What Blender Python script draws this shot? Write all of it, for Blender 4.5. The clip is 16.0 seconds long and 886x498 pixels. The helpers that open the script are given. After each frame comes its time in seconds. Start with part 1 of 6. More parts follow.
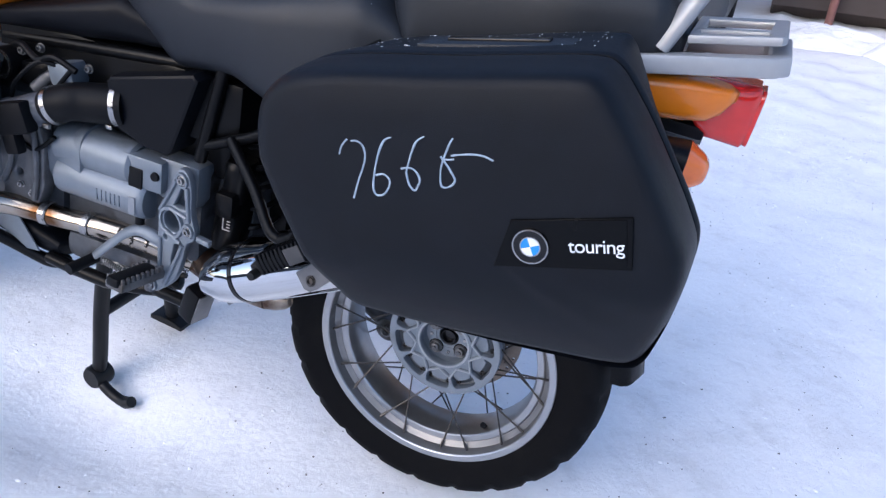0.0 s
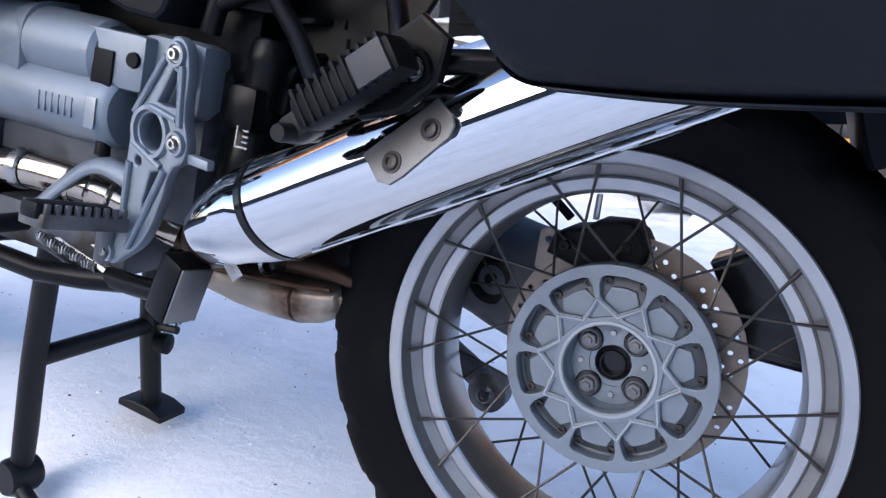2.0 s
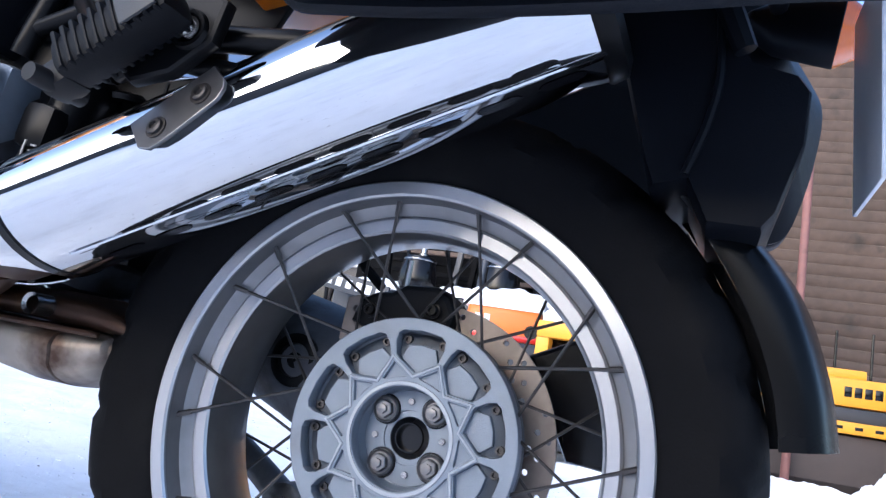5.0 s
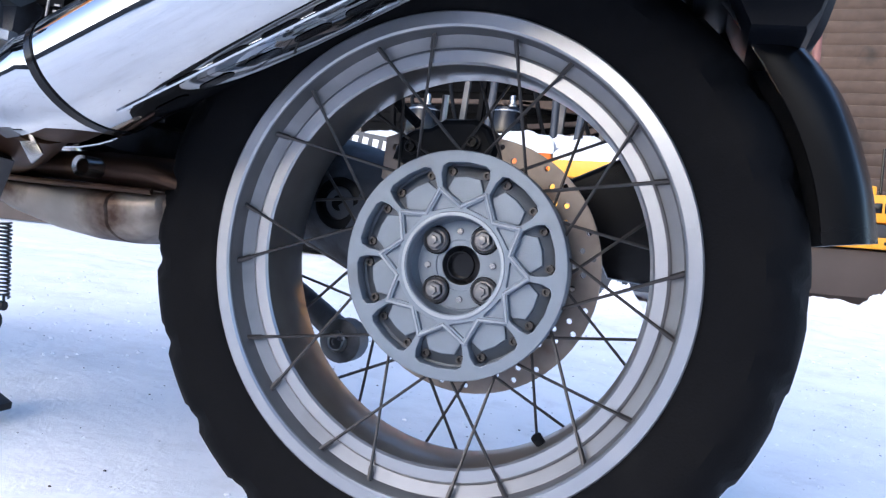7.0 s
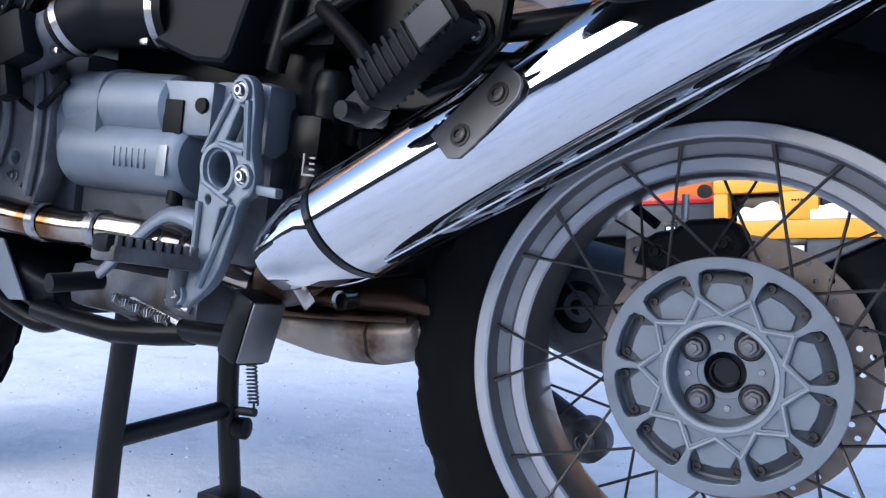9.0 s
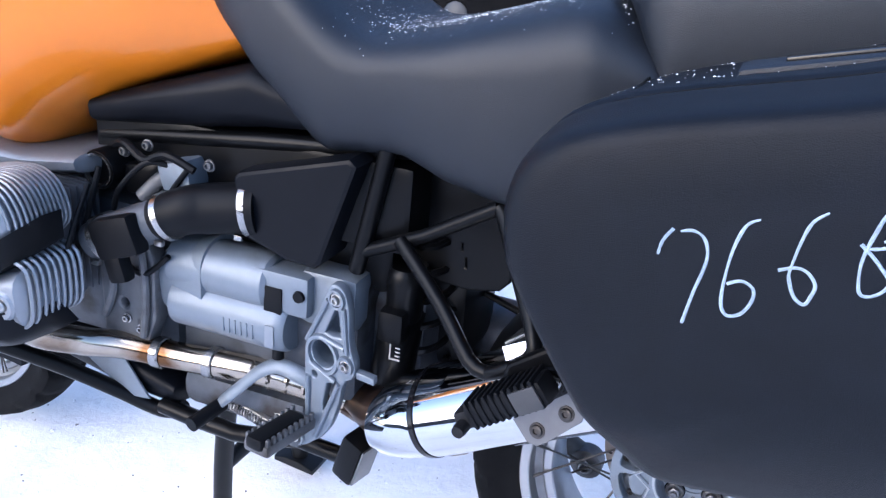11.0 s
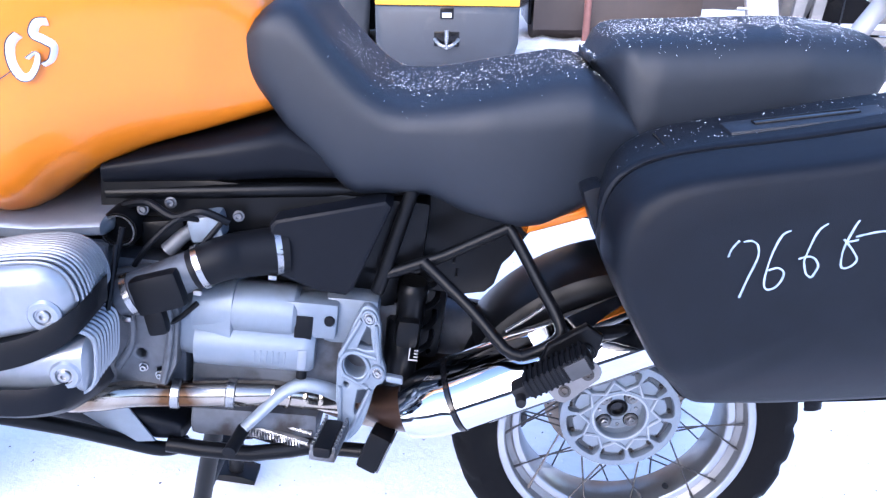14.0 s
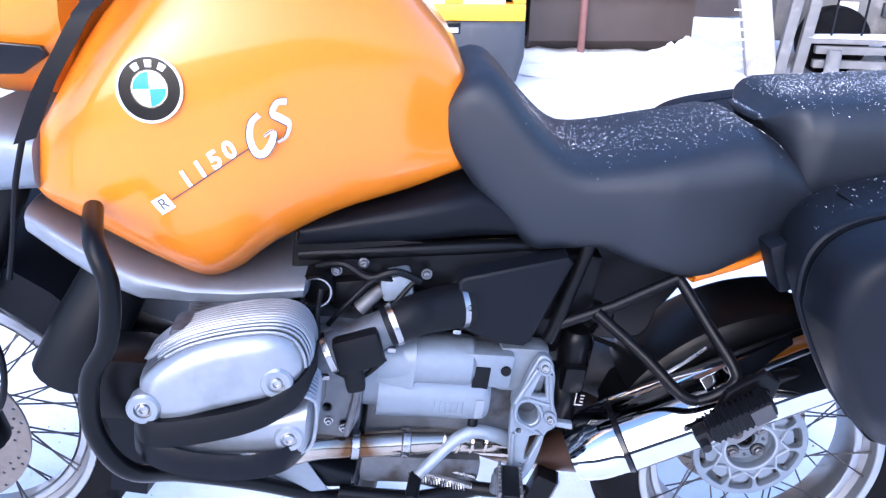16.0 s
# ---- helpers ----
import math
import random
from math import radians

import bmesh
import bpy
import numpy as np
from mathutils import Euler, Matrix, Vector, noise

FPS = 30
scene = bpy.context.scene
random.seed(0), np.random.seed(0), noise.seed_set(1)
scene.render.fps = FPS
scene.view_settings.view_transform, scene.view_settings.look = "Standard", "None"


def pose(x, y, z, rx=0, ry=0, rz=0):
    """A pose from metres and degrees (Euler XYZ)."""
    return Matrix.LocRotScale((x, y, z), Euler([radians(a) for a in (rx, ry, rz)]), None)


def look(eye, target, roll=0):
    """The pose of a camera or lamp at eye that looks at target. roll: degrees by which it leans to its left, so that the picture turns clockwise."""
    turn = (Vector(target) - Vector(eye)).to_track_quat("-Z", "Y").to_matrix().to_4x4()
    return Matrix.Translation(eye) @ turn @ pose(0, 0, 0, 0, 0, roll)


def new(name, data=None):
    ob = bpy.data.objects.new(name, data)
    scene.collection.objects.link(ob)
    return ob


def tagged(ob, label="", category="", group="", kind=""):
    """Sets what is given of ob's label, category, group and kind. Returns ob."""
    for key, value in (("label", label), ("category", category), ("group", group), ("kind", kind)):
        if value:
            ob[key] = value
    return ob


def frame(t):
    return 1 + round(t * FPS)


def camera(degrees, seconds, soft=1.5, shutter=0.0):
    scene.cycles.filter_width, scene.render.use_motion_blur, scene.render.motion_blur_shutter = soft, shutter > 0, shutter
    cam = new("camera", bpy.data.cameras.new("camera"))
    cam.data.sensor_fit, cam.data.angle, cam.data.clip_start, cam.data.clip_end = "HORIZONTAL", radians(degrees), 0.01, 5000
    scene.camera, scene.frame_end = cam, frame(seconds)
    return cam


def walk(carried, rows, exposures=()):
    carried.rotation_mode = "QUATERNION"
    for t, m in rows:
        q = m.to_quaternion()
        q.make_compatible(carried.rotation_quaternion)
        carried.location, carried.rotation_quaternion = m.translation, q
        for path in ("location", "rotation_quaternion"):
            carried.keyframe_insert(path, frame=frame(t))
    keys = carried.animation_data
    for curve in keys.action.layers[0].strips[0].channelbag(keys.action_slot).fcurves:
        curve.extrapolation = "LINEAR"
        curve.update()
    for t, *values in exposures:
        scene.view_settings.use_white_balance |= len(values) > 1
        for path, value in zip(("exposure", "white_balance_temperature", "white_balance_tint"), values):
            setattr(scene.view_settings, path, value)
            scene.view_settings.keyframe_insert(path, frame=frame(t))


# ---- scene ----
cam = camera(59.3, 16.0, soft=1.35)
# seconds, eye, target and roll
PATH = [
    (0, (0.403, -1.161, 1.161), (-0.206, 0.507, 0.24), 4.7),
    (0.5, (0.319, -1.05, 1.063), (-0.281, 0.586, 0.08), 4.7),
    (1, (0.225, -0.947, 0.945), (-0.381, 0.699, -0.016), 4.8),
    (1.5, (0.161, -0.875, 0.771), (-0.508, 0.867, 0.051), 4.8),
    (2, (0.148, -0.802, 0.582), (-0.642, 1.002, 0.236), 4.5),
    (2.5, (0.139, -0.749, 0.488), (-0.672, 1.077, 0.393), 5.24),
    (3, (0.150, -0.727, 0.441), (-0.603, 1.121, 0.578), 10.22),
    (3.5, (0.181, -0.716, 0.402), (-0.535, 1.138, 0.623), 11.1),
    (4, (0.22, -0.698, 0.376), (-0.491, 1.14, 0.717), 10.9),
    (4.2, (0.233, -0.696, 0.384), (-0.47, 1.141, 0.743), 10.7),
    (6.3, (0.263, -0.715, 0.377), (-0.33, 1.191, 0.49), 6.9),
    (6.5, (0.26, -0.715, 0.374), (-0.351, 1.188, 0.426), 6.3),
    (7, (0.229, -0.728, 0.36), (-0.406, 1.168, 0.321), 4.7),
    (7.5, (0.206, -0.736, 0.361), (-0.524, 1.124, 0.272), 3.3),
    (8, (0.18, -0.747, 0.377), (-0.639, 1.075, 0.284), 1.8),
    (8.5, (0.158, -0.757, 0.401), (-0.753, 1.023, 0.368), 0.6),
    (9, (0.135, -0.771, 0.447), (-0.851, 0.969, 0.46), -0.6),
    (9.5, (0.116, -0.805, 0.594), (-0.896, 0.911, 0.419), -2.7),
    (10, (0.113, -0.857, 0.796), (-0.829, 0.839, 0.312), -3.3),
    (10.2, (0.113, -0.879, 0.871), (-0.792, 0.81, 0.296), -2.6),
    (12.3, (-0.1, -1.039, 1.121), (-0.609, 0.716, 0.307), -2.9),
    (12.5, (-0.127, -1.07, 1.132), (-0.549, 0.703, 0.31), -2.2),
    (13, (-0.19, -1.142, 1.159), (-0.413, 0.663, 0.327), -0.5),
    (13.5, (-0.252, -1.192, 1.178), (-0.34, 0.63, 0.358), 0.4),
    (14, (-0.325, -1.213, 1.192), (-0.336, 0.619, 0.389), 0.6),
    (14.5, (-0.423, -1.2, 1.211), (-0.359, 0.628, 0.403), 0.9),
    (15, (-0.51, -1.191, 1.24), (-0.413, 0.63, 0.416), 0.9),
    (15.5, (-0.581, -1.177, 1.277), (-0.489, 0.626, 0.416), 1.0),
    (16, (-0.645, -1.22, 1.28), (-0.576, 0.613, 0.484), 0.4),
]
walk(cam, [(t, look(eye, target, roll)) for t, eye, target, roll in PATH],
     exposures=((0.0, 0.92, 5600, 15), (1.5, 1.15, 5600, 15), (2.5, 1.02, 5500, 14), (4.0, 1.30, 5330, 13), (6.4, 1.42, 5700, 14), (7.5, 1.1, 5400, 13), (9.0, 0.95, 5380, 13), (10.2, 1.12, 5450, 14), (12.3, 2.34, 5260, 19), (14.0, 2.12, 5220, 20), (16.0, 2.06, 5200, 20)))

# ---- light: open shade under a clear winter sky ----
world = bpy.data.worlds.new("sky")
scene.world = world
world.use_nodes = True
wn = world.node_tree.nodes
wl = world.node_tree.links
sky = wn.new("ShaderNodeTexSky")
sky.sky_type, sky.sun_disc = "NISHITA", False
sky.sun_elevation, sky.sun_rotation = radians(24), radians(200)
sky.air_density, sky.dust_density = 1.0, 2.0
wn["Background"].inputs[1].default_value = 0.15
wl.new(sky.outputs[0], wn["Background"].inputs[0])
sun = new("sun", bpy.data.lights.new("sun", "SUN"))
sun.data.energy, sun.data.angle, sun.data.color = 0.5, radians(40), (1.0, 0.95, 0.88)
sun.matrix_world = look((0, 0, 5), (0.0 + math.sin(radians(200)) * -3, math.cos(radians(200)) * -3, 5 - 4.2))

# ---- materials ----


def material(name, colour, rough=0.5, metal=0.0, vary=0.15, scale=60.0, bump=0.0, bump_scale=400.0, coat=0.0, spec=0.5, stain=None, stain_scale=6.0, stain_at=0.58, rough_vary=0.1):
    m = bpy.data.materials.new(name)
    m.use_nodes = True
    n, l = m.node_tree.nodes, m.node_tree.links
    b = n["Principled BSDF"]
    b.inputs["Metallic"].default_value = metal
    b.inputs["Coat Weight"].default_value = coat
    b.inputs["Coat Roughness"].default_value = 0.06
    b.inputs["Specular IOR Level"].default_value = spec
    tc = n.new("ShaderNodeTexCoord")
    big = n.new("ShaderNodeTexNoise")
    big.inputs["Scale"].default_value, big.inputs["Detail"].default_value = scale * 0.12, 5
    fine = n.new("ShaderNodeTexNoise")
    fine.inputs["Scale"].default_value, fine.inputs["Detail"].default_value = scale, 3
    for t in (big, fine):
        l.new(tc.outputs["Object"], t.inputs["Vector"])
    add = n.new("ShaderNodeMath")
    add.operation = "ADD"
    l.new(big.outputs[0], add.inputs[0])
    l.new(fine.outputs[0], add.inputs[1])
    ramp = n.new("ShaderNodeMapRange")
    ramp.inputs[1].default_value, ramp.inputs[2].default_value = 0.6, 1.4
    ramp.inputs[3].default_value, ramp.inputs[4].default_value = 1 - vary, 1 + vary
    l.new(add.outputs[0], ramp.inputs[0])
    mul = n.new("ShaderNodeMix")
    mul.data_type, mul.blend_type = "RGBA", "MULTIPLY"
    mul.inputs[0].default_value = 1.0
    mul.inputs[6].default_value = (*colour, 1)
    l.new(ramp.outputs[0], mul.inputs[7])
    out = mul.outputs[2]
    if stain:
        st = n.new("ShaderNodeTexNoise")
        st.inputs["Scale"].default_value, st.inputs["Detail"].default_value = stain_scale, 8
        l.new(tc.outputs["Object"], st.inputs["Vector"])
        sr = n.new("ShaderNodeMapRange")
        sr.inputs[1].default_value, sr.inputs[2].default_value = stain_at, stain_at + 0.12
        l.new(st.outputs[0], sr.inputs[0])
        mx = n.new("ShaderNodeMix")
        mx.data_type = "RGBA"
        l.new(sr.outputs[0], mx.inputs[0])
        l.new(out, mx.inputs[6])
        mx.inputs[7].default_value = (*stain, 1)
        out = mx.outputs[2]
    l.new(out, b.inputs["Base Color"])
    rr = n.new("ShaderNodeMapRange")
    rr.inputs[1].default_value, rr.inputs[2].default_value = 0.3, 0.7
    rr.inputs[3].default_value, rr.inputs[4].default_value = max(0.02, rough * (1 - rough_vary)), min(1, rough * (1 + rough_vary))
    l.new(big.outputs[0], rr.inputs[0])
    l.new(rr.outputs[0], b.inputs["Roughness"])
    if bump:
        bt = n.new("ShaderNodeTexNoise")
        bt.inputs["Scale"].default_value, bt.inputs["Detail"].default_value = bump_scale, 3
        l.new(tc.outputs["Object"], bt.inputs["Vector"])
        bp = n.new("ShaderNodeBump")
        bp.inputs["Strength"].default_value, bp.inputs["Distance"].default_value = bump, 0.001
        l.new(bt.outputs[0], bp.inputs["Height"])
        l.new(bp.outputs[0], b.inputs["Normal"])
    return m


M_CASE = material("textured_black_plastic", (0.0036, 0.0050, 0.0082), 0.48, vary=0.25, scale=30, bump=0.4, bump_scale=900, spec=0.165)
M_PLASTIC = material("dark_grey_plastic", (0.0036, 0.0044, 0.0066), 0.42, bump=0.15, bump_scale=700, spec=0.12)
M_PAD = material("worn_grey_rubber", (0.030, 0.031, 0.034), 0.55, vary=0.25, bump=0.2, bump_scale=600)
M_FLAP = material("worn_black_mudguard_plastic", (0.0022, 0.0025, 0.0032), 0.26, bump=0.08, bump_scale=500, spec=0.12)
M_VINYL = material("black_seat_vinyl", (0.0080, 0.0108, 0.0165), 0.47, vary=0.15, bump=0.45, bump_scale=1100, spec=0.42)
M_BLACK = material("black_frame_paint", (0.0028, 0.003, 0.0036), 0.32, bump=0.05, spec=0.14)
M_STAND = material("worn_black_steel", (0.006, 0.006, 0.0068), 0.45, stain=(0.02, 0.013, 0.009), stain_at=0.64, spec=0.25)
M_TYRE = material("tyre_rubber", (0.0024, 0.0025, 0.0032), 0.72, vary=0.35, scale=90, bump=0.3, stain=(0.0055, 0.0054, 0.0056), stain_scale=9, spec=0.09)
M_RUBBER = material("black_rubber", (0.0032, 0.0037, 0.0050), 0.5, bump=0.1, spec=0.14)
M_ALU = material("silver_painted_casting", (0.165, 0.193, 0.230), 0.42, metal=0.35, vary=0.07, scale=80, bump=0.3, bump_scale=900, stain=(0.14, 0.158, 0.182), stain_scale=14)
M_COVER = material("bright_silver_casting", (0.235, 0.255, 0.285), 0.36, metal=0.55, vary=0.07, scale=80, bump=0.2, bump_scale=900, stain=(0.19, 0.205, 0.225), stain_scale=12)
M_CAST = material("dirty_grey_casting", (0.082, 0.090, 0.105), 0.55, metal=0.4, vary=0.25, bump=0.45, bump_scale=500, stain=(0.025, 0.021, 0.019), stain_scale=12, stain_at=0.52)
M_DULL = material("dirty_alloy_casting", (0.115, 0.118, 0.125), 0.5, metal=0.45, vary=0.25, scale=60, bump=0.5, bump_scale=400, stain=(0.045, 0.04, 0.036), stain_scale=16, stain_at=0.52)
M_RIM = material("anodised_rim_alloy", (0.36, 0.37, 0.39), 0.30, metal=0.85, vary=0.04, scale=50, bump=0.06, bump_scale=300, stain=(0.41, 0.41, 0.41), stain_scale=9)
M_RIDGE = material("bare_hub_ridge", (0.30, 0.325, 0.355), 0.42, metal=0.3, vary=0.06, scale=80)
# Dark tone for hub pockets: some grime, plus the shade of their depth
M_RECESS = material("grimy_shaded_hub_recess", (0.078, 0.09, 0.106), 0.5, metal=0.3, vary=0.15, scale=80, bump=0.3, bump_scale=900, stain=(0.05, 0.05, 0.052), stain_scale=20)
M_NUT = material("dull_zinc_nut", (0.17, 0.17, 0.175), 0.35, metal=0.85, vary=0.1, scale=90)
M_BARREL = material("dull_rim_well", (0.33, 0.325, 0.315), 0.30, metal=0.9, vary=0.12, scale=50, stain=(0.33, 0.32, 0.31), stain_scale=9)
M_CHANNEL = material("shaded_rim_channel", (0.20, 0.20, 0.205), 0.42, metal=0.7, vary=0.1, scale=50, stain=(0.15, 0.15, 0.15), stain_scale=9)
M_CHROME = material("polished_chrome", (0.60, 0.615, 0.64), 0.045, metal=1.0, vary=0.03, rough_vary=0.4)
M_STEEL = material("stainless_steel", (0.36, 0.355, 0.35), 0.27, metal=1.0, vary=0.08, stain=(0.22, 0.2, 0.18), stain_scale=20)
M_PIPE = material("heat_tinted_exhaust_pipe", (0.42, 0.365, 0.30), 0.16, metal=1.0, vary=0.2, scale=30, stain=(0.15, 0.075, 0.034), stain_scale=6, stain_at=0.53)
M_BOX = material("tarnished_collector_steel", (0.30, 0.262, 0.22), 0.45, metal=0.6, vary=0.25, scale=25, bump=0.2, bump_scale=150, stain=(0.050, 0.024, 0.013), stain_scale=9, stain_at=0.47)
M_BROWN = material("heat_browned_steel", (0.05, 0.027, 0.017), 0.4, metal=0.7, vary=0.3, scale=40, stain=(0.12, 0.07, 0.036), stain_scale=10, stain_at=0.58)
M_TANK = material("orange_yellow_paint", (0.60, 0.168, 0.004), 0.32, vary=0.03, coat=0.55, spec=0.35)
M_SPOKE = material("dull_spoke_steel", (0.060, 0.056, 0.054), 0.42, metal=0.75)
M_RACK = material("silver_rack_paint", (0.34, 0.35, 0.365), 0.42, metal=0.35, vary=0.06, bump=0.1)
M_RED = material("red_lens", (0.50, 0.014, 0.010), 0.12, coat=0.6)
M_AMBER = material("amber_lens", (0.75, 0.15, 0.01), 0.2, coat=0.5)
M_WHITE = material("white_enamel", (0.68, 0.70, 0.73), 0.3, vary=0.03)
M_BLUE = material("blue_enamel", (0.02, 0.22, 0.62), 0.25, vary=0.03, coat=0.5)
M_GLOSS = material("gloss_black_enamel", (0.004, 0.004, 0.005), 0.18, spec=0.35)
M_CHALK = material("white_chalk", (0.30, 0.37, 0.45), 0.9, vary=0.4, scale=500)
M_OUTLINE = material("dark_decal_outline", (0.05, 0.04, 0.045), 0.4)
M_DISC = material("brake_disc_steel", (0.20, 0.172, 0.15), 0.4, metal=0.75, vary=0.15, scale=100, stain=(0.15, 0.115, 0.09), stain_scale=25)
M_ORANGE = material("machine_orange", (0.72, 0.16, 0.012), 0.4, vary=0.06, scale=10, stain=(0.4, 0.10, 0.03), stain_scale=4, stain_at=0.64)
M_POLE = material("rusty_pink_steel", (0.22, 0.10, 0.085), 0.65, vary=0.2, scale=12, stain=(0.10, 0.05, 0.04), stain_scale=6)
M_DUST = material("dusty_grey_paint", (0.14, 0.135, 0.13), 0.7, vary=0.2, scale=6, stain=(0.22, 0.21, 0.20), stain_scale=4)
M_PALE = material("pale_grey_paint", (0.30, 0.28, 0.265), 0.6, vary=0.12, scale=8, stain=(0.18, 0.17, 0.16), stain_scale=4)
M_DIRT = material("dark_grit", (0.035, 0.03, 0.027), 0.8)
M_MACHINE = material("machine_yellow", (0.72, 0.33, 0.012), 0.4, vary=0.06, scale=10, stain=(0.45, 0.24, 0.05), stain_scale=4, stain_at=0.64)
M_MGREY = material("machine_grey", (0.03, 0.035, 0.044), 0.5, vary=0.12, scale=8, stain=(0.055, 0.055, 0.058), stain_scale=5)
M_WALL = material("rusty_brown_sheet", (0.060, 0.046, 0.040), 0.7, vary=0.25, scale=3, stain=(0.06, 0.045, 0.04), stain_scale=1.5)
M_WOOD = material("weathered_boards", (0.105, 0.074, 0.058), 0.8, vary=0.3, scale=8, stain=(0.055, 0.042, 0.035), stain_scale=3)
M_FLAKE = material("snow_grain", (0.85, 0.87, 0.9), 0.6, vary=0.03)


def snow_material():
    m = bpy.data.materials.new("packed_snow")
    m.use_nodes = True
    n, l = m.node_tree.nodes, m.node_tree.links
    b = n["Principled BSDF"]
    b.inputs["Roughness"].default_value = 0.75
    b.inputs["Subsurface Weight"].default_value = 0.0
    tc = n.new("ShaderNodeTexCoord")

    def tex(scale, detail=6, rough=0.55):
        t = n.new("ShaderNodeTexNoise")
        t.inputs["Scale"].default_value, t.inputs["Detail"].default_value, t.inputs["Roughness"].default_value = scale, detail, rough
        l.new(tc.outputs["Object"], t.inputs["Vector"])
        return t

    def rng(src, a, c, lo=0.0, hi=1.0):
        r = n.new("ShaderNodeMapRange")
        for k, v in enumerate((a, c, lo, hi)):
            r.inputs[k + 1].default_value = v
        l.new(src, r.inputs[0])
        return r.outputs[0]

    def mix(f, a, c):
        x = n.new("ShaderNodeMix")
        x.data_type = "RGBA"
        l.new(f, x.inputs[0])
        for k, v in ((6, a), (7, c)):
            if isinstance(v, tuple):
                x.inputs[k].default_value = (*v, 1)
            else:
                l.new(v, x.inputs[k])
        return x.outputs[2]

    base = mix(rng(tex(2.2).outputs[0], 0.35, 0.65), (0.93, 0.93, 0.94), (0.87, 0.87, 0.885))
    trod = mix(rng(tex(9, 8, 0.65).outputs[0], 0.52, 0.72), base, (0.79, 0.785, 0.785))
    specks = mix(rng(tex(70, 2).outputs[0], 0.735, 0.765), trod, (0.2, 0.18, 0.17))
    l.new(specks, b.inputs["Base Color"])
    bp = n.new("ShaderNodeBump")
    bp.inputs["Strength"].default_value, bp.inputs["Distance"].default_value = 0.42, 0.016
    l.new(tex(22, 9, 0.72).outputs[0], bp.inputs["Height"])
    l.new(bp.outputs[0], b.inputs["Normal"])
    return m


M_SNOW = snow_material()

# ---- building helpers ----
REAR_Z = 0.3256
BIKE = Matrix.Translation((0, 0, 0.33)) @ Matrix.Rotation(radians(4.3), 4, "Y") @ Matrix.Translation((0, 0, -REAR_Z))


def thing(name, label, category, m=BIKE, group=""):
    ob = new(name)
    ob.matrix_world = m
    ob.empty_display_size = 0.05
    return tagged(ob, label, category, group)


def smooth(me, angle=40):
    me.polygons.foreach_set("use_smooth", [True] * len(me.polygons))
    me.set_sharp_from_angle(angle=radians(angle))


def part(name, bm, mat, parent=None, label="", angle=40):
    me = bpy.data.meshes.new(name)
    if isinstance(bm, bpy.types.Mesh):
        me = bm
    else:
        bmesh.ops.recalc_face_normals(bm, faces=bm.faces)
        bm.to_mesh(me)
        bm.free()
    me.materials.clear()
    me.materials.append(mat)
    smooth(me, angle)
    ob = new(name, me)
    ob.parent = parent
    return tagged(ob, label)


def frame_of(axis):
    a = Vector(axis).normalized()
    s = a.orthogonal().normalized()
    return a, s, a.cross(s)


def catmull(pts, n):
    P = [Vector(p) for p in pts]
    if n <= 1 or len(P) < 3:
        return P
    out = []
    for i in range(len(P) - 1):
        p0, p1, p2, p3 = P[max(i - 1, 0)], P[i], P[i + 1], P[min(i + 2, len(P) - 1)]
        for k in range(n):
            t = k / n
            out.append(0.5 * ((2 * p1) + (p2 - p0) * t + (2 * p0 - 5 * p1 + 4 * p2 - p3) * t * t + (3 * p1 - p0 - 3 * p2 + p3) * t ** 3))
    return out + [P[-1]]


def loft(rings, bm=None, cap=True, closed=True):
    bm = bm or bmesh.new()
    vs = [[bm.verts.new(p) for p in r] for r in rings]
    n = len(vs[0])
    for a, b in zip(vs, vs[1:]):
        for i in range(n if closed else n - 1):
            j = (i + 1) % n
            try:
                bm.faces.new((a[i], a[j], b[j], b[i]))
            except ValueError:
                pass
    if cap:
        bm.faces.new(vs[0])
        bm.faces.new(vs[-1][::-1])
    return bm


def tube(pts, r, seg=12, n=6, bm=None, flat=1.0):
    """A bent tube through pts; r may be a list of radii."""
    P = catmull(pts, n)
    rs = r if isinstance(r, (list, tuple)) else [r] * len(pts)
    rings, side = [], None
    for i, p in enumerate(P):
        d = (P[min(i + 1, len(P) - 1)] - P[max(i - 1, 0)]).normalized()
        if side is None:
            side = d.orthogonal().normalized()
        side = (side - d * side.dot(d)).normalized()
        up = d.cross(side)
        u = i / (len(P) - 1) * (len(rs) - 1)
        k = min(int(u), len(rs) - 2) if len(rs) > 1 else 0
        rad = rs[k] + (rs[min(k + 1, len(rs) - 1)] - rs[k]) * (u - k)
        rings.append([p + side * (math.cos(a) * rad) + up * (math.sin(a) * rad * flat) for a in (2 * math.pi * j / seg for j in range(seg))])
    return loft(rings, bm)


def turned(profile, axis=(0, 1, 0), origin=(0, 0, 0), seg=48, bm=None, closed=False, cap=False):
    """A body of revolution; the profile is (radius, along)."""
    a, s, u = frame_of(axis)
    o = Vector(origin)
    rings = [[o + a * h + (s * math.cos(t) + u * math.sin(t)) * max(r, 1e-5) for t in (2 * math.pi * j / seg for j in range(seg))] for r, h in profile]
    if closed:
        rings.append(rings[0])
    return loft(rings, bm, cap=cap)


def block(size, centre=(0, 0, 0), bevel=0.004, turn=None, bm=None, seg=2):
    b = bmesh.new()
    bmesh.ops.create_cube(b, size=1)
    bmesh.ops.scale(b, vec=size, verts=b.verts)
    if bevel:
        bmesh.ops.bevel(b, geom=list(b.edges), offset=bevel, segments=seg, affect="EDGES", profile=0.6)
    m = Matrix.Translation(centre) @ (turn or Matrix())
    bmesh.ops.transform(b, matrix=m, verts=b.verts)
    return merge(bm, b)


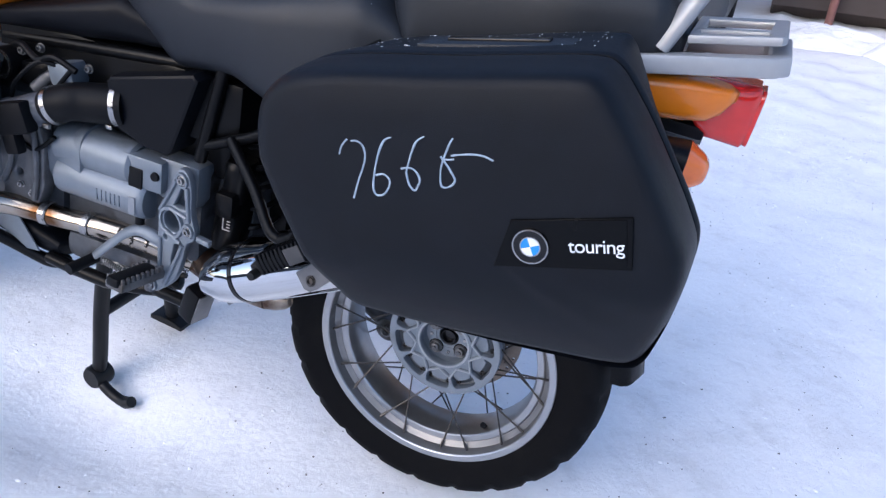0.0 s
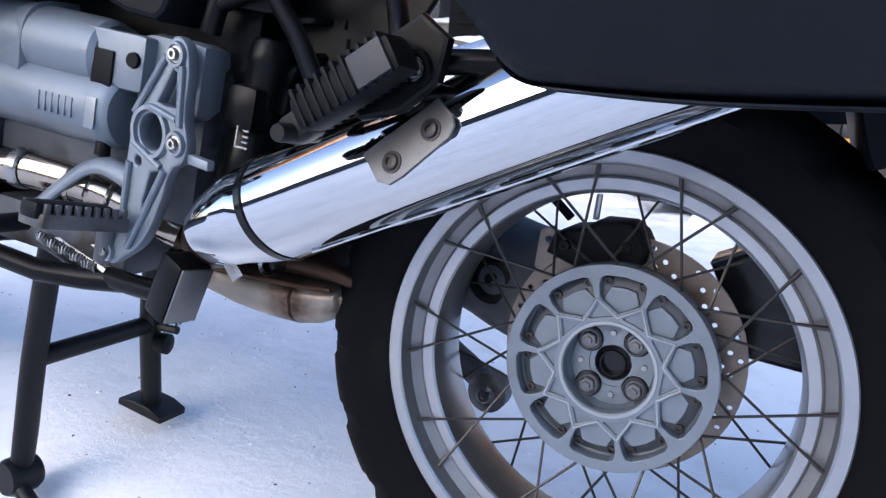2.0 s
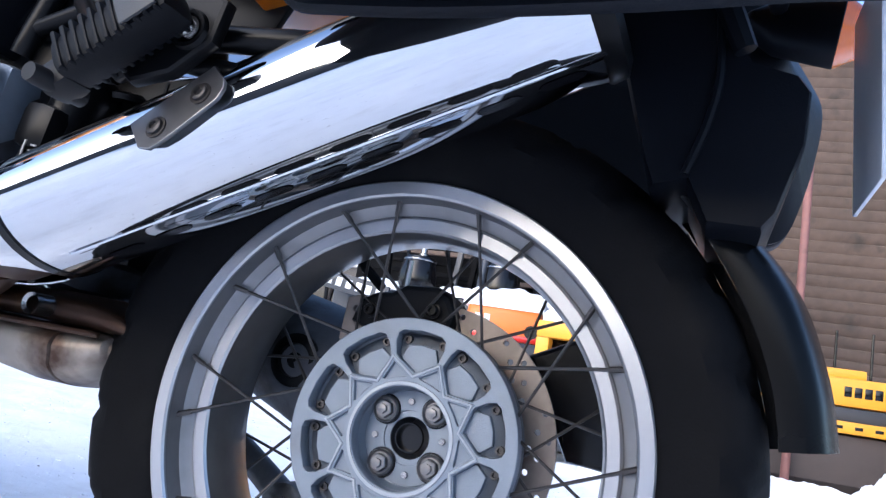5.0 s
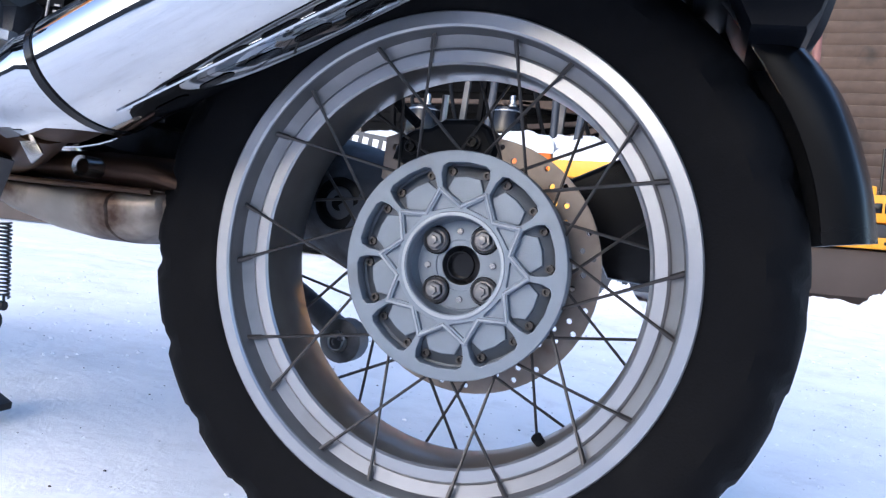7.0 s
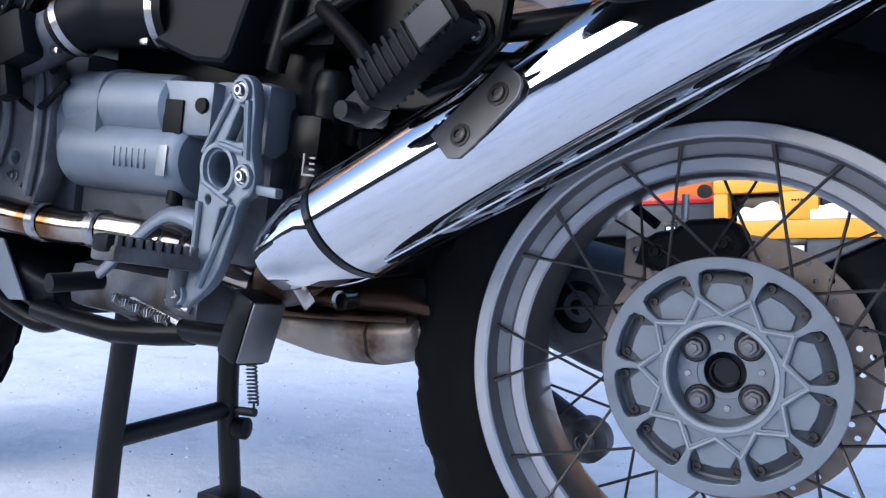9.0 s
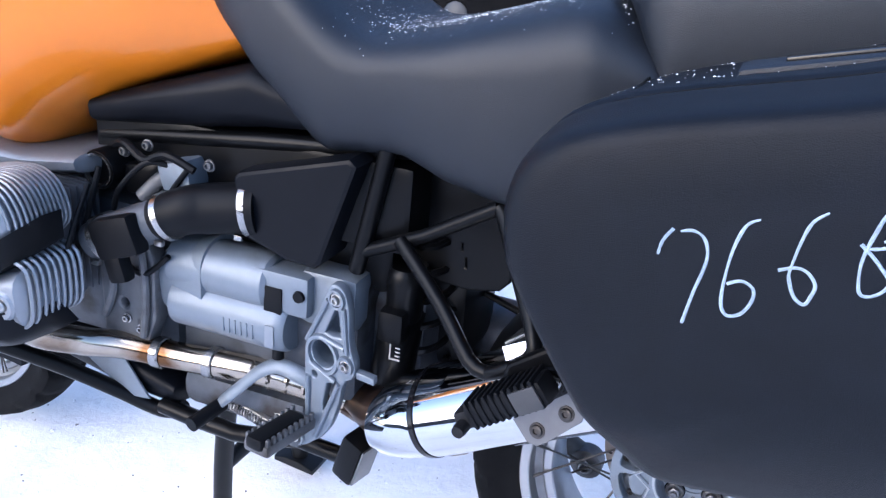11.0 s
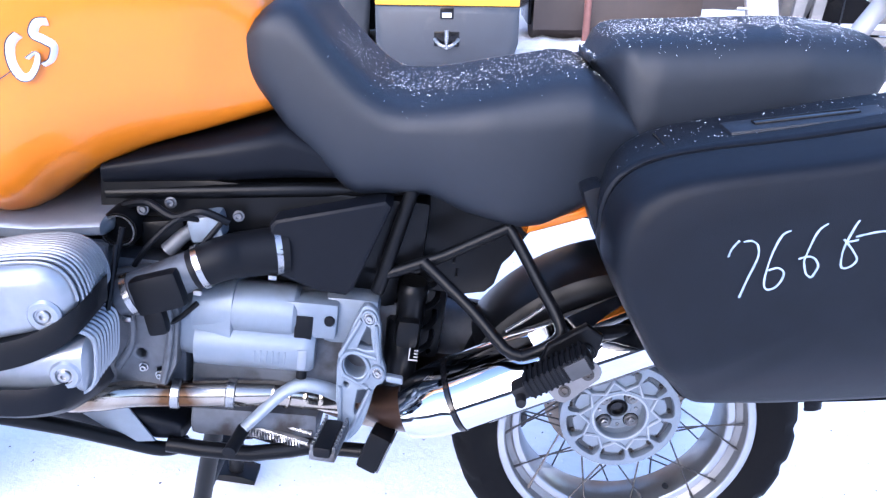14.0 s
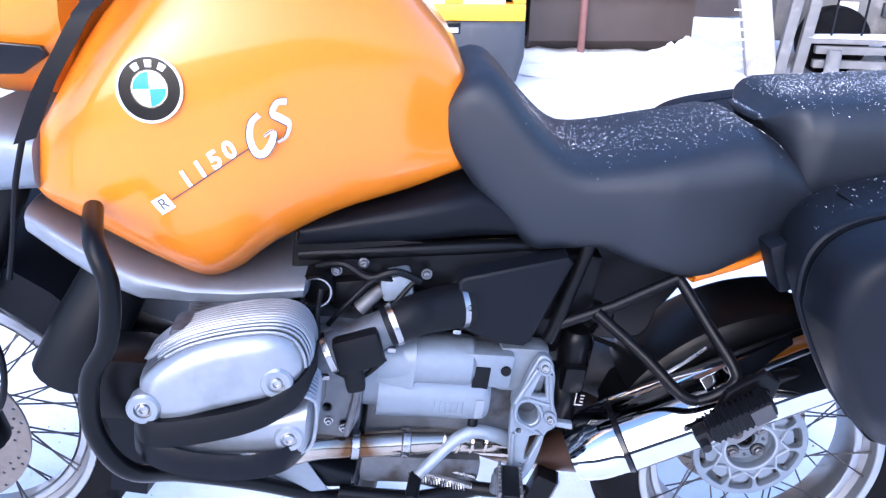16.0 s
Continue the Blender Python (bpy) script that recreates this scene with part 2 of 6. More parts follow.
def merge(bm, b):
    if bm is None:
        return b
    me = bpy.data.meshes.new("tmp")
    b.to_mesh(me)
    b.free()
    bm.from_mesh(me)
    bpy.data.meshes.remove(me)
    return bm


def roty(deg):
    return Matrix.Rotation(radians(deg), 4, "Y")


def bolt(p, r=0.008, axis=(0, -1, 0), h=0.007, bm=None):
    """A socket-head bolt with a washer."""
    prof = [(0, h * 0.5), (r * 0.45, h * 0.5), (r * 0.5, h), (r * 0.85, h), (r, h * 0.8), (r, h * 0.25), (r * 1.35, h * 0.22), (r * 1.35, 0)]
    return turned(prof, axis, p, 16, bm)


def hexnut(p, r, h, axis=(0, -1, 0), bm=None):
    a, s, u = frame_of(axis)
    o = Vector(p)
    bm = bm or bmesh.new()
    turned([(r * 1.3, 0), (r * 1.3, h * 0.2), (r * 1.0, h * 0.22)], axis, p, 20, bm)
    rings = [[o + a * z + (s * math.cos(t) + u * math.sin(t)) * q for t in (math.pi / 3 * j for j in range(6))] for q, z in ((r, h * 0.2), (r, h * 0.9), (r * 0.88, h), (r * 0.55, h), (r * 0.5, h * 1.35), (0.0004, h * 1.4))]
    return loft(rings, bm, cap=False)


def plate(loops, y, thick, bevel=0.0, res=4, smoothed=(), m=None):
    """A flat plate in the xz plane with holes, from loops of (x, z); its front face is at y. Loops whose index is in smoothed are rounded."""
    cu = bpy.data.curves.new("plate", "CURVE")
    cu.dimensions, cu.fill_mode, cu.extrude, cu.bevel_depth, cu.bevel_resolution = "2D", "BOTH", max(thick / 2 - bevel, 0), bevel, 1
    cu.resolution_u = res
    for k, lp in enumerate(loops):
        sp = cu.splines.new("BEZIER" if k in smoothed else "POLY")
        if k in smoothed:
            sp.bezier_points.add(len(lp) - 1)
            for q, p in zip(sp.bezier_points, lp):
                q.co = (p[0], p[1], 0)
                q.handle_left_type = q.handle_right_type = "AUTO"
        else:
            sp.points.add(len(lp) - 1)
            for q, p in zip(sp.points, lp):
                q.co = (p[0], p[1], 0, 1)
        sp.use_cyclic_u = True
    return curve_mesh(cu, (m or Matrix()) @ Matrix.Translation((0, y + thick / 2, 0)) @ Matrix.Rotation(radians(90), 4, "X"))


def curve_mesh(cu, m):
    ob = new("tmp", cu)
    bpy.context.view_layer.update()
    me = bpy.data.meshes.new_from_object(ob.evaluated_get(bpy.context.evaluated_depsgraph_get()))
    bpy.data.objects.remove(ob)
    bpy.data.curves.remove(cu)
    me.transform(m)
    return me


def lettering(text, size, m, depth=0.0006, shear=0.0, spacing=1.0, bold=0.0):
    cu = bpy.data.curves.new("text", "FONT")
    cu.body, cu.size, cu.extrude, cu.shear, cu.space_character = text, size, depth, shear, spacing
    cu.offset = bold
    cu.align_x, cu.align_y = "CENTER", "CENTER"
    return curve_mesh(cu, m)


def ring_pts(cx, cz, r, n=24, a0=0.0):
    return [(cx + r * math.cos(a0 + 2 * math.pi * i / n), cz + r * math.sin(a0 + 2 * math.pi * i / n)) for i in range(n)]


def lerp_line(line, x):
    """z on a polyline of (x, z) in rising x."""
    if x <= line[0][0]:
        return line[0][1]
    for (a, za), (b, zb) in zip(line, line[1:]):
        if x <= b:
            t = (x - a) / (b - a)
            return za + (zb - za) * t
    return line[-1][1]


def soften(line, n=3):
    P = catmull([(x, 0, z) for x, z in line], n)
    return [(p.x, p.z) for p in P]


def body(xs, top, low, wide, wide_low, power=3.2, seg=40, cy=0.0, belly=0.5, power_low=None):
    """A long body lofted along x from its top, bottom and half-width lines."""
    rings = []
    for x in xs:
        zt, zb, w, wl = lerp_line(top, x), lerp_line(low, x), lerp_line(wide, x), lerp_line(wide_low, x)
        zc, h = zb + (zt - zb) * belly, 0
        ring = []
        for j in range(seg):
            t = 2 * math.pi * (j + 0.5) / seg
            c, s = math.cos(t), math.sin(t)
            pw = power if s > 0 else (power_low or power)
            cc = math.copysign(abs(c) ** (2 / pw), c)
            ss = math.copysign(abs(s) ** (2 / pw), s)
            z = zc + ss * ((zt - zc) if s > 0 else (zc - zb))
            k = 1.0 if s > 0 else 1 + (wl / w - 1) * (abs(ss) ** 1.3)
            ring.append((x, cy + cc * w * k, z))
        rings.append(ring)
    return rings


def closed_body(rings, shrink=0.6):
    """Rounds the two ends of a loft off."""
    def inset(r, dx, k):
        c = sum((Vector(p) for p in r), Vector()) / len(r)
        return [tuple(c + (Vector(p) - c) * k + Vector((dx, 0, 0))) for p in r]
    d = 0.012
    rings = [inset(rings[0], -d, shrink * 0.55), inset(rings[0], -d * 0.75, shrink), inset(rings[0], -d * 0.3, 0.9), *rings,
             inset(rings[-1], d * 0.3, 0.9), inset(rings[-1], d * 0.75, shrink), inset(rings[-1], d, shrink * 0.55)]
    return loft(rings)

# ---- ground ----


def ground_height(x, y):
    d = math.hypot(x + 0.4, y)
    far = min(max((d - 2.2) / 4.0, 0), 1)
    z = 0.012 * noise.noise((x * 1.1, y * 1.1, 0.0)) + 0.009 * noise.noise((x * 4.3, y * 4.3, 2.0)) + 0.005 * noise.noise((x * 9.1, y * 9.1, 5.0))
    near = 1 - min(max((abs(y - 0.3) - 1.6) / 2.5, 0), 1)
    slope = -0.0717 * 1.6 * math.tanh(x / 1.6) * near * near * (3 - 2 * near)
    trodden = 0.095 * math.exp(-((x + 0.80) / 0.32) ** 2 - ((y + 0.18) / 0.2) ** 2)
    return z * (1 + 3 * far) - 0.012 + slope - trodden


def axis_steps(lo, hi, fine_lo, fine_hi, step):
    v, out = fine_lo, []
    while v <= fine_hi:
        out.append(v)
        v += step
    s, v = step, fine_hi
    while v < hi:
        s *= 1.35
        v += s
        out.append(min(v, hi))
    s, v = step, fine_lo
    while v > lo:
        s *= 1.35
        v -= s
        out.insert(0, max(v, lo))
    return out


gx = axis_steps(-900, 900, -3.0, 3.0, 0.05)
gy = axis_steps(-900, 900, -2.0, 5.0, 0.05)
verts = [(x, y, ground_height(x, y)) for y in gy for x in gx]
faces = [(j * len(gx) + i, j * len(gx) + i + 1, (j + 1) * len(gx) + i + 1, (j + 1) * len(gx) + i) for j in range(len(gy) - 1) for i in range(len(gx) - 1)]
gm = bpy.data.meshes.new("ground")
gm.from_pydata(verts, [], faces)
gm.materials.append(M_SNOW)
smooth(gm, 80)
tagged(new("ground", gm), "packed, trodden snow with bits of dirt", "ground", kind="structure")

# ---- the motorcycle ----
bike = thing("motorcycle", "orange-yellow touring motorcycle with black seat on its centre stand", "motorcycle")


def wheel(cx, cz, rim_r, rim_w, tyre_r, tyre_w, name, block_every=8, spokes=20):
    """A cross-spoke wheel: rim with tyre, spokes and valve."""
    hw = rim_w / 2
    half = [(rim_r, -hw + 0.001), (rim_r, -hw - 0.0055), (rim_r - 0.0015, -hw - 0.007), (rim_r - 0.0125, -hw - 0.007), (rim_r - 0.0145, -hw - 0.005), (rim_r - 0.0160, -hw + 0.016), (rim_r - 0.0268, -hw + 0.023),
            (rim_r - 0.0282, -hw + 0.0205), (rim_r - 0.030, -hw + 0.019), (rim_r - 0.0405, -hw + 0.0195), (rim_r - 0.0425, -hw + 0.022)]
    prof = half + [(rim_r - 0.039, -hw + 0.026), (rim_r - 0.036, 0.0), (rim_r - 0.039, hw - 0.026)] + [(r, -y) for r, y in half[::-1]] + [(rim_r - 0.010, hw - 0.004), (rim_r - 0.024, 0.0), (rim_r - 0.010, -hw + 0.004)]
    rim = part(name, turned(prof, origin=(cx, 0, cz), seg=120, closed=True), M_RIM, bike, "silver alloy cross-spoke wheel with a black tyre", 32)
    well = [(rim_r - 0.0425, -hw + 0.022), (rim_r - 0.0435, -hw + 0.028), (rim_r - 0.0455, -hw * 0.4), (rim_r - 0.046, 0.0), (rim_r - 0.0455, hw * 0.4), (rim_r - 0.0435, hw - 0.028), (rim_r - 0.0425, hw - 0.022)]
    part("rim_well", turned(well, origin=(cx, 0, cz), seg=120), M_BARREL, rim, "dull grey inner rim surface", 40)
    # darker skin over the rim's recess, coloured for the shade down there
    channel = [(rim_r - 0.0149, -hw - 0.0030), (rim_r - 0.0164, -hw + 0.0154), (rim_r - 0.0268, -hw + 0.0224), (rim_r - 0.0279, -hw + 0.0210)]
    part("rim_channel", turned(channel, origin=(cx, 0, cz), seg=120), M_CHANNEL, rim, "channel that takes the spokes, its shade painted in", 40)
    tw = tyre_w / 2
    side = [(rim_r - 0.006, -hw + 0.008), (rim_r - 0.002, -hw - 0.002), (rim_r + 0.004, -hw - 0.006), (rim_r + 0.012, -hw - 0.009), (rim_r + 0.03, -tw + 0.004), (rim_r + 0.045, -tw), (rim_r + 0.058, -tw + 0.003),
            (tyre_r - 0.021, -tw + 0.007), (tyre_r - 0.013, -tw + 0.014), (tyre_r - 0.006, -tw * 0.6), (tyre_r - 0.001, -tw * 0.25), (tyre_r, 0)]
    prof = side + [(r, -y) for r, y in side[-2::-1]]
    seg = 176
    a0 = Vector((cx, 0, cz))
    rings = []
    for k, (r, y) in enumerate(prof):
        ring = []
        for j in range(seg):
            t = 2 * math.pi * j / seg
            depth = 0.0
            if r > tyre_r - 0.03:
                sw = int(round(y * 55)) if y < 0 else int(round(-y * 55))
                depth = 0.0065 if (j + sw) % block_every < 2 and abs(y) > tw * 0.2 else 0.0
            ring.append(a0 + Vector((math.cos(t) * (r - depth), y, math.sin(t) * (r - depth))))
        rings.append(ring)
    part("tyre", loft(rings, cap=False), M_TYRE, rim, "black road tyre with block tread", 30)
    return rim


rear = wheel(0, REAR_Z, 0.2315, 0.114, 0.3165, 0.150, "rear_wheel")


def hub(cx, cz, parent):
    """The pierced star hub with pockets, its nuts and the spokes."""
    n, a0 = 10, 0.006
    f = -0.0125    # face of the star

    def polar(r, a):
        return (cx + r * math.cos(a), cz + r * math.sin(a))

    def fan(a, spec):
        return [polar(r, a + t) for r, t in spec]
    back = [(0.020, 0.040), (0.020, f + 0.031), (0.047, f + 0.031), (0.049, f + 0.0275), (0.0497, f + 0.012), (0.0835, f + 0.012), (0.0985, f + 0.020), (0.1085, f + 0.017), (0.1105, f + 0.015), (0.1105, f + 0.034), (0.085, f + 0.05), (0.06, 0.085), (0.02, 0.085)]
    # the pocket base carries grime and painted-in shade in its colour
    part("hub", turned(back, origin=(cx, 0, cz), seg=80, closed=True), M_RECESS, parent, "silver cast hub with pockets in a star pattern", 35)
    bore = [(0.020, f + 0.0285), (0.0455, f + 0.0285), (0.0473, f + 0.026), (0.0485, f + 0.001)]
    part("hub_bore", turned(bore, origin=(cx, 0, cz), seg=64), M_ALU, parent, "grey bore of the hub", 35)
    part("bore_step", turned([(0.0255, f + 0.0285), (0.0258, f + 0.0265), (0.0262, f + 0.0265), (0.0440, f + 0.0268), (0.0448, f + 0.0285)], origin=(cx, 0, cz), seg=64), M_ALU, parent)
    # star plate: ring, ten pockets and ten small triangles
    pocket = ((0.0602, 0.0), (0.0738, -0.262), (0.0775, -0.288), (0.0900, -0.282), (0.0985, -0.250), (0.1012, -0.190), (0.1015, 0.0), (0.1012, 0.190), (0.0985, 0.250), (0.0900, 0.282), (0.0775, 0.288), (0.0738, 0.262))
    tri = ((0.0722, 0.0), (0.0582, -0.228), (0.0561, -0.205), (0.0555, 0.0), (0.0561, 0.205), (0.0582, 0.228))
    loops = [ring_pts(cx, cz, 0.1110, 96), ring_pts(cx, cz, 0.0485, 56)]
    for i in range(n):
        a = 2 * math.pi * i / n + a0
        loops += [fan(a + math.pi / n, pocket), fan(a, tri)]
    part("hub_star", plate(loops, f, 0.0170, 0.0009), M_ALU, parent, "raised star web of the hub", 25)
    for i in range(n):
        a = 2 * math.pi * i / n + a0
        part("web_floor", plate([fan(a, ((0.0712, 0.0), (0.0577, -0.215), (0.0552, 0.0), (0.0577, 0.215)))], f + 0.0042, 0.006, 0.0), M_ALU, parent)
        b = a + math.pi / n
        part("pocket_floor", plate([fan(b, ((0.0618, 0.0), (0.0738, -0.222), (0.0760, -0.228), (0.0858, -0.148), (0.0866, 0.0), (0.0858, 0.148), (0.0760, 0.228), (0.0738, 0.222)))], f + 0.0072, 0.010, 0.0012), M_ALU, parent)
        for s in (-1, 1):
            x, z = polar(0.0925, b + s * 0.196)
            part("spoke_head", turned([(0, f + 0.0155), (0.0020, f + 0.0155), (0.0024, f + 0.012), (0.0042, f + 0.012), (0.0048, f + 0.021)], origin=(x, 0, z), seg=8), M_SPOKE, parent)
    zig = [(*polar(0.0760 if k % 2 == 0 else 0.0577, a0 + math.pi * k / n), f) for k in range(2 * n + 1)]
    part("star_ridge", tube([(x, y, z) for x, z, y in zig], 0.0021, 6, 1), M_RIDGE, parent, "thin raised star line")
    part("bore_ridge", turned([(0.0485, f + 0.001), (0.0490, f - 0.0014), (0.0520, f - 0.0014), (0.0530, f + 0.001)], origin=(cx, 0, cz), seg=64), M_RIDGE, parent)
    part("axle_cap", turned([(0.0, f + 0.034), (0.0115, f + 0.034), (0.0123, f + 0.027), (0.0128, f + 0.0258), (0.0140, f + 0.0258), (0.0150, f + 0.028)], origin=(cx, 0, cz), seg=28), M_GLOSS, parent, "black axle bore")
    for i in range(4):
        a = radians(53 + 90 * i)
        x, z = polar(0.0356, a)
        part("wheel_nut", merge(turned([(0.0128, f + 0.027), (0.0128, f + 0.0215), (0.0118, f + 0.0205), (0.0105, f + 0.0215)], origin=(x, 0, z), seg=24), hexnut((x, f + 0.0245, z), 0.0088, 0.0085)), M_NUT, parent, "dull steel wheel nut")
        part("nut_seat", turned([(0.0148, f + 0.0272), (0.0145, f + 0.0262), (0.0125, f + 0.0262)], origin=(x, 0, z), seg=24), M_GLOSS, parent)
        x, z = polar(0.034, a + math.pi / 4)
        part("hub_stud", turned([(0.0, f + 0.023), (0.003, f + 0.023), (0.0035, f + 0.028)], origin=(x, 0, z), seg=10), M_STEEL, parent)
    # spokes cross in pairs; every other pair runs to the far edge of the rim
    for i in range(n):
        for side, turn_, hub_y in ((-1, 0.0, f + 0.016), (1, math.pi / n, f + 0.033)):
            c = 2 * math.pi * i / n + a0 + turn_
            for s in (-1, 1):
                p = Vector((*polar(0.104, c - s * 0.27), hub_y)).xzy
                q = Vector((*polar(0.2165, c + s * 0.133), side * 0.0480)).xzy
                part("spoke", tube([p, q], 0.00165, 6, 1), M_SPOKE, parent)
                d = (q - p).normalized()
                part("nipple", tube([q - d * 0.014, q + d * 0.002], 0.0026, 6, 1), M_SPOKE, parent)


hub(0, REAR_Z, rear)
vp, vq = Vector((0.124, -0.008, 0.163)), Vector((0.1085, -0.024, 0.185))
part("valve", tube([vp, (vp + vq) / 2, vq], [0.0062, 0.0045, 0.0056], 10, 2), M_RUBBER, rear, "black valve with its cap")


def brake_disc(cx, cz, y, r_in, r_out, name, parent, label):
    loops = [ring_pts(cx, cz, r_out, 72), ring_pts(cx, cz, r_in, 60)]
    for i in range(30):
        for k, r in enumerate((r_out - 0.008, r_out - 0.018, r_out - 0.027)):
            a = 2 * math.pi * (i + k * 0.36) / 30
            if (i + k) % 3:
                loops.append(ring_pts(cx + r * math.cos(a), cz + r * math.sin(a), 0.0032, 8))
    return part(name, plate(loops, y, 0.005), M_DISC, parent, label, 30)


brake_disc(0, REAR_Z, 0.053, 0.090, 0.1345, "brake_disc", rear, "drilled steel brake disc, brown with use")
part("disc_carrier", turned([(0.02, 0.02), (0.085, 0.03), (0.095, 0.05), (0.09, 0.056), (0.03, 0.06)], origin=(0, 0, REAR_Z), seg=40), M_CAST, rear)

# ---- header pipes ----
part("header_pipe", tube([(-0.93, -0.235, 0.50), (-0.92, -0.215, 0.445), (-0.89, -0.165, 0.413), (-0.84, -0.132, 0.404), (-0.75, -0.112, 0.399), (-0.68, -0.103, 0.401), (-0.60, -0.085, 0.395), (-0.50, -0.055, 0.368)], 0.0215, 20), M_PIPE, bike, "polished header pipe, blued by heat")
for x0, x1 in ((-0.79, -0.773), (-0.705, -0.69)):
    part("pipe_clamp", turned([(0.0215, 0), (0.0245, 0.002), (0.0245, 0.014), (0.0215, 0.016)], (1, 0.05, 0), (x0, -0.119 if x0 < -0.75 else -0.107, 0.401), 24), M_STEEL, bike)
for i in range(4):
    part("pipe_fold", turned([(0.0215, -0.004), (0.0238, 0), (0.0215, 0.004)], (0.9, 0.3, -0.12), (-0.635 + i * 0.026, -0.094 + i * 0.007, 0.398 - i * 0.003), 20), M_PIPE, bike)
part("far_header", tube([(-0.80, 0.15, 0.38), (-0.6, 0.08, 0.37), (-0.46, 0.04, 0.34)], 0.021, 14), M_PIPE, bike)

# ---- frame ----
A_, K_, D_, E_, J_ = (-0.472, -0.09, 0.628), (-0.287, -0.104, 0.733), (-0.197, -0.208, 0.614), (-0.248, -0.203, 0.566), (-0.411, -0.104, 0.662)
part("foot_frame", tube([A_, (-0.38, -0.098, 0.674), K_], 0.0095, 10, 1), M_BLACK, bike, "black tubular pillion footrest frame")
part("foot_frame", tube([K_, (-0.276, -0.113, 0.722), (-0.235, -0.162, 0.67), (-0.202, -0.202, 0.628), (-0.200, -0.210, 0.605), (-0.225, -0.210, 0.582), E_], 0.0095, 10, 4), M_BLACK, bike)
part("foot_frame", tube([J_, (-0.33, -0.154, 0.612), (-0.275, -0.194, 0.571), E_], 0.0095, 10, 3), M_BLACK, bike)
part("rear_frame", tube([(-0.478, -0.088, 0.60), A_, (-0.446, -0.09, 0.758), (-0.438, -0.088, 0.80)], 0.0115, 12, 4), M_BLACK, bike)
part("rear_frame", tube([(-0.90, -0.07, 0.71), (-0.64, -0.075, 0.745), (-0.44, -0.06, 0.765), (-0.1, -0.08, 0.83), (0.2, -0.08, 0.90)], 0.012, 10, 4), M_BLACK, bike)
part("rear_frame", tube([(-0.44, 0.06, 0.765), (-0.1, 0.08, 0.83), (0.2, 0.08, 0.90)], 0.012, 10, 4), M_BLACK, bike)
bm = tube([(-0.20, -0.212, 0.603), (-0.10, -0.20, 0.622), (0.02, -0.19, 0.64)], 0.011, 10, 3)
tube([(-0.195, -0.212, 0.585), (-0.10, -0.20, 0.588), (-0.02, -0.19, 0.61)], 0.009, 10, 3, bm)
part("case_carrier", bm, M_BLACK, bike, "black pannier carrier tubes")
# ---- engine ----
engine = part("engine_case", block((0.24, 0.18, 0.24), (-0.89, 0.0, 0.50), 0.03), M_CAST, bike, "grey engine casting, dirty in the corners")
gearbox = part("gearbox_case", block((0.30, 0.17, 0.20), (-0.62, 0.0, 0.48), 0.02), M_CAST, bike, "grey gearbox casting")
part("gearbox_tail", block((0.16, 0.14, 0.18), (-0.47, 0.02, 0.47), 0.03), M_CAST, gearbox)
# bell housing and starter cover
xs = [-0.785, -0.765, -0.725, -0.705, -0.70]
part("bell_housing", closed_body(body(xs, [(-0.785, 0.565), (-0.72, 0.598), (-0.70, 0.60)], [(-0.785, 0.455), (-0.70, 0.445)], [(-0.785, 0.118), (-0.70, 0.128)], [(-0.785, 0.10), (-0.70, 0.118)], 4.5, 36), 0.8), M_ALU, bike, "silver bell housing", 35)
bm = turned([(0.0, 0.078), (0.036, 0.078), (0.0405, 0.072), (0.042, 0.06), (0.042, -0.11)], (1, 0, 0), (-0.645, -0.090, 0.492), 32)
merge(bm, turned([(0.0, 0.10), (0.036, 0.10), (0.041, 0.094), (0.042, 0.08), (0.042, -0.06)], (1, 0, 0), (-0.70, -0.085, 0.550), 32))
starter = part("starter_cover", bm, M_ALU, bike, "silver starter motor cover", 35)
bm = block((0.10, 0.05, 0.062), (-0.585, -0.092, 0.550), 0.008)
part("starter_lug", bm, M_ALU, starter)
bm = block((0.028, 0.004, 0.04), (-0.588, -0.1185, 0.538), 0.0018)
part("rubber_plug", bm, M_RUBBER, starter, "black rubber plug")
part("rubber_plug", turned([(0, -0.121), (0.008, -0.121), (0.009, -0.117)], origin=(-0.548, 0, 0.553), seg=16), M_RUBBER, starter)
for i in range(6):
    part("casting_rib", block((0.0026, 0.003, 0.022), (-0.66 + i * 0.0095, -0.1315, 0.488), 0.001), M_ALU, starter)
bm = block((0.014, 0.0012, 0.034), (-0.585, -0.1325, 0.488), 0.0003)
part("data_plate", bm, M_COVER, starter, "small pale label with unreadable marks")
bm = block((0.09, 0.05, 0.085), (-0.515, -0.075, 0.545), 0.016)
part("gearbox_side", bm, M_ALU, bike, "silver gearbox side casting")
bm = block((0.09, 0.04, 0.11), (-0.545, -0.030, 0.46), 0.02)
part("gearbox_lower", bm, M_CAST, gearbox)
part("clutch_rod", tube([(-0.583, -0.098, 0.525), (-0.584, -0.104, 0.49), (-0.586, -0.106, 0.445)], 0.0035, 8, 2), M_STEEL, gearbox, "thin steel clutch rod")
part("rod_nut", turned([(0, 0.0), (0.007, 0.0), (0.007, 0.010), (0, 0.010)], (0, 0, 1), (-0.584, -0.103, 0.497), 6), M_STEEL, gearbox)
part("rod_boot", turned([(0.004, 0.0), (0.009, 0.002), (0.008, 0.020), (0.005, 0.026)], (0, 0, 1), (-0.586, -0.106, 0.440), 14), M_RUBBER, gearbox)


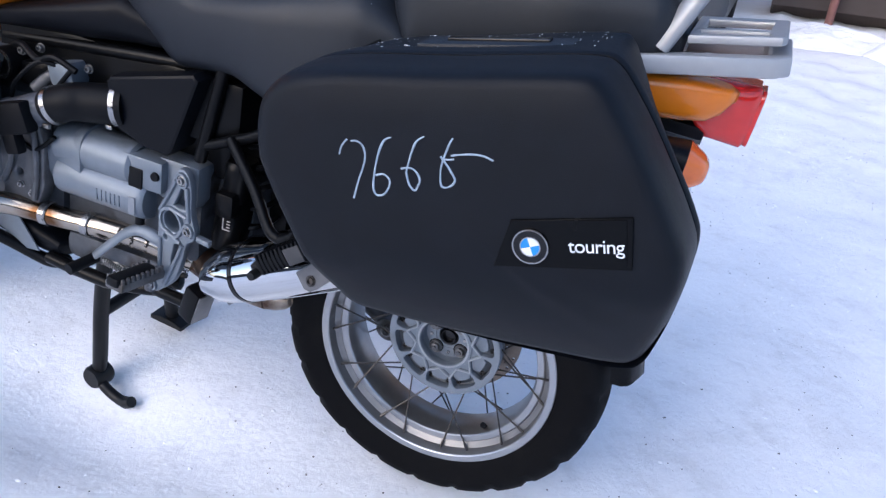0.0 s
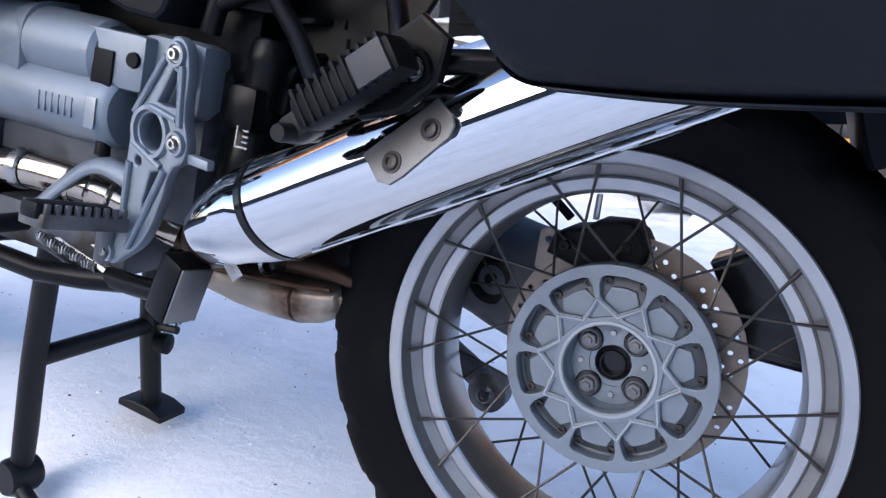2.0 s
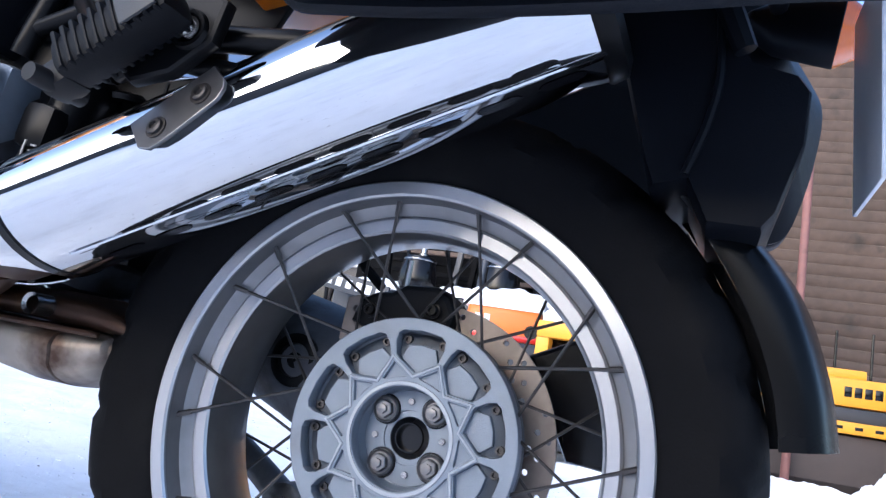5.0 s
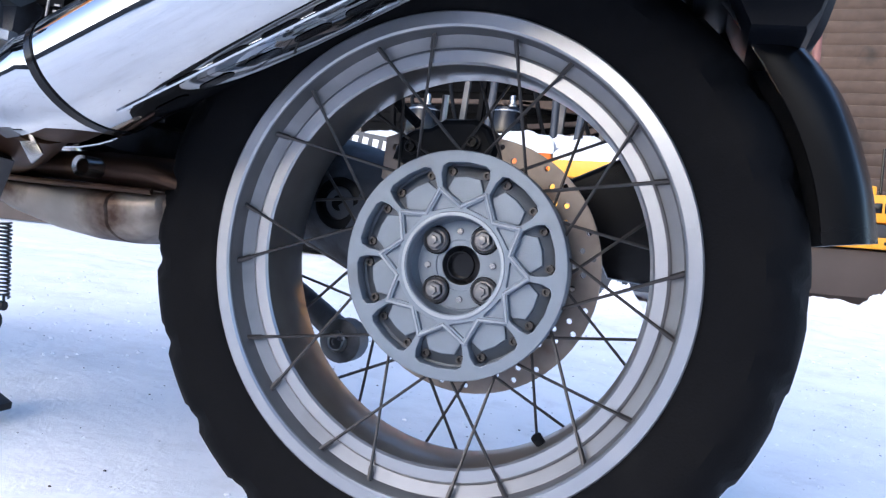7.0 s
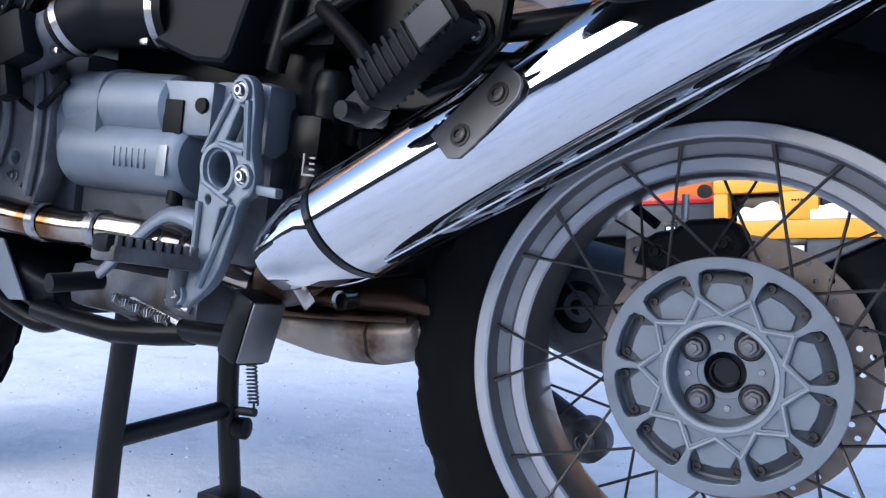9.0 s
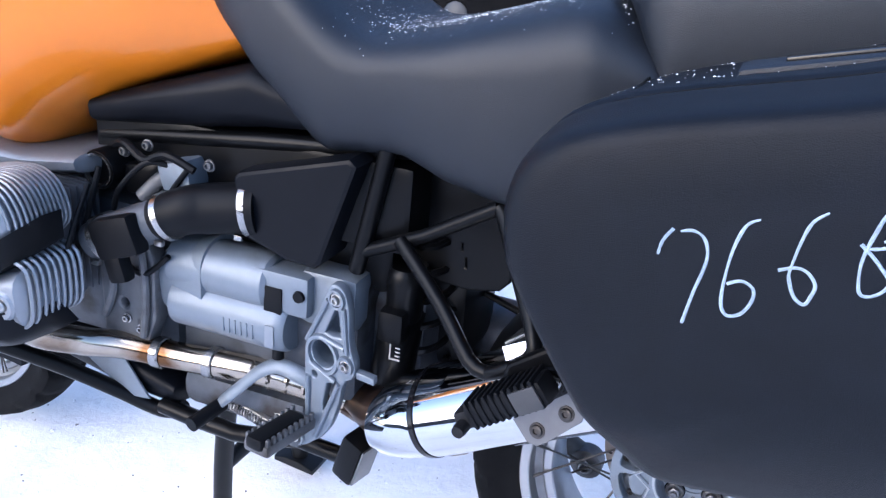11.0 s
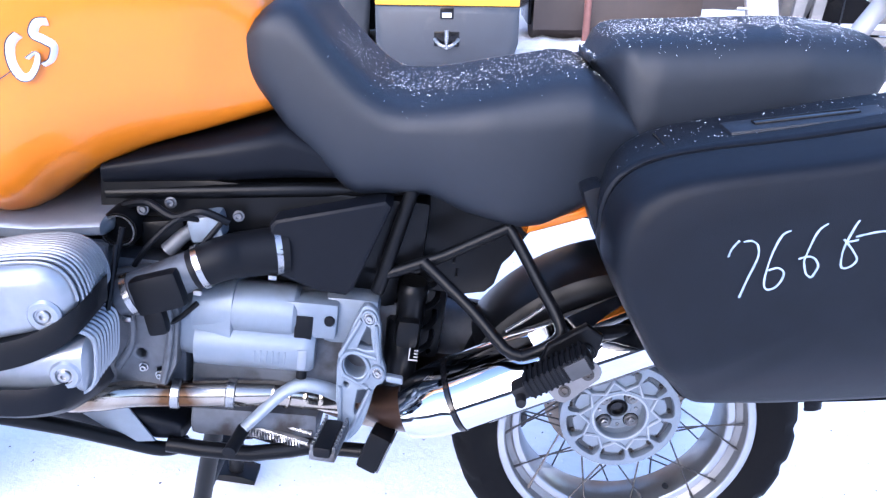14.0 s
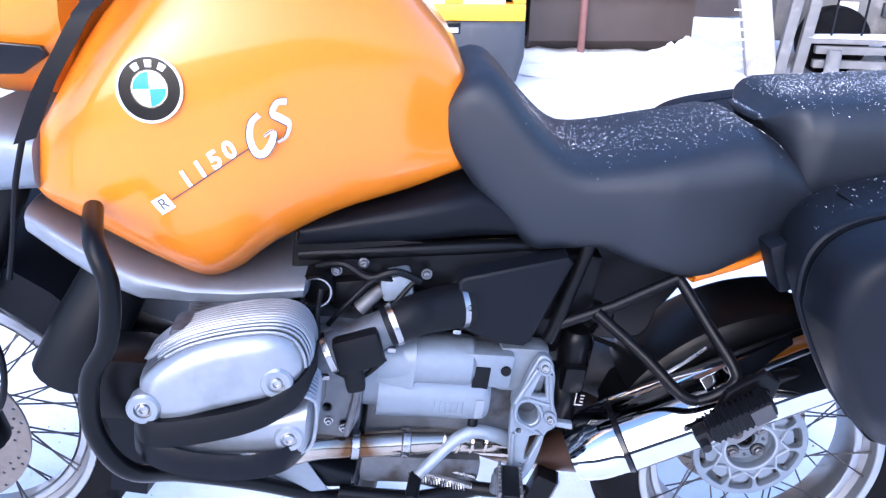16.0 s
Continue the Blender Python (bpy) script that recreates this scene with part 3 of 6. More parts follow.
# block, engine side
part("side_plate", plate([[(-0.872, 0.425), (-0.80, 0.42), (-0.785, 0.46), (-0.782, 0.55), (-0.80, 0.60), (-0.83, 0.612), (-0.872, 0.60)], ring_pts(-0.835, 0.475, 0.012, 16), [(-0.815, 0.43), (-0.795, 0.43), (-0.793, 0.46), (-0.815, 0.455)]], -0.128, 0.03, 0.005), M_DULL, engine, "dirty grey engine casting")
part("casting_ridge", tube([(-0.80, -0.133, 0.43), (-0.79, -0.134, 0.50), (-0.795, -0.133, 0.57), (-0.82, -0.13, 0.605)], 0.006, 8, 4), M_DULL, engine)
part("casting_ridge", tube([(-0.868, -0.133, 0.45), (-0.845, -0.136, 0.50), (-0.85, -0.134, 0.56)], 0.006, 8, 4), M_DULL, engine)
part("injector_block", block((0.05, 0.05, 0.04), (-0.745, -0.095, 0.685), 0.008, roty(-15)), M_ALU, bike, "silver injector block")
part("injector_neck", tube([(-0.80, -0.115, 0.645), (-0.775, -0.11, 0.672), (-0.75, -0.10, 0.69)], [0.012, 0.011, 0.009], 12, 3), M_DULL, bike)
part("wiring_loom", tube([(-0.87, -0.09, 0.70), (-0.83, -0.11, 0.715), (-0.79, -0.12, 0.70), (-0.75, -0.125, 0.715), (-0.71, -0.12, 0.70)], 0.006, 8, 5), M_RUBBER, bike)
part("plug_lead", tube([(-0.862, -0.15, 0.66), (-0.858, -0.19, 0.60), (-0.862, -0.21, 0.55), (-0.875, -0.215, 0.50)], 0.0038, 8, 5), M_RUBBER, bike)
for x, z in ((-0.84, 0.70), (-0.80, 0.715), (-0.70, 0.705)):
    part("frame_bolt", bolt((x, -0.10, z), 0.0065), M_NUT, bike)
for x, z in ((-0.83, 0.452), (-0.80, 0.57), (-0.855, 0.58), (-0.805, 0.44)):
    part("case_bolt", bolt((x, -0.129, z), 0.0055), M_STEEL, engine)


def cylinder():
    """Left cylinder with its finned head and cover."""
    cyl = part("cylinder", turned([(0.05, -0.10), (0.062, -0.11), (0.062, -0.205)], (0, 1, 0), (-0.965, 0, 0.575), 32), M_CAST, bike, "grey finned engine cylinder")
    for i in range(8):
        part("cylinder_fin", block((0.17 - i * 0.002, 0.0035, 0.16), (-0.965, -0.115 - i * 0.0115, 0.572), 0.0015), M_CAST, cyl)
    head = part("cylinder_head", block((0.185, 0.07, 0.165), (-0.968, -0.20, 0.572), 0.02), M_CAST, bike, "grey cylinder head")
    # cover: rounded shell with ribs round its upper side
    outline = [(-1.082, 0.545), (-1.091, 0.575), (-1.084, 0.603), (-1.055, 0.634), (-1.02, 0.656), (-0.966, 0.674), (-0.912, 0.682), (-0.882, 0.672), (-0.866, 0.645), (-0.866, 0.618), (-0.895, 0.592), (-0.94, 0.576), (-1.0, 0.556), (-1.055, 0.536)]
    oc = catmull([(x, 0, z) for x, z in outline] + [(outline[0][0], 0, outline[0][1])], 4)[:-1]
    cx, cz = -0.978, 0.585

    def ring(y, k):
        return [Vector((cx + (p.x - cx) * k, y, cz + (p.z - cz) * k)) for p in oc]
    shell = [(-0.185, 1.0), (-0.235, 1.0), (-0.255, 0.985), (-0.272, 0.945), (-0.283, 0.88), (-0.289, 0.79), (-0.292, 0.6), (-0.293, 0.25)]
    cover = part("cylinder_cover", loft([ring(y, k) for y, k in shell]), M_COVER, bike, "silver ribbed cylinder cover", 45)
    beds = []
    for i in range(13):
        y = -0.188 - i * 0.0073
        k = lerp_line([(-y_, k_) for y_, k_ in shell], -y)
        floor_z = 0.588 + 0.055 * i / 13
        pts = [p for p in ring(y, k * 1.030) if p.z > floor_z + (0.12 * (p.x + 0.978) if p.x < -0.90 else -0.012)]
        part("cover_rib", tube(pts, 0.0024, 6, 2), M_COVER, cover)
        beds.append([p for p in ring(y - 0.00365, k * 1.004) if p.z > 0.60 or p.x > -0.9])
    # dark strips between the ribs stand in for the shade in the gaps
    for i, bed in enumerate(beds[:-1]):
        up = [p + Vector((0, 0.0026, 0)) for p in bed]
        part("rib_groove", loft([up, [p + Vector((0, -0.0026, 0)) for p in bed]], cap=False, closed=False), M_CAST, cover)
    for x, z in ((-1.075, 0.562), (-0.905, 0.611)):
        part("cover_boss", turned([(0.0225, -0.27), (0.0225, -0.291), (0.019, -0.2945), (0.012, -0.2945), (0.011, -0.288), (0, -0.288)], origin=(x, 0, z), seg=24), M_COVER, cover)
        part("cover_bolt", bolt((x, -0.289, z), 0.0085), M_STEEL, cover)
    strip = [(-1.094, -0.20, 0.550), (-1.092, -0.262, 0.538), (-1.065, -0.293, 0.527), (-0.99, -0.300, 0.543), (-0.92, -0.298, 0.567), (-0.872, -0.284, 0.600), (-0.856, -0.235, 0.62)]
    P = catmull(strip, 6)
    rings = [[p + Vector((0, dy, dz)) for dy, dz in ((-0.003, -0.020), (-0.006, -0.010), (-0.006, 0.010), (-0.003, 0.020), (0.03, 0.020), (0.03, -0.020))] for p in P]
    part("rubber_strip", loft(rings), M_RUBBER, cover, "black rubber bumper strip")
    low = body([-1.075, -1.02, -0.95, -0.90, -0.862], [(-1.09, 0.525), (-1.0, 0.535), (-0.86, 0.575)], [(-1.075, 0.485), (-1.0, 0.48), (-0.86, 0.49)], [(-1.09, 0.045), (-0.86, 0.05)], [(-1.09, 0.04), (-0.86, 0.045)], 4, 20, -0.24)
    part("lower_cover", closed_body(low), M_COVER, cover)
    for i in range(9):
        y = -0.190 - i * 0.0105
        part("cover_rib", tube([(-0.875, y, 0.586), (-0.852, y, 0.575), (-0.848, y, 0.54), (-0.852, y, 0.505), (-0.870, y, 0.488)], 0.0030, 6, 3), M_COVER, cover)
    part("cover_boss", turned([(0.021, -0.26), (0.021, -0.289), (0.018, -0.2925), (0.012, -0.2925), (0.011, -0.286), (0, -0.286)], origin=(-0.883, 0, 0.525), seg=24), M_COVER, cover)
    part("cover_bolt", bolt((-0.883, -0.288, 0.525), 0.0085), M_STEEL, cover)
    guard = [(-1.10, -0.21, 0.515), (-1.09, -0.27, 0.50), (-1.05, -0.298, 0.488), (-0.97, -0.304, 0.478), (-0.89, -0.296, 0.488), (-0.85, -0.25, 0.505)]
    P = catmull(guard, 6)
    rings = [[p + Vector((0, dy, dz)) for dy, dz in ((-0.004, -0.012), (-0.006, 0.012), (0.0, 0.026), (0.03, 0.0), (0.05, -0.03), (0.02, -0.03))] for p in P]
    part("cylinder_guard", loft(rings), M_PLASTIC, bike, "black plastic cylinder guard")


cylinder()
# intake: throttle body, hoses with clamps, airbox
TB0, TB1 = Vector((-0.842, -0.150, 0.585)), Vector((-0.745, -0.134, 0.632))
ta = (TB1 - TB0).normalized()
tb = part("throttle_body", turned([(0.026, -0.02), (0.03, 0.0), (0.03, 0.112), (0.027, 0.125)], ta, TB0, 28, cap=True), M_CAST, bike, "grey throttle body")
part("throttle_cover", block((0.072, 0.03, 0.058), TB0 + ta * 0.052 + Vector((0, -0.03, -0.004)), 0.01, roty(-20)), M_RUBBER, tb, "black throttle cover")
part("throttle_cable_boot", block((0.03, 0.024, 0.04), TB0 + ta * 0.045 + Vector((0.005, -0.03, -0.048)), 0.008, roty(-15)), M_RUBBER, tb)
hose = part("intake_hose", tube([TB1 - ta * 0.012, TB1 + ta * 0.03, (-0.69, -0.115, 0.650), (-0.625, -0.095, 0.658)], [0.031, 0.033, 0.035, 0.037], 28), M_RUBBER, bike, "black ribbed intake hose")
for o, ax, r in ((TB0 + ta * -0.004, ta, 0.0325), (TB1 + ta * -0.004, ta, 0.0345), (Vector((-0.645, -0.099, 0.655)), Vector((0.93, 0.28, 0.14)), 0.0385)):
    part("hose_clamp", turned([(r - 0.003, 0), (r, 0.001), (r, 0.010), (r - 0.003, 0.011)], ax, o, 36), M_STEEL, hose, "bright hose clamp")
    part("clamp_screw", block((0.013, 0.008, 0.008), Vector(o) + Vector((0.004, -r * 0.55, -r * 0.9)), 0.002), M_STEEL, hose)
part("airbox", plate([[(-0.645, 0.700), (-0.640, 0.706), (-0.484, 0.752), (-0.478, 0.747), (-0.522, 0.612), (-0.529, 0.605), (-0.568, 0.607), (-0.629, 0.627), (-0.637, 0.634)]], -0.118, 0.22, 0.006), M_PLASTIC, bike, "black plastic airbox with a flat side", 25)
xs = [-0.90, -0.86, -0.80, -0.72, -0.64, -0.58, -0.54]
part("side_panel", closed_body(body(xs, [(-0.90, 0.768), (-0.8, 0.80), (-0.64, 0.85), (-0.54, 0.81)], [(-0.90, 0.725), (-0.72, 0.745), (-0.54, 0.772)], [(-0.90, 0.10), (-0.7, 0.115), (-0.54, 0.09)], [(-0.90, 0.09), (-0.54, 0.085)], 4, 28)), M_PLASTIC, bike, "satin black side panel under the tank")
# added block that keeps the gap between airbox and starter dark
part("air_duct", block((0.34, 0.12, 0.13), (-0.61, 0.0, 0.615), 0.02), M_BLACK, bike, "black infill block for the dark gap over the gearbox")
part("inner_guard", block((0.11, 0.09, 0.20), (-0.405, 0.03, 0.52), 0.02), M_BLACK, bike)
part("battery_tray", block((0.5, 0.16, 0.12), (-0.66, 0.0, 0.69), 0.01), M_BLACK, bike)
# fuel fittings
bm = turned([(0.021, -0.12), (0.027, -0.125), (0.029, -0.12), (0.029, -0.03)], (0, 1, 0), (-0.868, 0, 0.672), 24)
turned([(0, -0.105), (0.021, -0.105), (0.021, -0.122)], (0, 1, 0), (-0.868, 0, 0.672), 24, bm)
part("frame_end", bm, M_BLACK, bike, "open black tube end")
part("frame_end_ring", turned([(0.0205, -0.121), (0.022, -0.127), (0.0245, -0.127), (0.0255, -0.121)], (0, 1, 0), (-0.868, 0, 0.672), 24), M_STEEL, bike)
bm = block((0.07, 0.05, 0.045), (-0.81, -0.08, 0.665), 0.01, roty(-10))
block((0.04, 0.05, 0.05), (-0.76, -0.075, 0.675), 0.008, roty(20), bm)
part("fuel_rail", bm, M_BLACK, bike)
for i, pts in enumerate((((-0.845, -0.125, 0.62), (-0.82, -0.135, 0.66), (-0.78, -0.125, 0.70), (-0.74, -0.11, 0.69), (-0.72, -0.1, 0.67)),
                         ((-0.86, -0.13, 0.68), (-0.868, -0.15, 0.61), (-0.878, -0.17, 0.54), (-0.90, -0.18, 0.50)),
                         ((-0.80, -0.12, 0.575), (-0.77, -0.125, 0.60), (-0.75, -0.125, 0.655), (-0.72, -0.12, 0.70)),
                         ((-0.83, -0.13, 0.545), (-0.79, -0.135, 0.535), (-0.75, -0.13, 0.57)))):
    part("cable", tube(pts, 0.0042, 8), M_RUBBER, bike)
part("silver_frame", closed_body(body([-1.27, -1.22, -1.16, -1.12, -1.05, -0.98, -0.92, -0.885], [(-1.27, 0.775), (-1.139, 0.698), (-1.05, 0.680), (-0.98, 0.682), (-0.885, 0.696)], [(-1.27, 0.725), (-1.19, 0.665), (-1.131, 0.636), (-1.0, 0.642), (-0.885, 0.662)], [(-1.27, 0.14), (-0.885, 0.15)], [(-1.27, 0.13), (-0.885, 0.14)], 4, 28)), M_COVER, bike, "silver frame casting under the tank")

# rear brake cylinder / shock behind the bracket
part("shock_reservoir", turned([(0, 0.075), (0.022, 0.075), (0.025, 0.07), (0.026, 0.05), (0.024, 0.045), (0.024, 0.0)], (0, 0.1, 1), (-0.418, -0.062, 0.53), 24), M_BLACK, bike, "black ribbed shock adjuster knob")
bm = turned([(0.026, -0.05), (0.03, -0.045), (0.03, 0.05), (0.026, 0.055)], (0, 0.2, 1), (-0.425, -0.06, 0.48), 24, cap=True)
block((0.04, 0.05, 0.05), (-0.42, -0.075, 0.53), 0.012, None, bm)
part("shock_absorber", bm, M_BLACK, bike)
part("coil_spring", tube([(-0.40 + 0.03 * math.cos(i * 0.8), -0.02 + 0.03 * math.sin(i * 0.8), 0.44 + i * 0.0052) for i in range(40)], 0.0055, 6, 2), M_BLACK, bike, "black shock spring")
bm = block((0.016, 0.0015, 0.0022), (-0.406, -0.1055, 0.490), 0.0003)
for i in range(3):
    block((0.007, 0.0015, 0.002), (-0.402, -0.1055, 0.496 + i * 0.006), 0.0003, None, bm)
block((0.002, 0.0015, 0.022), (-0.413, -0.1055, 0.501), 0.0003, None, bm)
tagged(part("label_marks", bm, M_PALE, bike, "pale unreadable marks on the shock"), "pale unreadable marks on the shock", kind="stuff")

# ---- seat, tank, tail ----
top = soften([(-0.712, 0.950), (-0.700, 0.988), (-0.676, 1.012), (-0.650, 1.021), (-0.622, 1.011), (-0.587, 0.979), (-0.540, 0.941), (-0.50, 0.916), (-0.46, 0.912), (-0.395, 0.928), (-0.28, 0.966), (-0.21, 0.982), (-0.14, 0.945), (-0.10, 0.89)], 2)
low = [(-0.712, 0.935), (-0.690, 0.895), (-0.636, 0.835), (-0.545, 0.757), (-0.525, 0.750), (-0.445, 0.764), (-0.42, 0.766), (-0.36, 0.745), (-0.27, 0.730), (-0.235, 0.738), (-0.17, 0.776), (-0.12, 0.84), (-0.10, 0.865)]
xs = [-0.712 + 0.612 * i / 64 for i in range(65)]
seat = part("rider_seat", closed_body(body(xs, top, low, [(-0.712, 0.088), (-0.68, 0.108), (-0.60, 0.118), (-0.5, 0.130), (-0.35, 0.148), (-0.2, 0.15), (-0.10, 0.125)], [(-0.712, 0.085), (-0.64, 0.10), (-0.5, 0.10), (-0.3, 0.128), (-0.10, 0.115)], 3.0, 56, belly=0.62, power_low=7), 0.9), M_VINYL, bike, "black vinyl rider's seat dusted with snow grains", 50)
top = soften([(-0.190, 0.998), (-0.180, 1.022), (-0.150, 1.040), (-0.06, 1.056), (0.06, 1.078), (0.14, 1.088), (0.205, 1.086), (0.235, 1.070), (0.252, 1.035)], 3)
low = soften([(-0.190, 0.984), (-0.168, 0.956), (-0.148, 0.912), (-0.130, 0.872), (-0.05, 0.876), (0.08, 0.906), (0.19, 0.938), (0.252, 0.972)], 4)
xs = [-0.190 + 0.442 * i / 40 for i in range(41)]
part("pillion_seat", closed_body(body(xs, top, low, [(-0.190, 0.060), (-0.180, 0.092), (-0.160, 0.122), (-0.12, 0.138), (0.1, 0.145), (0.22, 0.13), (0.252, 0.10)], [(-0.190, 0.055), (-0.165, 0.10), (-0.12, 0.127), (0.1, 0.13), (0.252, 0.095)], 3.2, 48, power_low=5), 0.88), M_VINYL, bike, "black vinyl pillion seat dusted with snow grains", 55)
top = soften([(-1.268, 0.865), (-1.235, 0.92), (-1.19, 1.01), (-1.13, 1.09), (-1.03, 1.165), (-0.92, 1.175), (-0.83, 1.145), (-0.76, 1.10), (-0.70, 1.045), (-0.66, 0.98)], 4)
low = soften([(-1.268, 0.81), (-1.24, 0.768), (-1.17, 0.728), (-1.09, 0.690), (-1.03, 0.668), (-0.985, 0.684), (-0.935, 0.728), (-0.845, 0.782), (-0.74, 0.822), (-0.66, 0.852)], 4)
xs = [-1.268 + 0.608 * i / 64 for i in range(65)]
tank = part("fuel_tank", closed_body(body(xs, top, low, soften([(-1.268, 0.13), (-1.22, 0.175), (-1.1, 0.203), (-0.95, 0.196), (-0.8, 0.150), (-0.72, 0.105), (-0.66, 0.07)], 6), soften([(-1.268, 0.12), (-1.1, 0.165), (-0.95, 0.156), (-0.8, 0.119), (-0.72, 0.09), (-0.66, 0.065)], 6), 3.4, 72, belly=0.35), 0.9), M_TANK, bike, "glossy orange-yellow fuel tank", 60)


def on_tank(x, z):
    """The tank's near side at (x, z), by a ray."""
    return tank_tree.ray_cast(Vector((x, -1.0, z)), Vector((0, 1, 0)))


from mathutils import bvhtree
tb_ = bmesh.new()
tb_.from_mesh(tank.data)
tank_tree = bvhtree.BVHTree.FromBMesh(tb_)
tb_.free()


def tank_frame(x, z, deg):
    """A pose on the tank's skin, x along the writing and z outwards."""
    p, nrm, _, _ = on_tank(x, z)
    if nrm.y > 0:
        nrm = -nrm
    ex = Vector((math.cos(radians(deg)), 0, math.sin(radians(deg))))
    ex = (ex - nrm * ex.dot(nrm)).normalized()
    ey = nrm.cross(ex)
    return Matrix((ex, ey, nrm)).transposed().to_4x4(), p + nrm * 0.0012


def lay(me, x, z, deg, lift=0.0):
    r, p = tank_frame(x, z, deg)
    me.transform(Matrix.Translation(p + r.to_3x3() @ Vector((0, 0, lift))) @ r)
    return me


def disc_mesh(r0, r1, h, seg=48, a0=0.0, a1=2 * math.pi):
    bm = bmesh.new()
    n = seg
    rings = []
    for k in range(n + 1):
        a = a0 + (a1 - a0) * k / n
        rings.append([(r0 * math.cos(a), r0 * math.sin(a), 0), (r0 * math.cos(a), r0 * math.sin(a), h), (r1 * math.cos(a), r1 * math.sin(a), h), (r1 * math.cos(a), r1 * math.sin(a), 0)])
    loft(rings, bm, cap=(a1 - a0 < 6.2))
    me = bpy.data.meshes.new("disc")
    bmesh.ops.recalc_face_normals(bm, faces=bm.faces)
    bm.to_mesh(me)
    bm.free()
    return me


RX, RZ = -1.089, 0.960
badge = part("roundel", lay(disc_mesh(0.022, 0.0385, 0.002), RX, RZ, 0), M_GLOSS, tank, "round enamel badge in black, blue and white")
part("badge_rim", lay(disc_mesh(0.0380, 0.041, 0.0032), RX, RZ, 0), M_WHITE, badge)
part("badge_rim", lay(disc_mesh(0.0205, 0.0225, 0.0028), RX, RZ, 0), M_STEEL, badge)
for k in range(4):
    part("badge_quarter", lay(disc_mesh(0.0005, 0.021, 0.0024, 14, math.pi / 2 * k + 0.14, math.pi / 2 * (k + 1) + 0.14), RX, RZ, 0), M_BLUE if k % 2 else M_WHITE, badge)
# model lettering up the side
DEG = 39
part("tank_lettering", lay(lettering("1150", 0.031, Matrix(), 0.0005, 0.1, 1.45, 0.0011), -1.018, 0.872, DEG), M_WHITE, tank, "white raised numerals on the tank")
part("tile_letter", lay(lettering("R", 0.022, Matrix(), 0.0004, 0.1), -1.072, 0.815, DEG, 0.001), M_OUTLINE, tank, "dark letter on a pale tile")
part("letter_tile", lay(disc_mesh(0.0005, 0.016, 0.0008, 4, math.pi / 4, math.pi / 4 + 2 * math.pi), -1.072, 0.815, DEG), M_WHITE, tank)
bm = block((0.125, 0.0016, 0.0008), (0, 0, 0), 0)
me = bpy.data.meshes.new("line")
bm.to_mesh(me)
bm.free()
part("decal_line", lay(me, -1.012, 0.862, DEG), M_OUTLINE, tank)


def stroke(pts, r, mat, name, parent, flat=0.3, sx=1.0):
    bm = tube([(x, z, 0) for x, z in pts], r, 8, 6, flat=flat)
    me = bpy.data.meshes.new(name)
    bm.to_mesh(me)
    bm.free()
    return me


g_pts = [(-0.004, 0.026), (-0.016, 0.02), (-0.022, 0.0), (-0.018, -0.02), (-0.008, -0.024), (0.004, -0.014), (0.008, -0.002), (-0.004, -0.004)]
s_pts = [(0.034, 0.026), (0.022, 0.030), (0.014, 0.02), (0.024, 0.008), (0.032, -0.004), (0.024, -0.018), (0.012, -0.02)]
for pts in (g_pts, s_pts):
    pts = [(x + 0.22 * z, 0.92 * z) for x, z in pts]
    part("letter_edge", lay(stroke(pts, 0.0092, M_OUTLINE, "edge", tank, 0.10), -0.947, 0.921, DEG - 10), M_OUTLINE, tank)
    part("tank_letter", lay(stroke(pts, 0.0074, M_WHITE, "letter", tank, 0.25), -0.947, 0.921, DEG - 10, 0.0004), M_WHITE, tank, "white brush-stroke letters")
for k, a in enumerate((128, 96, 64)):
    me = disc_mesh(0.026, 0.0345, 0.0024, 4, radians(a - 8), radians(a + 8))
    part("badge_mark", lay(me, RX, RZ, 0), M_WHITE, badge)
# strap and trim ahead of the tank
pts = [(-1.12, -0.19, 1.12), (-1.147, -0.212, 1.062), (-1.163, -0.222, 1.035), (-1.180, -0.226, 1.0), (-1.205, -0.228, 0.95), (-1.229, -0.226, 0.886)]
rings = []
for i, p in enumerate(catmull(pts, 5)):
    w = 0.016 if i < 9 else 0.013
    rings.append([p + Vector((dx, dy, dx * 0.4)) for dx, dy in ((-w, 0.0), (w, 0.0), (w, 0.003), (-w, 0.003))])
part("tank_strap", loft(rings), M_RUBBER, bike, "black webbing strap over the front trim", 20)
part("strap_tail", tube([(-1.232, -0.222, 0.89), (-1.243, -0.225, 0.83), (-1.252, -0.22, 0.76), (-1.262, -0.215, 0.70)], 0.004, 8, 4), M_RUBBER, bike)
xs = [-1.62, -1.5, -1.4, -1.30, -1.235, -1.20]
part("front_trim", closed_body(body(xs, [(-1.62, 1.02), (-1.45, 1.10), (-1.20, 1.16)], [(-1.62, 0.97), (-1.4, 0.93), (-1.25, 0.90), (-1.20, 0.95)], [(-1.62, 0.05), (-1.4, 0.15), (-1.28, 0.19), (-1.20, 0.185)], [(-1.62, 0.04), (-1.28, 0.17), (-1.2, 0.17)], 3, 32)), M_TANK, bike, "orange-yellow front trim with a black vent")
part("trim_vent", plate([[(-1.32, 0.952), (-1.24, 0.962), (-1.212, 0.985), (-1.218, 0.993), (-1.32, 0.990)]], -0.196, 0.012, 0.002), M_GLOSS, bike, "black vent in the front trim")
part("side_bracket", closed_body(body([-1.34, -1.30, -1.26, -1.24], [(-1.34, 0.89), (-1.24, 0.885)], [(-1.34, 0.78), (-1.24, 0.80)], [(-1.34, 0.17), (-1.24, 0.18)], [(-1.34, 0.16), (-1.24, 0.17)], 5, 24)), M_ALU, bike, "silver side bracket")
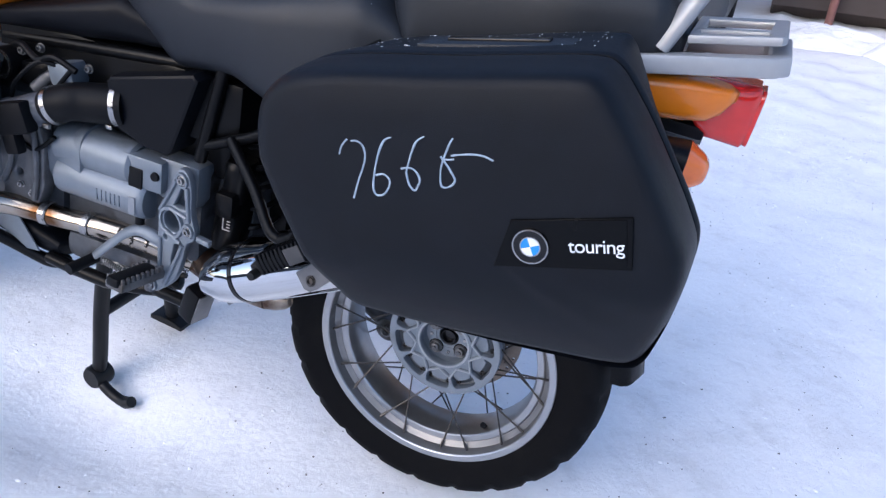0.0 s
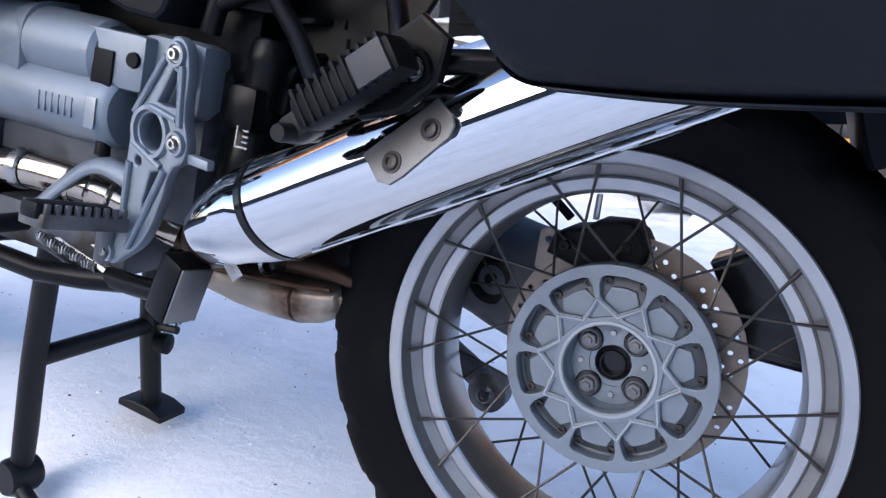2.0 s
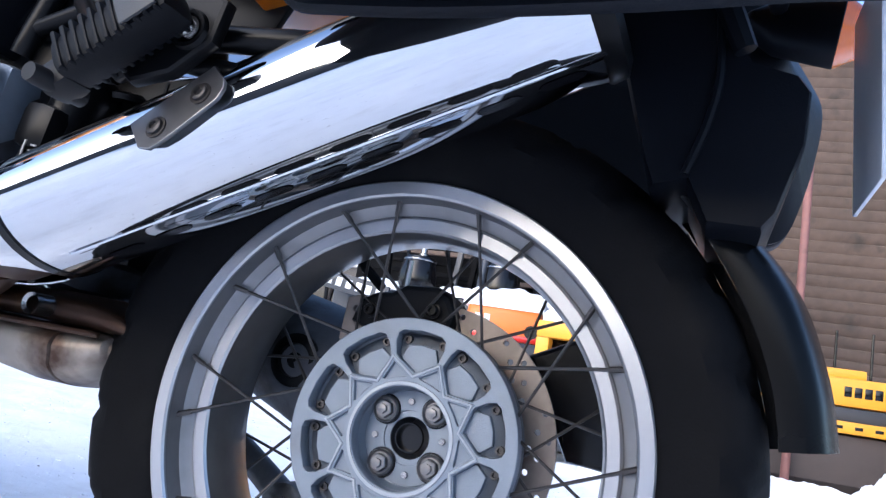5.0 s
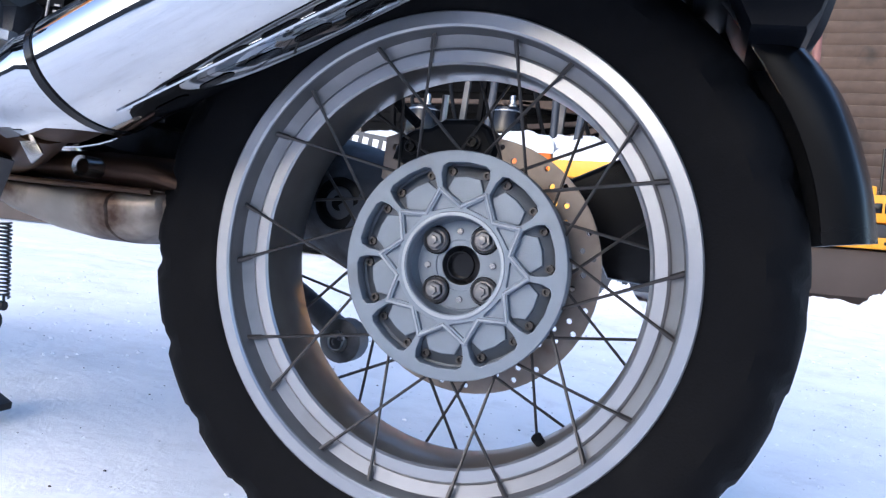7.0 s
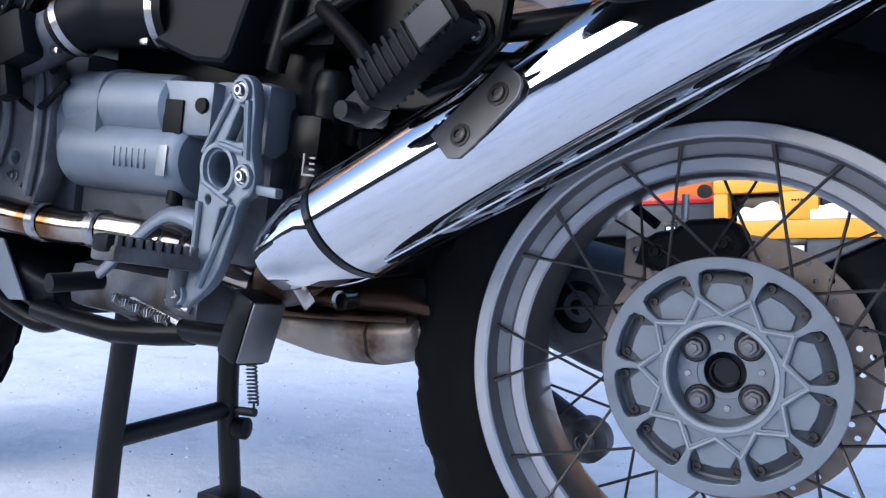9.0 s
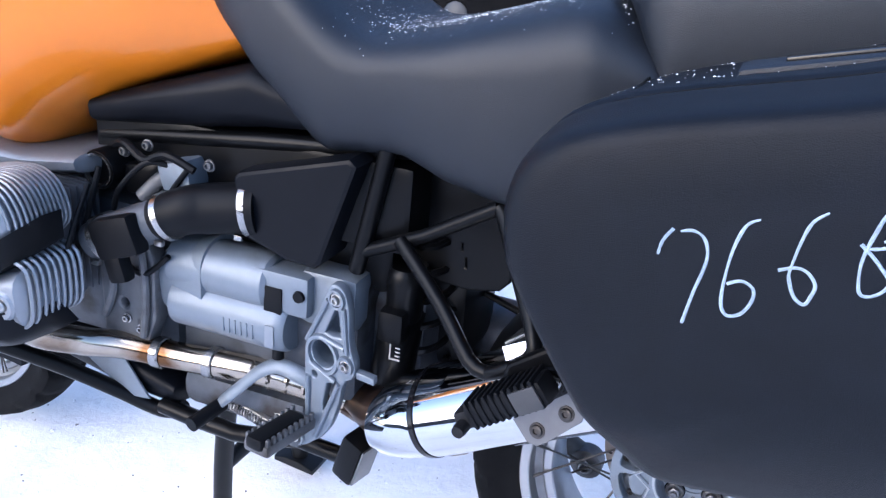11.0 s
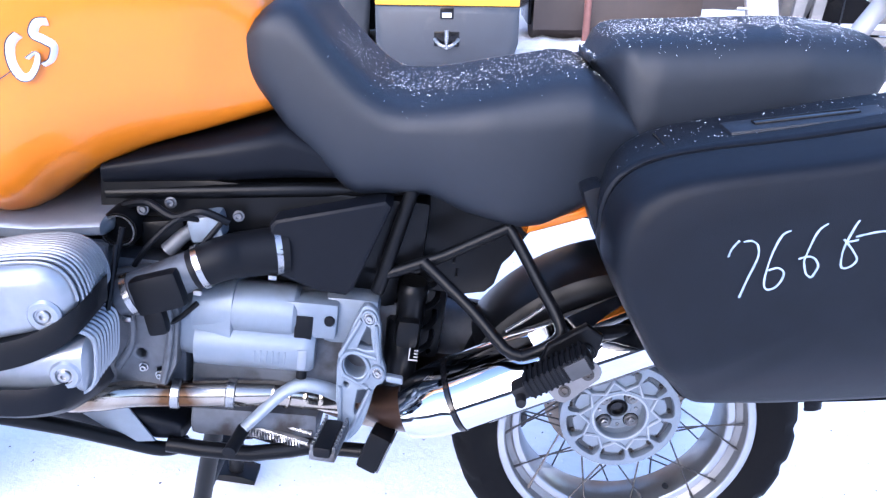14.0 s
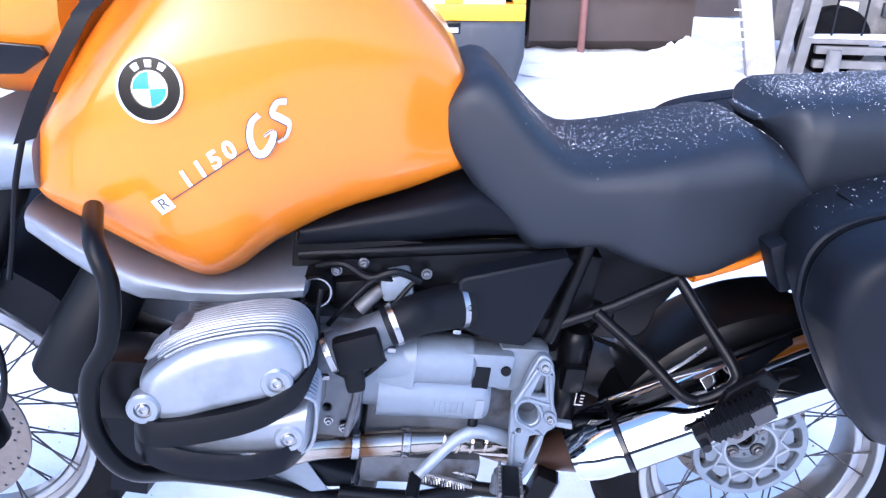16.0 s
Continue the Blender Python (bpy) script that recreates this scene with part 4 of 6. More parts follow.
part("tail_panel", closed_body(body([-0.255, -0.18, -0.1, 0.1, 0.2, 0.26, 0.30, 0.335, 0.352, 0.362], [(-0.255, 0.745), (-0.18, 0.775), (0.0, 0.85), (0.2, 0.918), (0.315, 0.936), (0.352, 0.934), (0.362, 0.930)], [(-0.255, 0.722), (-0.18, 0.752), (-0.1, 0.786), (0.2, 0.852), (0.25, 0.860), (0.30, 0.866), (0.335, 0.874), (0.352, 0.888), (0.362, 0.908)], [(-0.255, 0.10), (0.1, 0.112), (0.3, 0.104), (0.352, 0.098), (0.362, 0.092)], [(-0.255, 0.10), (0.3, 0.098), (0.362, 0.088)], 6, 36)), M_TANK, bike, "orange-yellow tail panel")

# ---- tail and rack ----
def plate_xy(loops, thick, bevel, m):
    me = plate(loops, 0, thick, bevel)
    me.transform(m @ Matrix.Rotation(radians(-90), 4, "X"))
    return me


def rack():
    """Cast rack sloping up to the rear, with a grab handle."""
    m = Matrix.Translation((0.285, 0, 0.960)) @ roty(-13)
    r = part("luggage_rack", plate_xy([[(-0.13, -0.122), (0.10, -0.122), (0.118, -0.105), (0.118, 0.105), (0.10, 0.122), (-0.13, 0.122)], [(-0.10, -0.10), (0.088, -0.10), (0.098, -0.09), (0.098, 0.09), (0.088, 0.10), (-0.10, 0.10)]], 0.027, 0.005, m), M_RACK, bike, "silver cast luggage rack")
    me = plate_xy([[(-0.01, -0.104), (0.105, -0.104), (0.112, -0.09), (0.112, 0.11), (-0.01, 0.11)], [(0.0, -0.09), (0.098, -0.09), (0.098, -0.005), (0.0, -0.005)], [(0.0, 0.008), (0.098, 0.008), (0.098, 0.098), (0.0, 0.098)]], 0.012, 0.003, m @ Matrix.Translation((0, 0, 0.024)))
    part("rack_top", me, M_RACK, r, "open silver top frame")
    for s in (-1, 1):
        part("grab_handle", tube([(0.235, s * 0.108, 0.955), (0.258, s * 0.104, 1.015), (0.275, s * 0.10, 1.06), (0.285, s * 0.085, 1.095), (0.288, s * 0.04, 1.11), (0.288, 0, 1.112)], 0.0125, 14, 5, flat=1.3), M_RACK, r, "silver grab handle")
    part("top_bag_pad", block((0.06, 0.11, 0.05), (0.33, 0.02, 1.10), 0.016, roty(-14)), M_RUBBER, r, "black rubber backrest pad")


rack()
lamp = part("tail_light", closed_body(body([0.325, 0.345, 0.375, 0.392, 0.398], [(0.325, 0.934), (0.398, 0.938)], [(0.325, 0.862), (0.345, 0.848), (0.398, 0.846)], [(0.325, 0.080), (0.392, 0.072), (0.398, 0.066)], [(0.325, 0.078), (0.398, 0.062)], 6, 28), 0.92), M_RED, bike, "red tail light lens")
part("tail_light_base", block((0.09, 0.14, 0.02), (0.30, 0, 0.852), 0.006), M_PLASTIC, lamp)
for s in (-1, 1):
    st = part("turn_signal", closed_body(body([0.225, 0.25, 0.295, 0.314], [(0.225, 0.867), (0.25, 0.882), (0.314, 0.888)], [(0.225, 0.847), (0.25, 0.830), (0.314, 0.824)], [(0.225, 0.03), (0.314, 0.045)], [(0.225, 0.03), (0.314, 0.045)], 3, 24, s * 0.155)), M_PLASTIC, bike, "black turn signal with an amber lens")
    part("amber_lens", closed_body(body([0.315, 0.326, 0.336], [(0.315, 0.888), (0.336, 0.878)], [(0.315, 0.824), (0.336, 0.834)], [(0.315, 0.044), (0.336, 0.03)], [(0.315, 0.044), (0.336, 0.03)], 3, 24, s * 0.155), 0.7), M_AMBER, st, "amber lens")
    part("signal_stem", tube([(0.25, s * 0.06, 0.865), (0.25, s * 0.13, 0.865)], 0.01, 10, 1), M_PLASTIC, st)
part("plate_holder", block((0.004, 0.18, 0.19), (0.366, 0, 0.750), 0.0015, roty(-11)), M_WHITE, bike, "pale blank plate behind the tail")

# ---- crash bar, sump guard and engine underside ----
part("crash_bar", tube([(-1.16, -0.20, 0.80), (-1.135, -0.28, 0.785), (-1.112, -0.30, 0.735), (-1.114, -0.305, 0.665), (-1.136, -0.305, 0.61), (-1.134, -0.30, 0.53), (-1.095, -0.29, 0.465), (-1.04, -0.22, 0.41), (-0.95, -0.15, 0.345), (-0.88, -0.11, 0.30), (-0.81, -0.09, 0.272), (-0.77, -0.085, 0.285)], 0.0128, 14, 6), M_BLACK, bike, "black tubular crash bar round the cylinder")
sg = body([-1.10, -1.02, -0.90, -0.82, -0.78], [(-1.10, 0.40), (-0.9, 0.37), (-0.78, 0.33)], [(-1.10, 0.36), (-1.0, 0.30), (-0.85, 0.275), (-0.78, 0.285)], [(-1.10, 0.10), (-0.78, 0.10)], [(-1.1, 0.08), (-0.78, 0.08)], 5, 24)
part("sump_guard", closed_body(sg), M_PLASTIC, bike, "black sump guard")
part("guard_plate", plate([[(-0.98, 0.375), (-0.87, 0.37), (-0.82, 0.30), (-0.86, 0.295)]], -0.108, 0.004, 0.001), M_ALU, bike, "bare alloy guard plate")
part("gearbox_sump", block((0.22, 0.18, 0.06), (-0.66, 0, 0.33), 0.02), M_CAST, bike)
part("stand_mount", tube([(-0.80, -0.10, 0.29), (-0.66, -0.105, 0.285), (-0.55, -0.09, 0.30)], 0.014, 10, 2), M_BLACK, bike)

# ---- front end ----
front = wheel(-1.48, 0.325, 0.257, 0.07, 0.330, 0.115, "front_wheel")
fh = turned([(0.0, -0.055), (0.02, -0.055), (0.03, -0.04), (0.035, -0.03), (0.035, 0.03), (0.0, 0.055)], origin=(-1.48, 0, 0.325), seg=32)
part("hub", fh, M_ALU, front)
brake_disc(-1.48, 0.325, -0.075, 0.095, 0.1525, "brake_disc", front, "drilled steel front brake disc")
for i in range(20):
    for s, side in ((-1, -1), (1, 1)):
        h = 2 * math.pi * i / 20 + (0.16 if side > 0 else 0)
        e = h + (0.5 if i % 2 else -0.5)
        part("spoke", tube([(-1.48 + 0.035 * math.cos(h), -side * 0.03, 0.325 + 0.035 * math.sin(h)), (-1.48 + 0.232 * math.cos(e), side * 0.026, 0.325 + 0.232 * math.sin(e))], 0.0018, 6, 1), M_SPOKE, front)
for s in (-1, 1):
    part("fork_leg", tube([(-1.48, s * 0.085, 0.325), (-1.42, s * 0.085, 0.48), (-1.30, s * 0.085, 0.80)], [0.03, 0.026, 0.024], 16, 3), M_BLACK, bike, "black fork leg")
part("fork_boot", tube([(-1.24, -0.10, 0.50), (-1.20, -0.10, 0.58), (-1.16, -0.08, 0.67)], [0.05, 0.055, 0.05], 18, 4), M_RUBBER, bike)
part("front_caliper", block((0.06, 0.05, 0.11), (-1.38, -0.09, 0.40), 0.014, roty(-20)), M_BLACK, bike)
part("telelever", tube([(-1.40, 0, 0.55), (-1.25, -0.05, 0.55), (-1.08, -0.09, 0.545)], [0.035, 0.03, 0.035], 14, 3), M_BLACK, bike)
fg = []
for i in range(13):
    a = radians(120 - i * 11)
    c = Vector((-1.48 + 0.36 * math.cos(a), 0, 0.325 + 0.36 * math.sin(a)))
    e = Vector((math.cos(a), 0, math.sin(a)))
    fg.append([c + Vector((0, y, 0)) + e * h for y, h in ((-0.075, -0.06), (-0.07, 0.0), (-0.04, 0.012), (0.04, 0.012), (0.07, 0), (0.075, -0.06), (0.068, -0.055), (0.036, 0.006), (-0.036, 0.006), (-0.068, -0.055))])
part("front_mudguard", loft(fg), M_PLASTIC, bike, "black front mudguard")
part("front_cable", tube([(-1.36, -0.12, 0.62), (-1.31, -0.15, 0.55), (-1.32, -0.14, 0.46), (-1.38, -0.11, 0.40)], 0.005, 8), M_RUBBER, bike)
part("oil_cooler_duct", block((0.09, 0.10, 0.10), (-1.12, -0.20, 0.56), 0.025), M_BLACK, bike)

# ---- true width ----
# The lines above were drawn on a bike too narrow and too long; this carries them out to its true width.
def trued(p, m, core):
    """p moved by the linear change m; y keeps its side and stays put on the centre plane."""
    w = -abs(p[1])
    d = [r[0] + r[1] * p[0] + r[2] * w + r[3] * p[2] for r in m]
    k = min(1.0, abs(p[1]) / core) if core else 1.0
    return Vector((p[0] + d[0], p[1] - d[1] * k * math.copysign(1, p[1]), p[2] + d[2]))


def all_parts(ob, leave=()):
    for c in ob.children:
        if c not in leave:
            yield c
            yield from all_parts(c, leave)


WIDER = ((-0.037, -0.0439, -0.0493, 0.0571), (-0.0215, 0.0832, -0.027, 0.0258), (-0.0175, -0.0581, -0.0517, -0.0113))
for ob in list(all_parts(bike, (rear, front))):
    for v in ob.data.vertices:
        v.co = trued(v.co, WIDER, 0.07)

# the tail sits higher than the rest, more so towards the rear
for name, dx, dz in (("luggage_rack", -0.004, 0.040), ("tail_light", -0.012, 0.036), ("turn_signal", 0.0, 0.006), ("turn_signal.001", 0.0, 0.006), ("plate_holder", -0.02, 0.0), ("tail_panel", -0.010, 0.034)):
    ob = bpy.data.objects[name]
    for o in [ob] + list(all_parts(ob)):
        for v in o.data.vertices:
            k = min(max((v.co.x + 0.15) / 0.35, 0), 1) if name == "tail_panel" else 1.0
            v.co += Vector((dx * k, 0, dz * k))

# ---- final drive, swing arm and rear brake, on the far side ----
fd = turned([(0.0, 0.06), (0.07, 0.062), (0.095, 0.075), (0.098, 0.12), (0.08, 0.16), (0.03, 0.175), (0, 0.175)], origin=(-0.015, 0, REAR_Z), seg=32)
merge(fd, tube([(-0.03, 0.135, REAR_Z + 0.02), (-0.14, 0.145, REAR_Z + 0.034), (-0.20, 0.148, REAR_Z + 0.048), (-0.30, 0.145, REAR_Z + 0.07), (-0.46, 0.12, REAR_Z + 0.095)], [0.090, 0.076, 0.072, 0.064, 0.055], 24))
arm = part("swing_arm", fd, M_CAST, bike, "dark grey cast swing arm with the final drive")
part("pivot_cover", turned([(0.030, 0.085), (0.030, 0.074), (0.024, 0.071), (0.019, 0.071), (0.017, 0.079), (0.010, 0.079), (0.009, 0.073), (0.0, 0.073)], origin=(-0.172, 0, 0.368), seg=28), M_BLACK, arm, "dark pivot plug")
strut = tube([(-0.170, 0.146, 0.203), (-0.27, 0.14, 0.262), (-0.44, 0.12, 0.345)], [0.019, 0.0155, 0.018], 12, 4, flat=0.7)
merge(strut, turned([(0.0, -0.018), (0.016, -0.018), (0.027, -0.012), (0.027, 0.014), (0, 0.016)], origin=(-0.172, 0.142, 0.202), seg=20))
ta_ = part("torque_arm", strut, M_DULL, bike, "grey torque strut below the swing arm")
part("torque_bolt", bolt((-0.172, 0.124, 0.202), 0.010), M_STEEL, ta_)
caliper = part("brake_caliper", plate([[(-0.094, 0.428), (-0.090, 0.444), (-0.078, 0.452), (-0.060, 0.456), (-0.046, 0.466), (-0.016, 0.469), (-0.004, 0.462), (0.004, 0.450), (0.001, 0.430), (-0.044, 0.415)]], 0.036, 0.060, 0.006), M_RUBBER, bike, "black rear brake caliper over the disc")
for x_, z_ in ((-0.078, 0.438), (-0.012, 0.450)):
    part("caliper_bolt", bolt((x_, 0.032, z_), 0.006), M_BLACK, caliper)
part("caliper_carrier", plate([[(-0.114, 0.446), (-0.100, 0.452), (-0.090, 0.438), (-0.094, 0.412), (-0.106, 0.398), (-0.114, 0.404)], ring_pts(-0.103, 0.437, 0.005, 12)], 0.050, 0.008, 0.0015), M_DISC, caliper, "brown steel carrier plate")
part("bleed_nipple", tube([(-0.055, 0.052, 0.47), (-0.055, 0.050, 0.498)], 0.0038, 8, 1), M_STEEL, caliper)
part("brake_hose", tube([(-0.085, 0.06, 0.465), (-0.11, 0.065, 0.482), (-0.135, 0.06, 0.498), (-0.22, 0.06, 0.48), (-0.34, 0.05, 0.52)], 0.0055, 8), M_RUBBER, caliper)

# ---- plug cover on the ribbed cylinder cover ----
plug = part("plug_cover", block((0.042, 0.020, 0.013), (-0.873, -0.336, 0.693), 0.004, roty(14)), M_RUBBER, bike, "black rubber plug cover")
part("plug_tab", block((0.012, 0.006, 0.008), (-0.856, -0.347, 0.688), 0.002, roty(14)), M_RUBBER, plug)

# ---- inner mudguard and wheel hugger ----
part("rear_inner_fender", plate([[(-0.46, 0.585), (-0.324, 0.577), (-0.284, 0.585), (-0.271, 0.599), (-0.262, 0.637), (-0.249, 0.653), (-0.222, 0.70), (-0.20, 0.75), (-0.46, 0.78)], [(-0.341, 0.630), (-0.335, 0.630), (-0.335, 0.643), (-0.341, 0.643)], [(-0.335, 0.605), (-0.329, 0.605), (-0.329, 0.623), (-0.335, 0.623)]], -0.056, 0.010, 0.003), M_BLACK, bike, "black inner mudguard", 25)
arc = []
for i in range(15):
    a = radians(92 + i * 4.2)
    c = Vector((0.334 * math.cos(a), 0, REAR_Z + 0.334 * math.sin(a)))
    e = Vector((math.cos(a), 0, math.sin(a)))
    arc.append([c + Vector((0, y, 0)) + e * h for y, h in ((-0.084, -0.045), (-0.083, -0.020), (-0.074, -0.006), (-0.05, 0.0), (0.0, 0.003), (0.05, 0.0), (0.074, -0.006), (0.083, -0.020), (0.084, -0.045), (0.080, -0.045), (0.078, -0.022), (0.05, -0.005), (-0.05, -0.005), (-0.078, -0.022), (-0.080, -0.045))])
hugger = part("wheel_hugger", loft(arc), M_BLACK, bike, "glossy black guard close over the tyre", 40)
part("hugger_stay", tube([(-0.247, -0.12, 0.548), (-0.215, -0.118, 0.573), (-0.185, -0.115, 0.600)], 0.003, 8, 2), M_STEEL, hugger, "thin bright stay")

# folded pillion footrest
fx = Matrix.Translation((-0.187, -0.277, 0.579)) @ Matrix.Rotation(radians(-3), 4, "Z") @ roty(-36)
bm = block((0.104, 0.036, 0.031), (0, 0, 0), 0.009)
bmesh.ops.transform(bm, matrix=fx, verts=bm.verts)
peg2 = part("pillion_footrest", bm, M_RUBBER, bike, "folded rubber pillion footrest")
for i in range(11):
    bm = block((0.0042, 0.039, 0.033), (-0.043 + i * 0.0086, 0, 0.002), 0.0015)
    bmesh.ops.transform(bm, matrix=fx, verts=bm.verts)
    part("rubber_rib", bm, M_RUBBER, peg2)
bm = block((0.026, 0.030, 0.024), (-0.060, 0.004, -0.004), 0.007)
turned([(0.0, -0.026), (0.007, -0.026), (0.008, -0.02), (0.008, 0.024), (0, 0.026)], (0, 1, 0), (-0.064, 0, -0.008), 14, bm)
bmesh.ops.transform(bm, matrix=fx, verts=bm.verts)
part("footrest_hinge", bm, M_STAND, peg2, "worn black hinge of the footrest")
bm = block((0.032, 0.003, 0.026), (0.030, -0.0200, 0.0), 0.001)
bmesh.ops.transform(bm, matrix=fx, verts=bm.verts)
part("wear_pad", bm, M_PAD, peg2, "worn grey pad on the footrest")

bm = plate([[(-0.206, 0.566), (-0.192, 0.556), (-0.160, 0.566), (-0.132, 0.592), (-0.128, 0.622), (-0.150, 0.636), (-0.198, 0.600)]], -0.252, 0.014, 0.004)
cast = part("footrest_bracket", bm, M_BLACK, bike, "black cast pillion footrest bracket", 30)
part("bracket_bolt", bolt((-0.150, -0.254, 0.598), 0.0075), M_STEEL, cast, "dull steel bolt")
part("bracket_boss", turned([(0.011, -0.252), (0.012, -0.256), (0.015, -0.256), (0.0165, -0.252)], origin=(-0.150, 0, 0.598), seg=20), M_BLACK, cast)

# ---- exhaust ----
SA = Vector((0.8817, -0.005, 0.4718)).normalized()
S0 = Vector((-0.3174, -0.1573, 0.4494))      # on the axis, at the black band
SR, SW = 0.0550, 0.0748                     # half height and half width of the oval section


def oval(bm):
    """The silencer is wider than high: stretches a round body built on its axis."""
    for v in bm.verts:
        v.co.y = S0.y + (v.co.y - S0.y) * SW / SR
    return bm


def on_silencer(s, deg, lift=0.0):
    """A place on the silencer's skin: deg 0 faces the near side, negative turns downwards."""
    up = (Vector((0, 0, 1)) - SA * SA.z).normalized()
    near = SA.cross(up).normalized()
    if near.y > 0:
        near = -near
    a = radians(deg)
    return S0 + SA * s + near * math.cos(a) * (SW + lift) + up * math.sin(a) * (SR + lift)


def skin_patch(s0, s1, d0, d1, lift, n=10, k=8, round_=0.0):
    bm = bmesh.new()
    grid = []
    for i in range(n + 1):
        row = []
        for j in range(k + 1):
            u, v = i / n, j / k
            pinch = 1.0
            if round_:
                e = min(u, 1 - u) * n / round_
                pinch = math.sin(min(e, 1) * math.pi / 2) ** 0.6 if e < 1 else 1.0
            vv = 0.5 + (v - 0.5) * max(pinch, 0.02)
            row.append(bm.verts.new(on_silencer(s0 + (s1 - s0) * u, d0 + (d1 - d0) * vv, lift)))
        grid.append(row)
    for i in range(n):
        for j in range(k):
            bm.faces.new((grid[i][j], grid[i + 1][j], grid[i + 1][j + 1], grid[i][j + 1]))
    return bm


sil = turned([(0.02, 0.506), (0.042, 0.506), (SR - 0.003, 0.503), (SR, 0.496), (SR, 0.0055), (SR - 0.002, 0.004)], SA, S0, 72)
silencer = part("silencer", oval(sil), M_CHROME, bike, "polished chrome silencer with slotted shield", 30)
part("clamp_band", oval(turned([(SR - 0.002, 0.004), (SR + 0.0007, 0.003), (SR + 0.0007, -0.004), (SR - 0.002, -0.005)], SA, S0, 72)), M_GLOSS, silencer, "black band round the silencer")
part("end_ring", oval(turned([(SR + 0.0004, 0.497), (SR + 0.002, 0.500), (SR + 0.001, 0.512), (SR - 0.008, 0.518), (SR - 0.014, 0.512), (0.02, 0.508)], SA, S0, 48)), M_BLACK, silencer, "dark end cap")
rings = []
for s, r in ((-0.005, -0.001), (-0.018, -0.0012), (-0.034, -0.002), (-0.050, -0.0045), (-0.070, -0.010), (-0.086, -0.017)):
    cut = 34 * min(max((-0.010 - s) / 0.012, 0), 1)
    degs = [-90 + cut + (360 - 2 * cut) * k / 56 for k in range(57)]
    rings.append([on_silencer(s, d, r) for d in degs] + [on_silencer(s, d, r - 0.0015) for d in degs[::-1]])
part("front_shield", loft(rings), M_CHROME, silencer, "chrome front shell, cut away underneath", 30)
part("inner_body", oval(turned([(0.02, -0.075), (0.036, -0.07), (SR - 0.012, -0.055), (SR - 0.010, 0.0)], SA, S0, 40)), M_BROWN, silencer, "browned silencer body inside the shell")
part("shield_tab", block((0.030, 0.003, 0.016), (-0.368, -0.172, 0.378), 0.001, roty(48)), M_STEEL, silencer, "small bent steel tab")
# slots along the shield's lower edge, in two staggered rows
for row, (d0, d1) in enumerate(((-60, -65), (-77, -85))):
    for i in range(9):
        s = 0.034 + i * 0.0495 + row * 0.016
        part("slot", skin_patch(s, s + 0.037, d0 - 9 + i * 1.0, d1 - 9 + i * 1.0, 0.0007, 12, 4, 2.5), M_GLOSS, silencer, "dark slot in the chrome shield")
part("shield_lip", tube([on_silencer(0.03 + i * 0.047, -71, 0.001) for i in range(11)], 0.0016, 6, 1), M_CHROME, silencer, "rolled lower edge of the shield")
hm = Matrix.Translation((-0.149, -0.2385, 0.538)) @ Matrix.Rotation(radians(-12), 4, "X") @ Matrix.Rotation(radians(-10), 4, "Z") @ roty(-41)
me = plate([[(-0.043, 0.020), (-0.0405, -0.008), (-0.032, -0.0165), (-0.018, -0.0175), (0.032, -0.013), (0.040, -0.007), (0.042, 0.0), (0.038, 0.020)]], -0.0018, 0.0035, 0.0006)
me.transform(hm)
hanger = part("hanger_plate", me, M_NUT, silencer, "brushed steel hanger with two bolts")
for x, z in ((-0.0215, -0.002), (0.0215, 0.001)):
    hp = bolt((x, -0.002, z), 0.0070, h=0.0042)
    bmesh.ops.transform(hp, matrix=hm, verts=hp.verts)
    part("hanger_bolt", hp, M_SPOKE, hanger, "grey hexagon bolt")
hp = block((0.082, 0.0035, 0.034), (-0.002, 0.0145, 0.0275), 0.0015, Matrix.Rotation(radians(-62), 4, "X"))
bmesh.ops.transform(hp, matrix=hm, verts=hp.verts)
part("hanger_strap", hp, M_NUT, hanger)
me = plate([[(-0.224, 0.590), (-0.168, 0.619), (-0.072, 0.668), (-0.070, 0.634), (-0.150, 0.574), (-0.206, 0.560)], ring_pts(-0.196, 0.576, 0.005, 12)], 0.0, 0.003, 0.0006)
me.transform(Matrix.Translation((-0.15, -0.196, 0.600)) @ Matrix.Rotation(radians(-36), 4, "X") @ Matrix.Translation((0.15, 0, -0.600)))
part("upper_bracket", me, M_CHROME, silencer, "bright sheet bracket above the silencer")
part("bracket_bolt", bolt((-0.190, -0.214, 0.586), 0.007), M_STEEL, silencer)
# collector box and pipes
xs = [-0.55, -0.50, -0.44, -0.39, -0.352]
box = part("collector_box", closed_body(body(xs, [(-0.55, 0.340), (-0.45, 0.346), (-0.352, 0.350)], [(-0.55, 0.320), (-0.50, 0.302), (-0.44, 0.292), (-0.39, 0.289), (-0.352, 0.291)],
                                              [(-0.55, 0.07), (-0.45, 0.088), (-0.352, 0.090)], [(-0.55, 0.058), (-0.352, 0.066)], 4.2, 36), 0.9), M_BOX, bike, "tarnished steel exhaust collector box", 35)
part("collector_end", closed_body(body([-0.349, -0.33, -0.313, -0.300], [(-0.349, 0.350), (-0.300, 0.352)], [(-0.349, 0.292), (-0.32, 0.299), (-0.300, 0.318)], [(-0.349, 0.088), (-0.300, 0.078)], [(-0.349, 0.066), (-0.300, 0.066)], 4.2, 36), 0.9), M_BOX, box, "browned end of the box", 35)
part("collector_seam", tube([(-0.55, -0.071, 0.341), (-0.46, -0.089, 0.343), (-0.36, -0.0915, 0.348), (-0.302, -0.082, 0.351)], 0.0032, 8, 5), M_BROWN, box, "rusty seam round the box")
